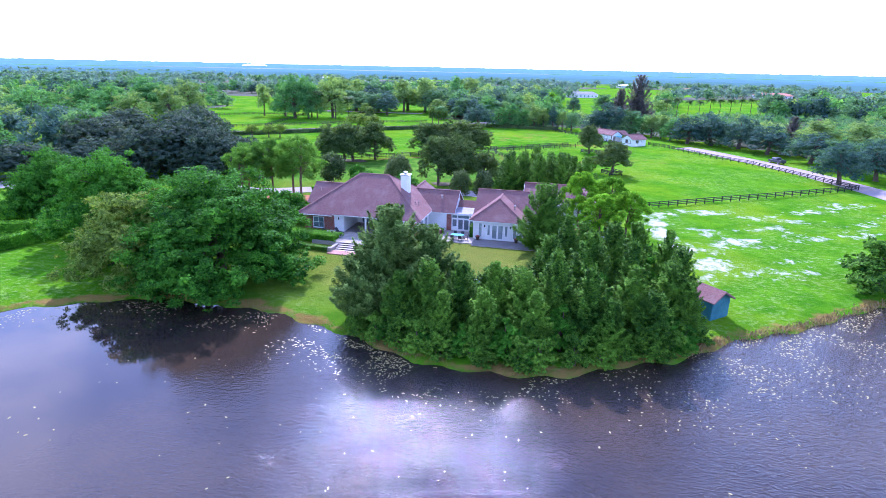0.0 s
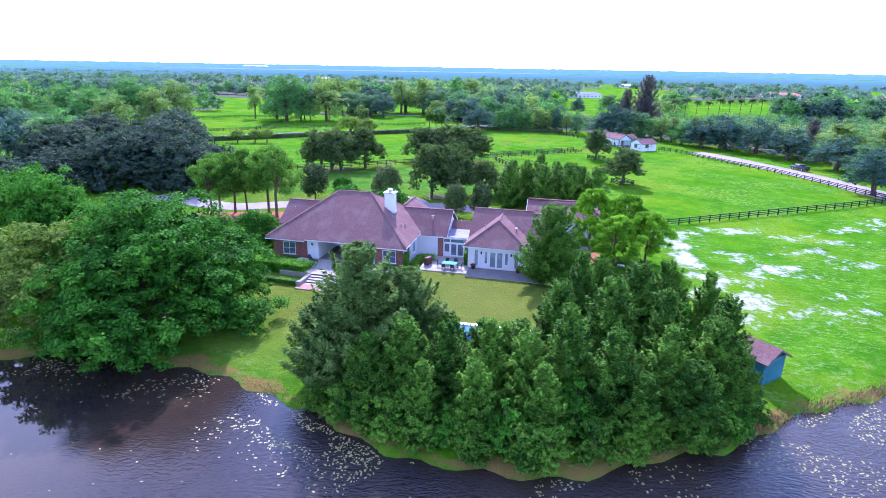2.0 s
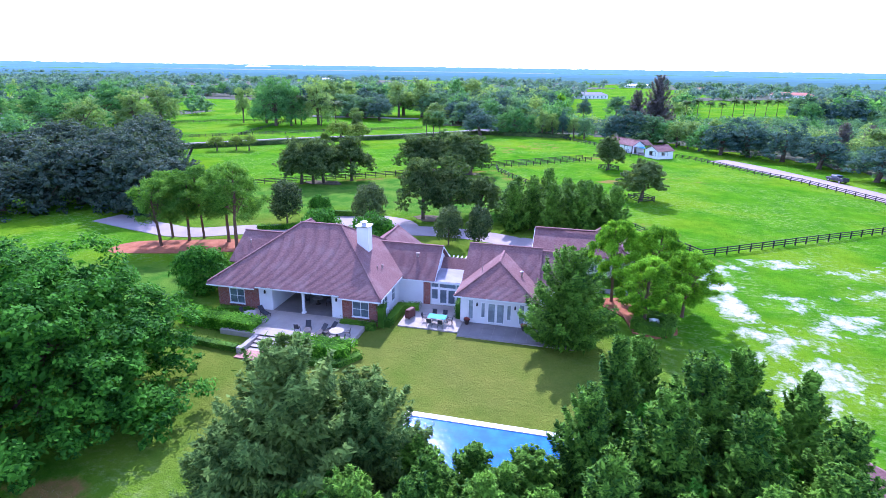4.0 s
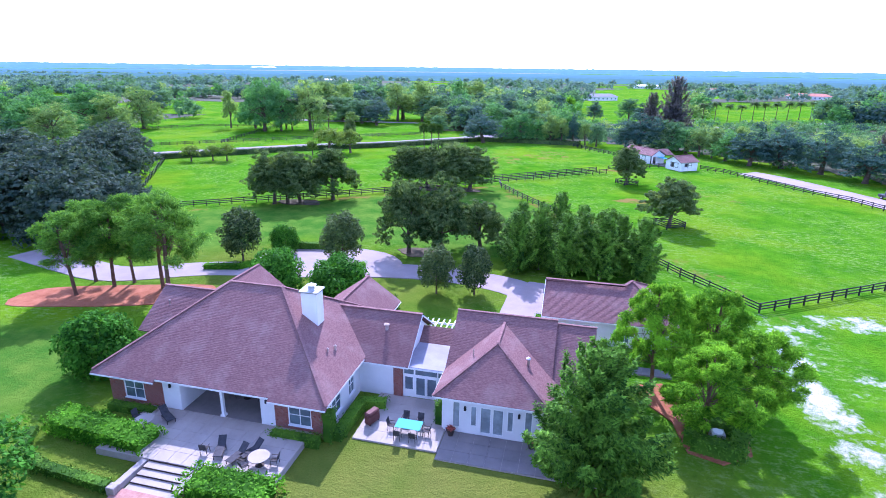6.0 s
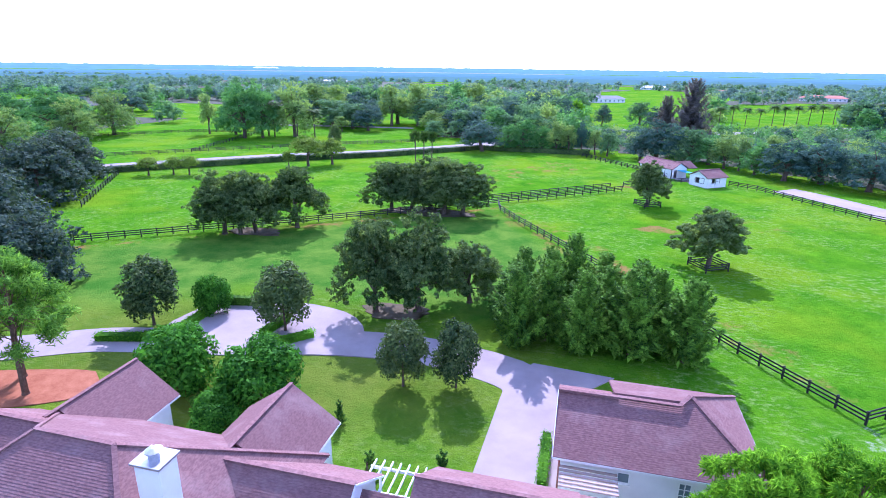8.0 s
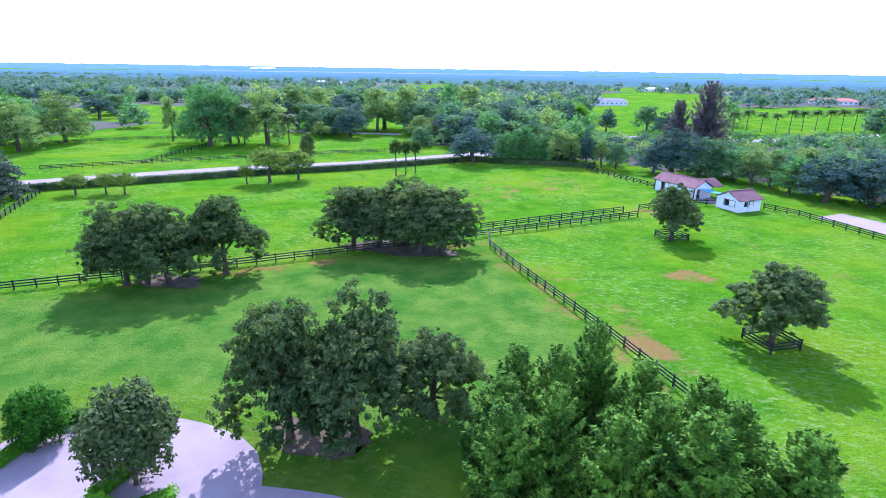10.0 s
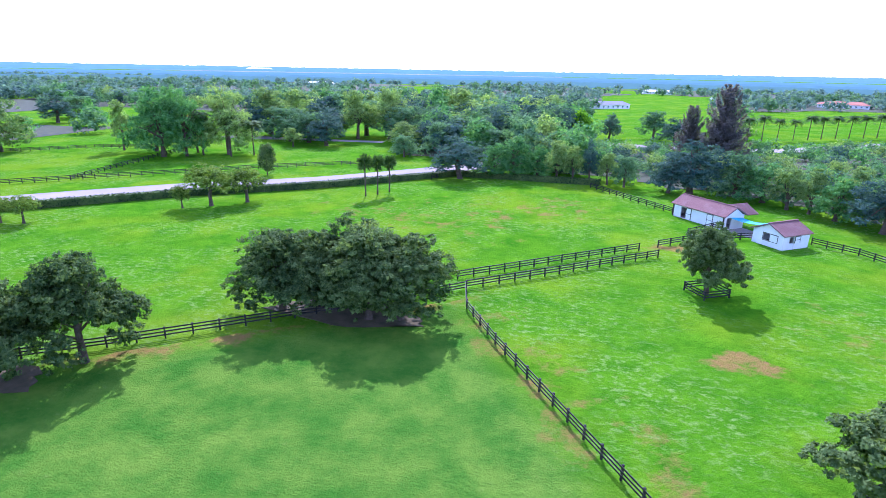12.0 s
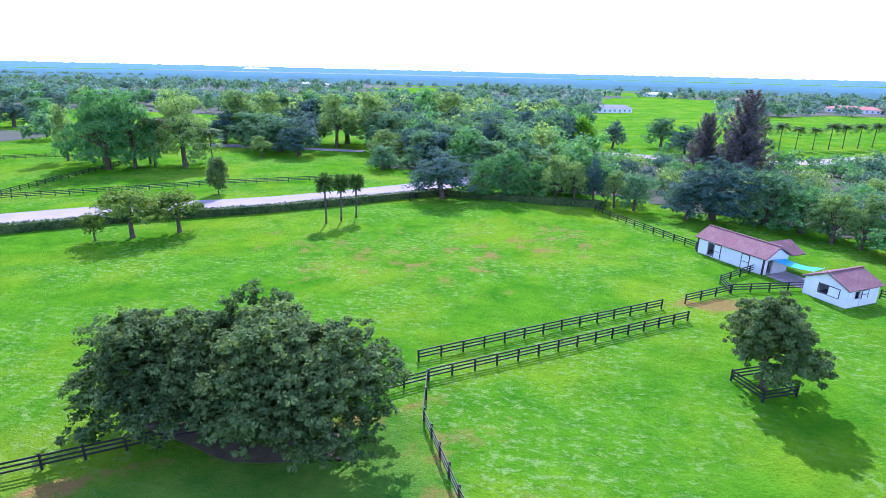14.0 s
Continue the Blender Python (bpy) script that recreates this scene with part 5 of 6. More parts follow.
hedge("hedge", [(-14.5, -12.4), (-9.2, -12.2), (-7.8, -10)], 0.8, 0.55, 0.16, LEAF_CEDAR, LOW, 70)
hedge("hedge", [(-27.0, -3.9), (-22.8, -3.9)], 0.8, 0.7, 0.16, LEAF_CEDAR, "dark clipped hedge under the window", 70)
hedge("hedge", [(-12.2, -4.1), (-8.4, -4.1)], 0.8, 0.8, 0.16, LEAF_CEDAR, "dark clipped hedge under the window", 70)
hedge("hedge", [(-7.4, -3.2), (-7.2, 1.6), (-5.3, 1.9)], 0.9, 0.85, 0.16, LEAF_CEDAR, "dark clipped hedge round the courtyard", 70)
hedge("hedge", [(-0.45, 0.6), (-0.45, 2.8)], 0.6, 2.0, 0.16, LEAF_CEDAR, "tall narrow clipped hedge at the corner", 70)
hedge("hedge", [(-7.95, -3.6), (-7.95, -2.6)], 0.7, 2.6, 0.16, LEAF_CEDAR, "tall dark clipped shrub at the corner", 70)
hedge("hedge", [(11.4, 15.9), (18.2, 15.9)], 0.9, 1.0, 0.16, LEAF_CEDAR, "dark clipped hedge under the garage wall", 60)
hedge("hedge", [(5.6, 17), (5.6, 22.5)], 0.7, 0.8, 0.16, LEAF_HEDGE, "bright clipped hedge beside the drive", 60)
hedge("hedge", [(-40.5, 26.8), (-36, 28.0), (-33.6, 31.5), (-33.8, 36.5)], 1.0, 0.8, 0.18, LEAF_HEDGE, "low clipped hedge round the parking court", 45)
hedge("hedge", [(-33.8, 38.2), (-27.6, 39.6)], 0.9, 1.1, 0.18, LEAF_CEDAR, "dark clipped hedge behind the parking court", 45)
hedge("hedge", [(-24.2, 36.6), (-24.6, 32.0), (-22, 30.9), (-19.6, 33.5)], 1.0, 0.8, 0.18, LEAF_HEDGE, "low clipped hedge round the parking court", 45)
hedge("hedge", [(-23.2, 19), (-20.8, 23.5)], 0.9, 0.9, 0.18, LEAF_CEDAR, "dark clipped hedge along the entrance path", 45)
hedge("hedge", [(18.5, 3.0), (21.5, 2.2), (22.5, 5.2), (19.5, 6.0), (18.5, 3.0)], 1.3, 1.2, 0.2, LEAF_CEDAR, "dark clipped hedge ring round a machine", 45)
unit_box = thing("condenser_unit", "pale square condenser unit inside the hedge", "machine", "", (20.5, 4.1, 0))
part("casing", boxes(((-0.5, -0.45, 0), (0.5, 0.45, 0.95)), bevel=0.03), STEEL, unit_box)
part("top_grille", tube(bmesh.new(), [(0, 0, 0.95), (0, 0, 1.0)], [0.38, 0.36], 16), TRIM, unit_box)
hedge("hedge", [(-64.5, -25), (-62.6, -16)], 1.6, 1.8, 0.3, LEAF_HEDGE, "long clipped hedge beside the water", 25)
hedge("hedge", [(-62.6, -14.5), (-90, -30)], 1.6, 2.2, 0.3, LEAF_HEDGE, "long clipped boundary hedge", 25)
hedge("hedge", [(-72, -4.5), (-84, -15)], 1.6, 2.2, 0.3, LEAF_HEDGE, "long clipped boundary hedge", 25)
hedge("hedge", [(-170, 52), (-111.5, 106.3), (-79.5, 136.1), (-57.4, 152.1), (-29.5, 179.0), (7.9, 178.2)], 1.8, 1.5, 0.4, LEAF_DARK, "long dark clipped hedge along the road", 14)

# ---- stables ----
def hinged(parent, x0, x1, h0, h1, y):
    """A white boarded leaf with a dark frame."""
    part("stable_door", boxes(((x0, y - 0.06, h0), (x1, y - 0.01, h1))), TRIM, parent)
    part("door_frame", boxes(((x0 - 0.1, y - 0.08, h0), (x0, y, h1 + 0.1)), ((x1, y - 0.08, h0), (x1 + 0.1, y, h1 + 0.1)), ((x0, y - 0.08, h1), (x1, y, h1 + 0.1)), ((x0, y - 0.075, (h0 + h1) / 2 - 0.04), (x1, y - 0.062, (h0 + h1) / 2 + 0.04))), DARKWOOD, parent, "dark timber door frame")


def gable_roof(e, x0, x1, y0, y1, z0, z1, over=0.5):
    ym = (y0 + y1) / 2
    slope(e, (x0 - over, y0 - over, z0), (x1 + over, y0 - over, z0), (x1 + over, ym, z1), (x0 - over, ym, z1))
    slope(e, (x1 + over, y1 + over, z0), (x0 - over, y1 + over, z0), (x0 - over, ym, z1), (x1 + over, ym, z1))
    caps(e, ((x0 - over, ym, z1), (x1 + over, ym, z1)), w=0.3)
    for x in (x0, x1):
        bm = bmesh.new()
        q = [bm.verts.new((x + dx, y, z)) for dx in (-0.08, 0.08) for y, z in ((y0, z0 - 0.1), (y1, z0 - 0.1), (ym, z1 - 0.2))]
        bm.faces.new(q[:3]), bm.faces.new(q[3:])
        for k in range(3):
            bm.faces.new((q[(k - 1) % 3], q[k], q[k + 3], q[(k - 1) % 3 + 3]))
        bmesh.ops.recalc_face_normals(bm, faces=bm.faces)
        part("gable", bm, WHITE, e)


stable = thing("stable", "long white stable with dark framed doors and brown roof", "stable", "", (22.1, 150.9, 0), -52.2)
wall(stable, (0, 0), (11.9, 0), -0.2, 2.6, WHITE, [(1.9, 3.1, 0.0, 2.2)])
wall(stable, (11.9, 0), (11.9, 5.0), -0.2, 2.6, WHITE, [(0.6, 1.8, 0.0, 2.2)])
wall(stable, (11.9, 5.0), (0, 5.0), -0.2, 2.6, WHITE)
wall(stable, (0, 5.0), (0, 0), -0.2, 2.6, WHITE)
hinged(stable, 3.3, 4.4, 0.05, 2.2, -0.12)
hinged(stable, 8.3, 9.5, 0.05, 2.2, -0.12)
for x in (0.0, 11.9):
    part("corner_post", boxes(((x - 0.16, -0.16, -0.1), (x + 0.16, -0.125, 2.6))), DARKWOOD, stable)
gable_roof(stable, 0, 11.9, 0, 5.0, 2.55, 4.2)
slope(stable, (12.4, 5.5, 2.55), (12.4, 8.4, 2.5), (9.5, 8.4, 4.0), (9.5, 2.5, 4.0), mat=SHINGLE)
slope(stable, (6.6, 8.4, 2.5), (6.6, 2.5, 2.5), (9.5, 2.5, 4.0), (9.5, 8.4, 4.0))
part("floor", boxes(((0.1, 0.1, -0.1), (11.8, 4.9, 0.03))), MORTAR, stable)
shed = thing("tack_shed", "small white shed with dark framed shutters and brown roof", "shed", "", (36.2, 131.0, 0), 36)
wall(shed, (0, 0), (6.0, 0), -0.2, 2.5, WHITE, [(1.3, 2.4, 0.0, 2.1)])
wall(shed, (6.0, 0), (6.0, 5.6), -0.2, 2.5, WHITE)
wall(shed, (6.0, 5.6), (0, 5.6), -0.2, 2.5, WHITE)
wall(shed, (0, 5.6), (0, 0), -0.2, 2.5, WHITE, [(1.9, 3.2, 0.9, 2.1)])
hinged(shed, 2.6, 3.7, 1.0, 2.1, -0.12)
part("door", boxes(((1.32, -0.05, 0.02), (2.38, 0.0, 1.05))), TRIM, shed)
part("shutter", boxes(((-0.20, 1.0, 0.95), (-0.13, 2.2, 2.05))), TRIM, shed)
part("shutter_frame", boxes(((-0.16, 3.65, 0.85), (-0.125, 3.75, 2.2)), ((-0.16, 0.9, 0.85), (-0.125, 1.0, 2.2)), ((-0.16, 1.0, 2.1), (-0.125, 3.65, 2.2)), ((-0.16, 1.0, 0.85), (-0.125, 3.65, 0.93))), DARKWOOD, shed)
# a thin mortar slab added as the unseen floor of the shed
part("shed_floor", boxes(((0.3, 0.3, 0), (5.7, 5.3, 0.05))), MORTAR, shed)
gable_roof(shed, 0, 6.0, 0, 5.6, 2.45, 3.95, 0.45)
awning = thing("awning", "turquoise tarpaulin stretched between the stable and shed", "awning")
bm = bmesh.new()
bmesh.ops.create_grid(bm, x_segments=10, y_segments=6, size=1)
for v in bm.verts:
    u, w = v.co.x * 0.5 + 0.5, v.co.y * 0.5 + 0.5
    v.co = Vector((30.2 + 4.4 * u + 2.2 * w, 142.6 - 4.6 * u + 2.4 * w, 2.35 - 0.5 * math.sin(math.pi * u) * (0.6 + 0.4 * w) - 0.1 * w))
bmesh.ops.solidify(bm, geom=bm.faces, thickness=0.02)
part("tarp", bm, TARP, awning)
for x, y in ((30.4, 142.4), (34.6, 138.2), (32.4, 144.9), (36.7, 140.3)):
    part("pole", tube(bmesh.new(), [(x, y, 0), (x, y, 2.35)], [0.04, 0.04], 8), STEEL, awning)
flat("stable_yard", [(29.8, 141.2), (33.4, 144.5), (36.6, 139.5), (33.6, 136.8)], DRIVE, "dark trodden yard beside the stable", "yard", 0.03)
boat = thing("pump_shed", "small teal boarded shed with a weathered shingle roof by the pond", "shed", "", (30.7, -22.6, -0.5), 42)
for k in range(10):
    part("board", boxes(((0.3 * k + 0.01, -0.03, 0), (0.3 * k + 0.29, 0.03, 2.7))), TEAL, boat)
for a, b in (((3.0, 0.03), (3.0, 3.0)), ((3.0, 3.0), (0, 3.0)), ((0, 3.0), (0, 0.03))):
    wall(boat, a, b, 0, 2.7, TEAL, (), 0.08)
slope(boat, (-0.4, 3.4, 2.6), (-0.4, -0.4, 2.6), (1.5, -0.4, 3.7), (1.5, 3.4, 3.7))
slope(boat, (3.4, -0.4, 2.6), (3.4, 3.4, 2.6), (1.5, 3.4, 3.7), (1.5, -0.4, 3.7))
bm = bmesh.new()
bm.faces.new([bm.verts.new(p) for p in ((0, 0, 2.65), (3.0, 0, 2.65), (1.5, 0, 3.5))])
bmesh.ops.solidify(bm, geom=bm.faces, thickness=0.05)
part("gable", bm, TEAL, boat)

# square rail guards round two paddock oaks
def guard(x, y, rz, r=1.9):
    e = thing("tree_guard", "low black square rail guard round an oak trunk", "fence", "tree guards", (x, y, 0), rz)
    pts = [(-r, -r), (r, -r), (r, r), (-r, r)]
    for (x0, y0), (x1, y1) in zip(pts, pts[1:] + pts[:1]):
        part("post", boxes(((x0 - 0.08, y0 - 0.08, -0.1), (x0 + 0.08, y0 + 0.08, 1.25)), bevel=0.01), BLACK, e)
        for h in (0.4, 0.75, 1.1):
            part("rail", beam(bmesh.new(), (x0, y0, h), (x1, y1, h), 0.05, 0.15), BLACK, e)
    return e


guard(20.3, 106.9, 30), guard(25.3, 68.6, 30)

# ---- trees ----
rnd = random.Random(7)
OAK_LABEL = "rounded dark green live oak in the paddock"
oaks = [tree_oak("oak_tree", 11 + k, 11.0, 12.5, 22000, 0.32, LEAF_OAK, OAK_LABEL, 0.08, 30, 0.32, 0.15) for k in range(3)]
for x, y, h, w, k in [(-51.2, 64, 10.9, 12, 2), (-46.5, 66, 11.6, 11.5, 0), (-41.5, 71, 11.3, 11.5, 1), (-22.5, 90.5, 10.8, 14, 2),
                      (-15.5, 88.5, 11.2, 14, 0), (-29.5, 87, 10.2, 12.5, 1), (-19, 87.6, 11.2, 13, 1), (-26, 89, 10.6, 12, 0), (-48.5, 64.5, 11, 11, 1), (-15.4, 41, 11.8, 10, 1), (-10.7, 42.6, 12.0, 11.5, 2), (-5.5, 47, 8.5, 9, 0)]:
    place(oaks[k], x, y, rnd.uniform(0, 360), w / 12.0, h / 10.9)

guarded = tree_oak("oak_tree", 19, 9.6, 11.0, 30000, 0.30, LEAF_OAK, "round live oak standing inside a black rail guard", 0.10)
place(guarded, 20.3, 106.9, 0, 0.90, 1.02)
place(guarded, 25.3, 68.6, 120, 1.05, 0.97)
broads = [tree_oak("shade_tree", 31 + k, 14.0, 24.0, (90000, 46000)[k], (0.33, 0.40)[k], LEAF_BROAD, "broad bright green shade tree on the pond bank", -0.10, 62, 0.2, 0.125, 20) for k in range(2)]
place(broads[0], -28.6, -24.6, 40, 1.09, 1.0)
place(broads[1], -53.0, -15, 10, 0.84, 1.0)
place(broads[1], -74, -6, 200, 0.7, 0.85)
olive = tree_oak("shade_tree", 41, 11.0, 19.0, 34000, 0.32, LEAF_OLIVE, "lighter olive green tree leaning over the water", -0.10, 40, 0.25, 0.12)
place(olive, -38.8, -27, 0, 1.02)
willow = tree_oak("dark_tree", 43, 14.0, 24.0, 14000, 0.62, LEAF_GREY, "dark grey green spreading tree", -0.12, 46, 0.25, 0.13)
for x, y, s, sz in [(-77, 41, 1.05, 1.05), (-92, 52, 1.0, 1.0), (-103, 75, 1.0, 0.95), (-118, 95, 0.95, 0.9), (-68, 34, 0.9, 0.9), (-84, 34, 1.0, 0.95), (-62, 38, 0.6, 0.7), (-92, 25, 0.9, 0.7), (-112, 45, 1.1, 0.9), (-125, 70, 1.1, 0.9), (-110, 20, 0.9, 0.6)]:
    place(willow, x, y, rnd.uniform(0, 360), s, sz)

mags = tree_egg("magnolia_tree", 51, 7.0, 5.6, 6000, 0.34, LEAF_DARK, "dense dark egg shaped magnolia beside the drive")
for x, y, h, w in [(-37.5, 31.4, 7.6, 6.3), (-23, 33.9, 7.5, 6.2), (-7.4, 26.8, 6.2, 4.6), (-2.8, 27.8, 6.3, 4.6)]:
    place(mags, x, y, rnd.uniform(0, 360), w / 5.6, h / 7)

yard = tree_egg("garden_tree", 55, 5.6, 7.2, 7000, 0.40, LEAF_BROAD, "round bright green garden tree beside the house", 0.02)
for x, y, s, sz in [(-26.3, 21.5, 1.0, 1.0), (-18.2, 21.2, 1.0, 0.95), (-33.2, 36.0, 0.6, 0.75), (-32.4, 1.0, 0.95, 0.95), (-19.5, 17.0, 0.6, 0.5)]:
    place(yard, x, y, rnd.uniform(0, 360), s, sz)
shrub = tree_cedar("shrub", 57, 2.6, 1.5, 1500, 0.2, LEAF_CEDAR, "small pointed evergreen shrub beside the wall", 10)
for x, y, s in [(-5.6, 14.2, 1.1), (-0.8, 15.0, 1.2), (-10.5, 20.2, 0.8)]:
    place(shrub, x, y, rnd.uniform(0, 360), s)
bank = tree_oak("bush", 58, 6.0, 10.0, 9000, 0.4, LEAF_CEDAR, "large dark green bush near the water", -0.1, 14)
place(bank, 54.5, -6.0, 0, 1.1)
mixed = tree_oak("shrub_tree", 59, 5.0, 5.0, 7000, 0.26, LEAF_BROAD, "bright broadleaf shrub among the cedars", -0.05, 16, 0.4)
for x, y, s, sz in [(14.5, -34.0, 0.9, 1.0), (9.5, -36.8, 0.8, 0.9), (18.5, -28.5, 1.0, 1.35), (23.5, -23.0, 1.0, 1.5), (5.5, -37.2, 0.7, 0.7), (24.5, -30.5, 0.8, 0.9), (-1.0, -32.0, 0.8, 1.2), (16.0, -22.5, 0.9, 1.5), (-6.5, -33.6, 0.55, 0.45), (-3.0, -35.6, 0.6, 0.5), (1.5, -37.0, 0.6, 0.5), (11.5, -37.6, 0.6, 0.55), (26.5, -31.0, 0.6, 0.6)]:
    place(mixed, x, y, rnd.uniform(0, 360), s, sz, -0.1)
bankside = tree_oak("bank_shrub", 60, 3.0, 4.4, 4200, 0.24, LEAF_CEDAR, "low dark green shrub overhanging the pond", -0.12, 14, 0.4)
for k in range(15):
    x = -6.5 + k * 2.45 + rnd.uniform(-0.6, 0.6)
    y = float(np.interp(x, SX, SY)) + rnd.uniform(0.9, 2.2)
    place(bankside, x, y, rnd.uniform(0, 360), rnd.uniform(0.7, 1.15), rnd.uniform(0.6, 1.15), float(ground_z(np.array(x), np.array(y))) - 0.1)
# these western pines get a duller green than the ones beside the house
pines = [tree_pine("pine_tree", 61 + k, 11.5, 8.6, 12000, 0.42, LEAF_PINE_DULL, "tall slash pine with a bare stem and tufted crown", 46, 0.36, 0.2, 0.088) for k in range(2)]
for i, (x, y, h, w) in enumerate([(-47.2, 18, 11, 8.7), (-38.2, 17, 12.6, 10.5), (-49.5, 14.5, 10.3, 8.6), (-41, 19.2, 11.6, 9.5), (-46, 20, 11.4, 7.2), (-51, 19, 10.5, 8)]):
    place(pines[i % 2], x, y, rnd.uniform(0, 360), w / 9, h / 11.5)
near_pines = [tree_pine("pine_tree", 66 + k, 9.5, 8.5, 26000, 0.40, LEAF_PINE, "bright green young slash pine beside the house", 58, 0.26, 0.17, 0.070) for k in range(2)]
for i, (x, y, h, w) in enumerate([(16.4, 10.4, 10.0, 7.6), (21.4, 13, 8.8, 7.6), (19.5, 4.2, 7.8, 8.2), (24, 8, 7.6, 7.4)]):
    place(near_pines[i % 2], x, y, rnd.uniform(0, 360), w / 8.5, h / 9.5)

cedars = [tree_cedar("cedar_tree", 71 + k, 9.5, 6.5, 14500, 0.42, LEAF_CEDAR, "dense green cedar with upright feathery tips", 56, (0.42, 0.6, 0.8)[k]) for k in range(3)]
spots = [(1.2, -34.2, 7.6, 5.5), (4.3, -33.2, 7.2, 5.0), (7.6, -32.4, 7.4, 5.4), (10.6, -32.6, 7.0, 5.0), (13.6, -31.0, 8.6, 6), (14.6, -20.0, 9.4, 6), (19.5, -21.0, 9.3, 6.4), (22.3, -19.0, 9.0, 6), (25.6, -20.8, 8.8, 6),
         (26.4, -24.6, 8.2, 5.2), (17.0, -25.5, 9.2, 6.5), (21.5, -25.5, 8.6, 6.5), (25.0, -28.0, 7.6, 5.6), (17.0, -32.2, 7.6, 6), (21.0, -30.5, 7.6, 6), (12.6, -25.5, 8.6, 5.5), (7.0, -36.2, 6, 5), (12, -35.6, 6, 5), (16.4, -16.5, 8, 5),
         (2.5, -27.2, 5.2, 5.2), (6.2, -27.0, 5.0, 5.4), (9.6, -27.2, 5.4, 5.4), (4.2, -30.0, 6.2, 5), (8.4, -29.6, 6.0, 5), (23.0, -32.4, 6, 5), (-1.5, -35.0, 6.5, 5), (3.2, -36.6, 5.6, 4.6), (26.6, -28.4, 6, 4.5), (19.0, -33.8, 5.4, 4.6),
         (1.5, 37.3, 9.0, 5.6), (7.7, 37.5, 9.2, 6.0), (6.6, 48.1, 9.6, 5.6), (1.0, 45.2, 8.4, 5.6), (4.0, 46.0, 8.4, 5.4), (9.8, 45.0, 8.6, 6.0), (13.6, 43.6, 8.6, 6.0), (12.5, 37.9, 9.6, 7), (17.7, 38.3, 9.0, 6.6), (4.2, 39.5, 9.0, 5.4), (10.2, 40.5, 8.6, 6), (15, 41.5, 8.4, 6), (0.5, 41.5, 8, 5.6)]
belt = [tree_cedar("cedar_tree", 171 + k, 9.5, 6.5, 9000, 0.42, LEAF_CEDAR, "dense green cedar in a row behind the garage", 46, 0.5) for k in range(2)]
for i, (x, y, h, w) in enumerate(spots):
    place(belt[i % 2] if y > 20 else cedars[i % 3], x, y, rnd.uniform(0, 360), w / 6.5, h / (10.4 if y > 20 else 9.5))
garden_cedar = tree_cedar("cedar_tree", 77, 9.6, 8.4, 34000, 0.30, LEAF_CEDAR, "broad feathery cedar beside the kitchen terrace", 60)
place(garden_cedar, 11.2, -2.4, 70, 1.15, 1.0)
blues = tree_cedar("cedar_tree", 81, 11.0, 9.5, 30000, 0.38, LEAF_BLUE, "large blue green cedar on the pond bank", 60, 0.5)
for x, y, h, w in [(-4.2, -29.8, 11.4, 11.0), (-0.2, -28.2, 9.2, 9.0), (-6.2, -32.0, 7.6, 8.0)]:
    place(blues, x, y, rnd.uniform(0, 360), w / 9.5, h / 11)

palms = tree_cabbage_palm("palm_tree", 91, 6.6, 1.7, "slender cabbage palm in the paddock")
for x, y, h in [(-43.1, 147.9, 8.0), (-41.2, 150.4, 7.6), (-39.6, 153.9, 7.2)]:
    place(palms, x, y, rnd.uniform(0, 360), 1.0, h / 7.4)
palm_row = tree_palm("palm_tree", 92, 9.0, 6.5, "tall feathery palm in a row beside the far road")
for k in range(14):
    place(palm_row, 72 + k * 7.4, 302 + k * 4.6 + rnd.uniform(-1, 1), rnd.uniform(0, 360), rnd.uniform(0.85, 1.1))
thin = tree_oak("roadside_tree", 93, 8.5, 10.0, 4200, 0.34, LEAF_OLIVE, "sparse small tree with a thin olive crown", 0.25, 12)
for x, y, s, sz in [(-69.4, 129.5, 1.3, 1.1), (-64.3, 134.5, 1.2, 0.95), (-73.5, 126, 0.55, 0.6), (-101, 104, 0.75, 0.6), (-96, 107, 0.7, 0.6), (-92, 108, 0.7, 0.65)]:
    place(thin, x, y, rnd.uniform(0, 360), s, sz)
cone = tree_egg("roadside_tree", 94, 8.6, 5.0, 4000, 0.4, LEAF_OAK, "narrow upright green tree beside the road", 0.05)
place(cone, -76.8, 163.5)

BARE_SOIL = plain("leaf_strewn_soil", (0.065, 0.060, 0.026), (0.14, 0.105, 0.060), 0.8, 1.0)
for cx, cy, rx, ry in ((-22.4, 88.6, 9.0, 3.4), (-46.8, 66.6, 4.6, 2.4), (-13.2, 41.8, 3.8, 2.4)):
    ring = [(cx + rx * (1 + 0.14 * math.sin(3 * a + cx) + 0.10 * math.sin(11 * a)) * math.cos(a), cy + ry * (1 + 0.14 * math.sin(4 * a + cy)) * math.sin(a)) for a in np.linspace(0, 2 * math.pi, 28, endpoint=False)]
    flat("soil_bed", ring, BARE_SOIL, "bare leaf strewn soil under the live oaks", "soil", 0.055)

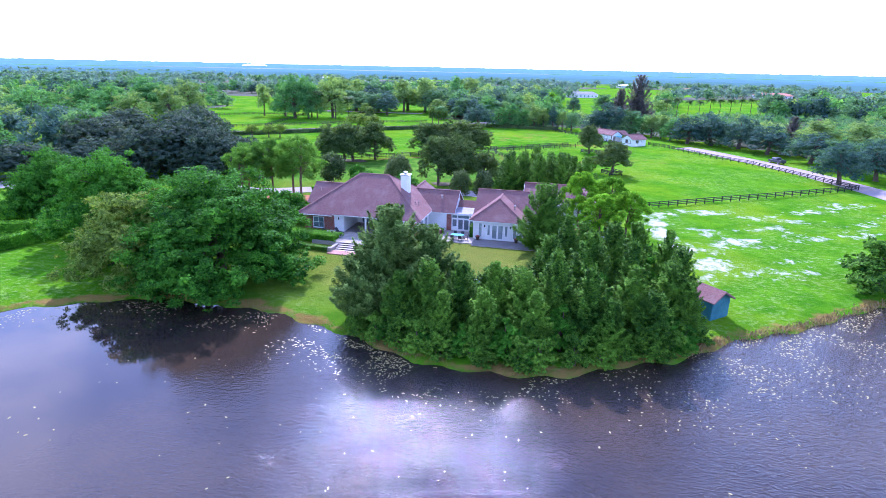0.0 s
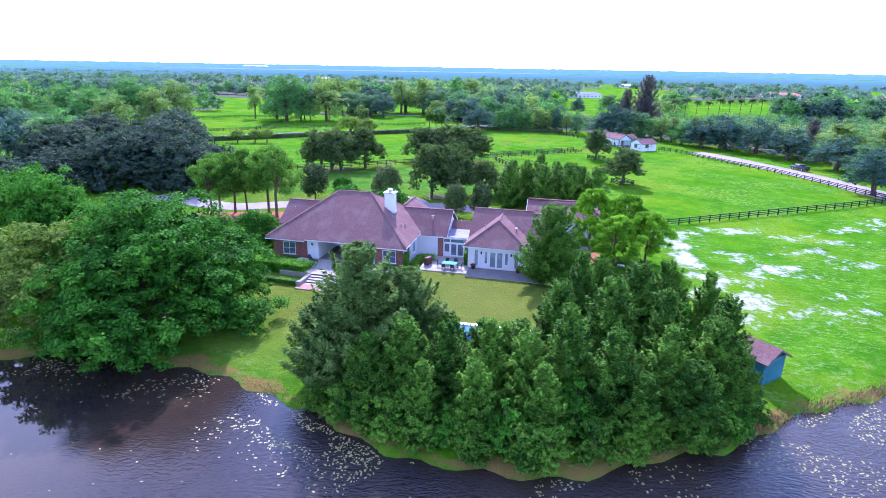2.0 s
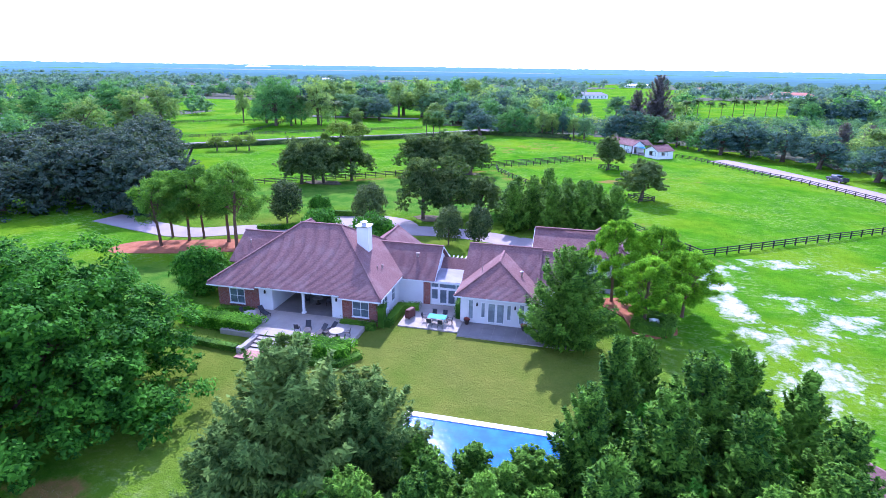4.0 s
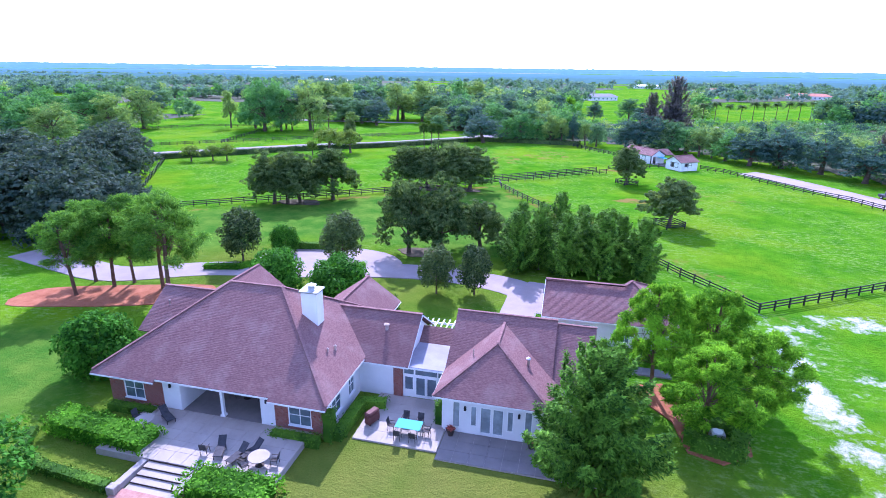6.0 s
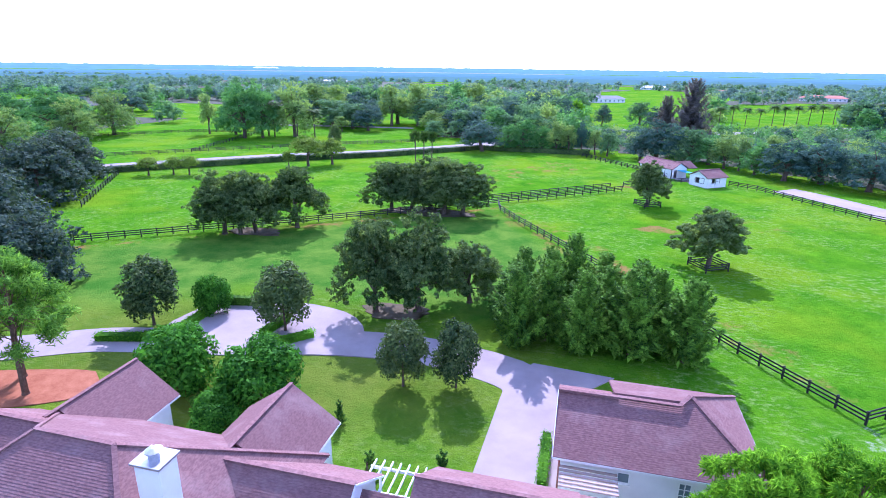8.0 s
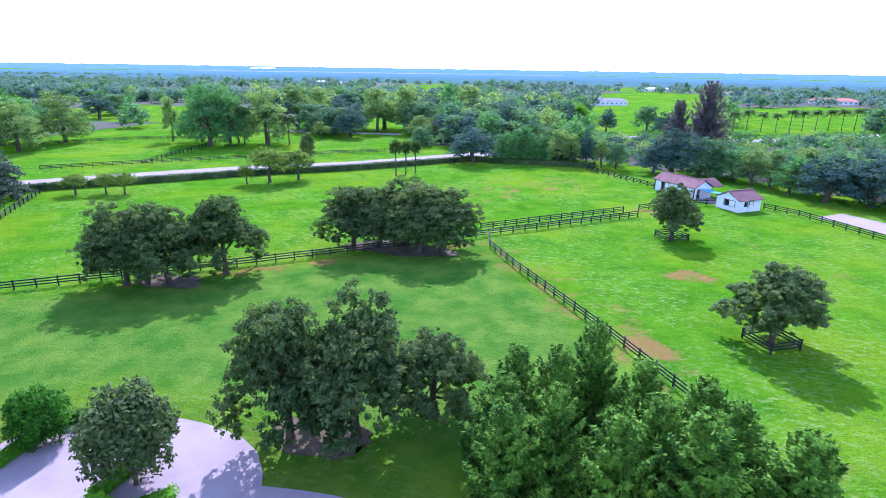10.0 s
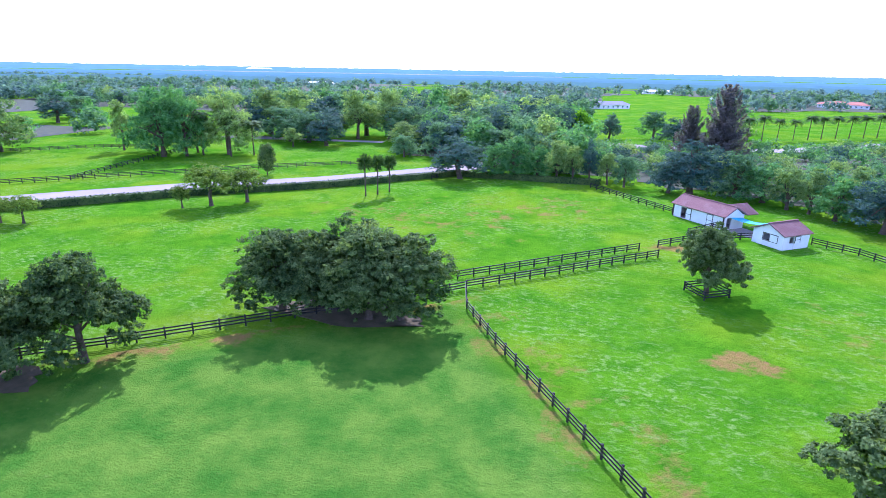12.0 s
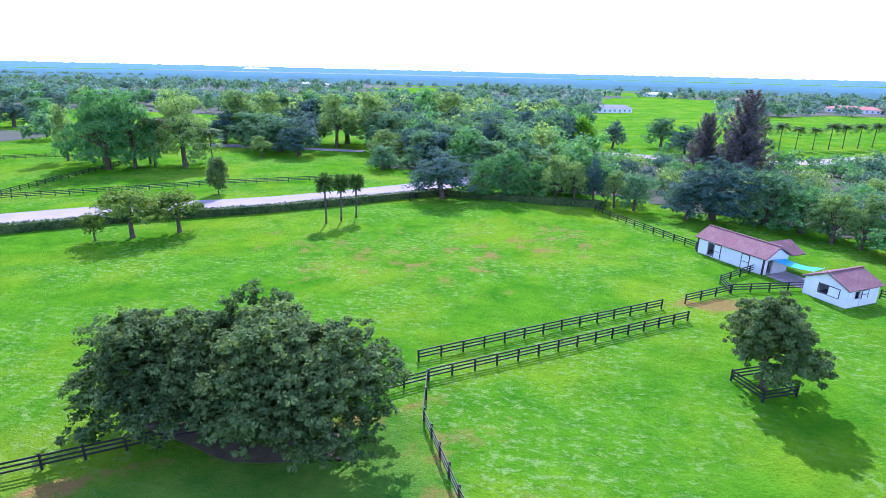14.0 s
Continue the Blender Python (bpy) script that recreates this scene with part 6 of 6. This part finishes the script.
# ---- woods ----
def far_tree_cloud(rng, spots, leaf, per):
    """Crowns of many far trees as one cloud of leaf sprays."""
    cs, ns, ss = [], [], []
    for x, y, h, w in spots:
        lobes = []
        for i in range(8):
            a, q = i * 2.4 + rng.random(), ((i + 0.4) / 8) ** 0.5
            r = w * (0.17 + 0.1 * rng.random())
            lobes.append((x + (w / 2 - r * 0.8) * q * math.cos(a), y + (w / 2 - r * 0.8) * q * math.sin(a), h * (0.22 + 0.60 * (1 - q * q) * (0.5 + 0.5 * rng.random())), r, r, r * 0.9))
        c, n, s = tufted(rng, lobes, int(per * (0.5 + h * w / 300)), leaf * w, 6, 0.6, 0.12, 0.6, 0.4, 0.34)
        cs.append(c), ns.append(n), ss.append(s)
    return np.concatenate(cs), np.concatenate(ns), np.concatenate(ss)


def woods(label, spots, leaf, per, mat, seed):
    rng = np.random.default_rng(seed)
    c, n, s = far_tree_cloud(rng, spots, leaf, per)
    return tagged(new("woods", leaf_mesh("woods", c, n, s, mat, None, 0.85, 3)), label, "woods", kind="stuff")


rng = np.random.default_rng(5)


def clear(x, y):
    """Fields and roads that stay open among the far woods."""
    if y < np.interp(x, [-60, -46, -25, 8, 20, 38, 45, 60, 75, 90, 110, 200], [200, 200, 183, 183, 172, 166, 156, 143, 125, 100, 75, 40]):
        return True
    rx = [p[0] for p in road_line[3:]]
    if x > -60 and abs(y - np.interp(x, rx, [p[1] for p in road_line[3:]])) < 9:
        return True
    if -175 < x < -60 and y < np.interp(x, [-175, -135, -125, -110, -90, -60], [330, 300, 218, 222, 246, 246]):
        return True
    if -300 < x < -175 and 235 + (x + 300) * 0.2 < y < 340:
        return True
    if 275 < y < 545 and np.interp(y, [275, 490, 545], [0, 5, 40]) < x < np.interp(y, [275, 300, 545], [40, 62, 105]):
        return True
    if 262 < y < 570 and np.interp(y, [262, 490, 570], [58, 112, 200]) < x < np.interp(y, [262, 318, 570], [70, 150, 275]):
        return True
    return False


near_spots, far_spots = [], []
while len(near_spots) < 620:
    x, y = rng.uniform(-200, 210), rng.uniform(40, 410)
    if x < -60 and y < 330 or clear(x, y) or clear(x - 4, y - 4):
        continue
    if x > 60 and y < 150 and rng.random() < 0.3:
        continue
    low = x > 6 and y < 285
    if low and y > 190 and rng.random() < 0.35:
        continue
    tall_h = rng.uniform(4, 6.5) if y > 195 else rng.uniform(6, 10)
    near_spots.append((x, y, tall_h if low else rng.uniform(9, 17), rng.uniform(6, 10) if low else rng.uniform(13, 20)))
road_y = lambda x: np.interp(x, [-330, -220, -150, -119], [-75, 18, 82, 113])  # noqa: E731
while len(near_spots) < 760:
    x, y = rng.uniform(-340, -118), rng.uniform(-40, 215)
    if abs(y - road_y(x)) < 13 or y > road_y(x) and x > -168 or y > road_y(x) + 8 and y < road_y(x) + 30 and x > -185:
        continue
    near_spots.append((x, y, rng.uniform(9, 16), rng.uniform(10, 17)))
for i in range(150):
    x, y = rng.uniform(-520, -190), rng.uniform(120, 430)
    if y > road_y(x) + 15 and not (-300 < x < -175 and 235 + (x + 300) * 0.2 < y < 340) and noise.noise((x * 0.012, y * 0.012, 4)) > -0.1:
        near_spots.append((x, y, rng.uniform(8, 14), rng.uniform(10, 16)))
# woodland leaf tones, cooled to carry the blue haze of distance in their colour
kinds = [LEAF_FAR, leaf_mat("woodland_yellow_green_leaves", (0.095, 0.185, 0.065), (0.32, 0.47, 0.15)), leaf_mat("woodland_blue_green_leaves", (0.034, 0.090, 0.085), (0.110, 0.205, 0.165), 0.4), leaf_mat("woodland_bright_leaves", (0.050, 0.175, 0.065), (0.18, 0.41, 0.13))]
pick = rng.choice(4, len(near_spots), p=[0.34, 0.2, 0.24, 0.22])
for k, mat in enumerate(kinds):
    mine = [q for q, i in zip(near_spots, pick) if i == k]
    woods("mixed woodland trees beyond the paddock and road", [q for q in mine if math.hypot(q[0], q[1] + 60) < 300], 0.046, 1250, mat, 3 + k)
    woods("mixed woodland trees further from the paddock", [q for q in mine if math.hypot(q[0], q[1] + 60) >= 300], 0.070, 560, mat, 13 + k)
while len(far_spots) < 1750:
    y = 380 + 700 * rng.random() ** 1.3
    x = rng.uniform(-1.4, 0.75) * (y + 60)
    if clear(x, y) or noise.noise((x * 0.006, y * 0.006, 1)) < -0.18 and y > 430:
        continue
    far_spots.append((x, y, rng.uniform(7, 12), rng.uniform(10, 18)))
# leaf litter and low undergrowth on the floor of the woods
LITTER = plain("forest_floor_litter", (0.030, 0.045, 0.018), (0.075, 0.080, 0.035), 0.3, 1.0)


def wooded(x, y):
    if x < -60 and y < 330:
        return x < -200 and y > road_y(x) + 34 and not (-310 < x < -165 and 225 + (x + 300) * 0.2 < y)
    return not (clear(x, y) or clear(x - 7, y - 9) or clear(x + 7, y - 9) or clear(x, y + 8))


verts, faces = [], []
for cell, x0, x1, y0, y1 in ((6, -420, 300, 60, 480), (14, -1100, 700, 480, 1096)):
    for i in range(int((x1 - x0) / cell)):
        for j in range(int((y1 - y0) / cell)):
            x, y = x0 + i * cell, y0 + j * cell
            if not wooded(x + cell / 2, y + cell / 2) or y > 430 and noise.noise((x * 0.006, y * 0.006, 1)) < -0.14:
                continue
            k = len(verts)
            verts += [(x, y, 0.09), (x + cell, y, 0.09), (x + cell, y + cell, 0.09), (x, y + cell, 0.09)]
            faces.append((k, k + 1, k + 2, k + 3))
me = bpy.data.meshes.new("forest_floor")
me.from_pydata(verts, [], faces)
me.materials.append(LITTER)
tagged(new("forest_floor", me), "dark leaf litter on the floor of the woods", "ground", kind="structure")
low_spots = []
while len(low_spots) < 900:
    x, y = rng.uniform(-60, 200), rng.uniform(60, 330)
    if not clear(x, y) and not clear(x - 3, y - 3):
        low_spots.append((x, y, rng.uniform(2.5, 5), rng.uniform(5, 8)))
woods("low undergrowth between the woodland trees", low_spots, 0.10, 150, kinds[0], 21)
pick = rng.choice(3, len(far_spots))
# paler, bluer leaves for the farthest trees: air haze painted into the base colour
DISTANT_HAZED = leaf_mat("distant_blue_green_leaves", (0.07, 0.14, 0.145), (0.20, 0.33, 0.30), 0.45)
for k, mat in enumerate((kinds[0], DISTANT_HAZED, DISTANT_HAZED)):
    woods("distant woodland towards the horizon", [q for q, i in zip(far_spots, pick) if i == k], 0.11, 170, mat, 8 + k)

# single trees along the edge of the woods, along the track and beyond the road: x, y, height, width, kind
edge = [tree_oak("woodland_tree", 101 + k, 12.0, 11.0, 7500, 0.36, mat, "woodland tree in full leaf at the edge of the paddock", (0.02, 0.12, 0.0, -0.02)[k], 22, 0.3, 0.17, 16, 3) for k, mat in enumerate(kinds)]
for x, y, h, w, k in [(-112, 238, 14, 20, 0), (-100, 244, 15, 22, 2), (-86, 258, 17, 22, 0), (-70, 262, 17, 22, 2), (-52, 252, 16, 22, 0), (-40, 244, 15, 20, 2), (-30, 256, 17, 22, 0), (-48, 228, 12, 16, 2), (-58, 224, 10, 14, 1), (-14, 258, 16, 20, 0), (-20, 205, 12, 16, 0), (-8, 200, 11, 14, 2), (2, 208, 10, 14, 1), (-239, 251, 14, 17, 2), (-252, 276, 13, 21, 0), (-289, 317, 13, 16, 2), (-144, 188, 17, 8, 1), (-119, 192, 16, 8, 2), (-126, 238, 13, 17, 2), (-125, 248, 20, 20, 1), (-121, 260, 19, 16, 1), (-97.6, 216, 7, 7, 1), (-88, 223, 13, 15, 2), (-106, 229, 10, 12, 0), (-98, 229, 13, 17, 0),
                      (-85, 246, 20, 15, 1), (-73, 250, 21, 17, 1), (-64, 244, 16, 18, 0), (-53, 207, 8, 9, 0), (-57, 269, 23, 14, 3), (-48, 273, 21, 20, 1), (-42, 212, 13, 13, 0), (-35, 224, 14, 19, 0), (-27.7, 176, 12.4, 15.6, 2), (-19, 180, 10, 9, 3), (-14, 181, 12, 10.5, 3), (-8, 182, 9.5, 8, 3), (-3, 181, 11, 7.5, 1), (1.4, 180.5, 10, 6, 1), (5.6, 181, 12, 5.6, 2),
                      (-25, 227, 17, 15, 2), (-17, 236, 19, 17, 2), (-8, 246, 18, 16, 2), (-2, 252, 16, 11, 2), (14, 288, 12, 10, 2), (33, 296, 13.7, 13, 0), (39, 276, 12, 13, 2), (10, 180, 8.5, 6, 1), (14, 178, 9, 7, 0), (29, 175.6, 14, 17, 2), (24, 174, 11, 10, 2), (38.7, 174, 12, 11, 0), (43.5, 170, 9.5, 12.5, 3), (46.7, 164, 9.4, 8.5, 1), (50, 161, 10, 6.5, 1), (53, 156, 9.5, 9.5, 3), (57, 160, 11, 6.5, 1),
                      (58, 148, 11.5, 14, 2), (66, 146, 13.5, 16, 2), (74, 139, 13, 15, 2), (80, 127, 11, 15, 2), (87, 109, 10.5, 15, 2), (80.7, 72.6, 12, 12.5, 2), (93, 82, 11.5, 13, 2), (90, 96, 10, 13, 0), (99, 139, 11.5, 16, 1), (109, 129, 12, 15, 1), (99, 68, 10, 13, 2), (105, 90, 10, 13, 1), (103, 106, 10, 13, 0)]:
    place(edge[k], x, y, rnd.uniform(0, 360), w * 1.18 / 11, h / 11.4)

tall = [tree_oak("woodland_tree", 141 + k, 22.0, 22.0, 14000, 0.55, kinds[(3, 1)[k]], "very tall spreading tree beside the far road", -0.02, 46, 0.22, 0.13, 16, 3) for k in range(2)]
for i, (x, y, h, w) in enumerate([(-123, 181, 22.5, 19), (-107, 191.5, 22.7, 18), (-117, 184, 22, 13), (-133, 190, 19, 14), (-176, 172, 19, 18), (-190, 160, 20, 22), (-212, 160, 17, 18), (-171, 150, 17, 17), (-200, 132, 17, 20), (-181, 125, 17, 18),
                                  (-165, 118, 15, 16), (-215, 187, 15, 18), (-235, 140, 15, 18), (-230, 108, 15, 18), (-198, 102, 16, 18), (-137, 68, 14, 15), (-152, 53, 14, 16), (-166, 42, 14, 16), (-141, 36, 13, 16)]):
    place(tall[(i + i // 3) % 2], x, y, rnd.uniform(0, 360), w * 1.2 / 22, h / 20.5)
for x, y, sc in ((-114, 188, 1.35), (-104, 188, 1.25), (-99, 193, 1.1)):
    place(palm_row, x, y, rnd.uniform(0, 360), sc)

feathery = tree_cedar("casuarina_tree", 121, 17.0, 12.0, 9000, 0.8, leaf_mat("purplish_feathery_leaves", (0.08, 0.085, 0.085), (0.23, 0.215, 0.22)), "tall feathery purplish casuarina in the woods", 50)
for x, y, s in [(47.4, 234, 1.35), (39, 243, 0.95), (98, 160, 0.6), (108, 165, 0.55)]:
    place(feathery, x, y, rnd.uniform(0, 360), s)
yellow = tree_oak("yellow_tree", 122, 14.0, 9.0, 3500, 0.5, LEAF_PINE, "slender bright yellow green tree by the road", 0.25, 16)
place(yellow, 2, 251, 0, 1.05, 1.2)
flame = tree_oak("flowering_tree", 123, 6.0, 9.0, 2500, 0.5, leaf_mat("orange_pink_blossom", (0.22, 0.07, 0.05), (0.45, 0.16, 0.12)), "low tree covered in orange pink blossom", -0.05, 14)
place(flame, -178, 268)

# ---- parked pickup ----
def pickup(x, y, rz):
    e = thing("pickup_truck", "dark parked pickup truck under the trees by the track", "truck", "", (x, y, 0.04), rz)
    paint = plain("dark_vehicle_paint", (0.03, 0.035, 0.05), (0.05, 0.055, 0.07), 1.0, 0.3, 0.5)
    part("body", boxes(((-2.7, -0.95, 0.45), (2.7, 0.95, 1.0)), ((-2.65, -0.93, 1.0), (-0.75, -0.85, 1.35)), ((-2.65, 0.85, 1.0), (-0.75, 0.93, 1.35)), ((-2.68, -0.93, 1.0), (-2.6, 0.93, 1.35)), bevel=0.05), paint, e)
    bm = boxes(((-0.75, -0.9, 1.0), (1.25, 0.9, 1.75)), bevel=0.12)
    cab = part("cab", bm, paint, e)
    part("windscreen", beam(bmesh.new(), (1.28, 0, 1.05), (1.0, 0, 1.66), 1.5, 0.03), GLASS, cab)
    for s in (-1, 1):
        part("side_window", boxes(((-0.6, s * 0.905 - 0.01, 1.15), (0.95, s * 0.905 + 0.01, 1.6))), GLASS, cab)
        part("headlight", boxes(((2.68, s * 0.7 - 0.15, 0.75), (2.73, s * 0.7 + 0.15, 0.92))), TRIM, e)
        for wx in (-1.7, 1.7):
            w = part("wheel", tube(bmesh.new(), [(wx, s * 0.75, 0.38), (wx, s * 1.0, 0.38)], [0.38, 0.38], 18), BLACK, e)
            part("rim", tube(bmesh.new(), [(wx, s * 0.99, 0.38), (wx, s * 1.02, 0.38)], [0.22, 0.2], 14), STEEL, w)
    return e


pickup(76.5, 105.5, 112)

# ---- far houses ----
def far_house(x, y, w, d, rz, roof, label, h=3.2, rise=2.6):
    e = thing("far_house", label, "house", "far houses", (x, y, 0), rz)
    part("wall", boxes(((-w / 2, -d / 2, -0.2), (w / 2, d / 2, h))), WHITE, e)
    bm = bmesh.new()
    a = [bm.verts.new(q) for q in ((-w / 2 - 0.8, -d / 2 - 0.8, h), (w / 2 + 0.8, -d / 2 - 0.8, h), (w / 2 + 0.8, d / 2 + 0.8, h), (-w / 2 - 0.8, d / 2 + 0.8, h))]
    r = [bm.verts.new((-w / 2 + d * 0.4, 0, h + rise)), bm.verts.new((w / 2 - d * 0.4, 0, h + rise))]
    for f in ((a[0], a[1], r[1], r[0]), (a[1], a[2], r[1]), (a[2], a[3], r[0], r[1]), (a[3], a[0], r[0]), a[::-1]):
        bm.faces.new(f)
    part("roof", bm, roof, e)
    n = max(2, int(w / 4))
    for k in range(n):
        cx = -w / 2 + w * (k + 0.5) / n
        q = part("window", boxes(((cx - 0.8, -d / 2 - 0.05, 0.9), (cx + 0.8, -d / 2 + 0.02, 2.4))), TRIM, e)
        part("pane", boxes(((cx - 0.68, -d / 2 - 0.07, 1.0), (cx + 0.68, -d / 2 - 0.052, 2.3))), GLASS, q)
    return e


REDROOF = plain("red_tile_roof", (0.36, 0.13, 0.08), (0.48, 0.20, 0.13), 0.4, 0.85)
GREYROOF = plain("pale_grey_roof", (0.22, 0.21, 0.24), (0.32, 0.31, 0.34), 0.2, 0.9)
WHITEROOF = plain("white_metal_roof", (0.66, 0.66, 0.68), (0.78, 0.78, 0.80), 0.2, 0.5)
for x, y, w, d, rz, roof, what in [(-262, 165, 24, 14, 35, SHINGLE, "brown"), (22, 512, 30, 10, 30, GREYROOF, "pale grey"), (-640, 640, 34, 16, 20, SHINGLE, "brown"), (-560, 700, 26, 14, 30, WHITEROOF, "white"), (235, 640, 40, 16, -20, REDROOF, "red"), (160, 760, 30, 14, 0, REDROOF, "red"),
                                   (330, 600, 34, 16, -25, REDROOF, "red"), (-230, 430, 22, 12, 20, SHINGLE, "brown"), (-330, 560, 26, 14, 15, SHINGLE, "brown"), (100, 900, 40, 14, 0, WHITEROOF, "white"), (-420, 900, 50, 16, 10, WHITEROOF, "white"), (450, 800, 36, 16, -20, REDROOF, "red")]:
    far_house(x, y, w, d, rz, roof, f"far white walled house with a {what} roof among trees")
far_house(-1900, 3150, 150, 40, 20, WHITEROOF, "long white building on the far plain", 12, 8)

# ---- floating leaves on the pond ----
rg = np.random.default_rng(77)
cs = []
while len(cs) < 2600:
    x = rg.uniform(-45, 62)
    d = -abs(rg.normal()) * (2.2 if x < 20 else 5.0) - 0.15
    keep = 1.0 if -14 < x < 4 or x > 30 else 0.35
    if rg.random() > keep or noise.noise((x * 0.25, d * 0.35, 2)) < -0.05:
        continue
    y = float(np.interp(x, SX, SY)) + d * 1.25
    if shore_gap(np.array(x), np.array(y)) > -0.1:
        continue
    cs.append((x, y, WATER_Z + 0.012))
for k in range(160):
    x = rg.uniform(-30, 60)
    cs.append((x, float(np.interp(x, SX, SY)) - rg.uniform(4, 26), WATER_Z + 0.012))
cs = np.array(cs)
pads = leaf_mesh("floating_leaves", cs, np.tile([0.0, 0.0, 1.0], (len(cs), 1)), 0.10 + 0.2 * rg.random(len(cs)), plain("yellowing_lily_leaves", (0.20, 0.20, 0.05), (0.42, 0.36, 0.14), 1.0, 0.5), None, 0.8)
tagged(new("floating_leaves", pads), "scattered yellowing leaves floating near the bank", "leaves", kind="stuff")
reeds_x = np.where(rg.random(2400) < 0.65, rg.uniform(27, 70, 2400), rg.uniform(-22, 2, 2400))
gap_in = rg.normal(0.35, 0.35, 2400)
ry = np.interp(reeds_x, SX, SY) + gap_in * 1.2
rz_ = ground_z(reeds_x, ry)
blades = np.stack([reeds_x, ry, rz_ + np.where(reeds_x < 5, 0.06, 0.16)], 1)
tuft_mesh = leaf_mesh("bank_grass", blades, unit(np.stack([rg.normal(size=2400), rg.normal(size=2400), 0.2 + 0 * ry], 1)), np.where(reeds_x < 5, 0.10 + 0.14 * rg.random(2400), 0.22 + 0.35 * rg.random(2400)), plain("dry_bank_grass", (0.20, 0.15, 0.05), (0.36, 0.26, 0.11), 0.4, 0.9), np.stack([rg.normal(size=2400) * 0.3, rg.normal(size=2400) * 0.3, 1 + 0 * ry], 1), 0.25)
tagged(new("bank_grass", tuft_mesh), "dry brown grass tufts along the pond bank", "grass", kind="stuff")

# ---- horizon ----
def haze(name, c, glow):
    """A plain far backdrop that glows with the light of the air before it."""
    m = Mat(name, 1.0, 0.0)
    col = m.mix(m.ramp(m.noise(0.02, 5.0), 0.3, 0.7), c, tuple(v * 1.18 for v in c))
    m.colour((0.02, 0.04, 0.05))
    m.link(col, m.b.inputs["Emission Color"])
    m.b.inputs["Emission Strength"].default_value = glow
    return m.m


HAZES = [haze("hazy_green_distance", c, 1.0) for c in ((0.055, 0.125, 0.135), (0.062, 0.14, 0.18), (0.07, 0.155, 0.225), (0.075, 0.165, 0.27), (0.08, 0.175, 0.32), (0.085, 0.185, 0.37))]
pale = plain("pale_far_fields", (0.09, 0.13, 0.11), (0.17, 0.19, 0.17), 0.01, 1.0)
tagged(obj("far_fields", slab([(-2900, 2560), (-100, 2560), (-140, 3350), (-3500, 3350)], 0.4, -0.5), pale), "pale open fields near the horizon", "field", kind="structure")
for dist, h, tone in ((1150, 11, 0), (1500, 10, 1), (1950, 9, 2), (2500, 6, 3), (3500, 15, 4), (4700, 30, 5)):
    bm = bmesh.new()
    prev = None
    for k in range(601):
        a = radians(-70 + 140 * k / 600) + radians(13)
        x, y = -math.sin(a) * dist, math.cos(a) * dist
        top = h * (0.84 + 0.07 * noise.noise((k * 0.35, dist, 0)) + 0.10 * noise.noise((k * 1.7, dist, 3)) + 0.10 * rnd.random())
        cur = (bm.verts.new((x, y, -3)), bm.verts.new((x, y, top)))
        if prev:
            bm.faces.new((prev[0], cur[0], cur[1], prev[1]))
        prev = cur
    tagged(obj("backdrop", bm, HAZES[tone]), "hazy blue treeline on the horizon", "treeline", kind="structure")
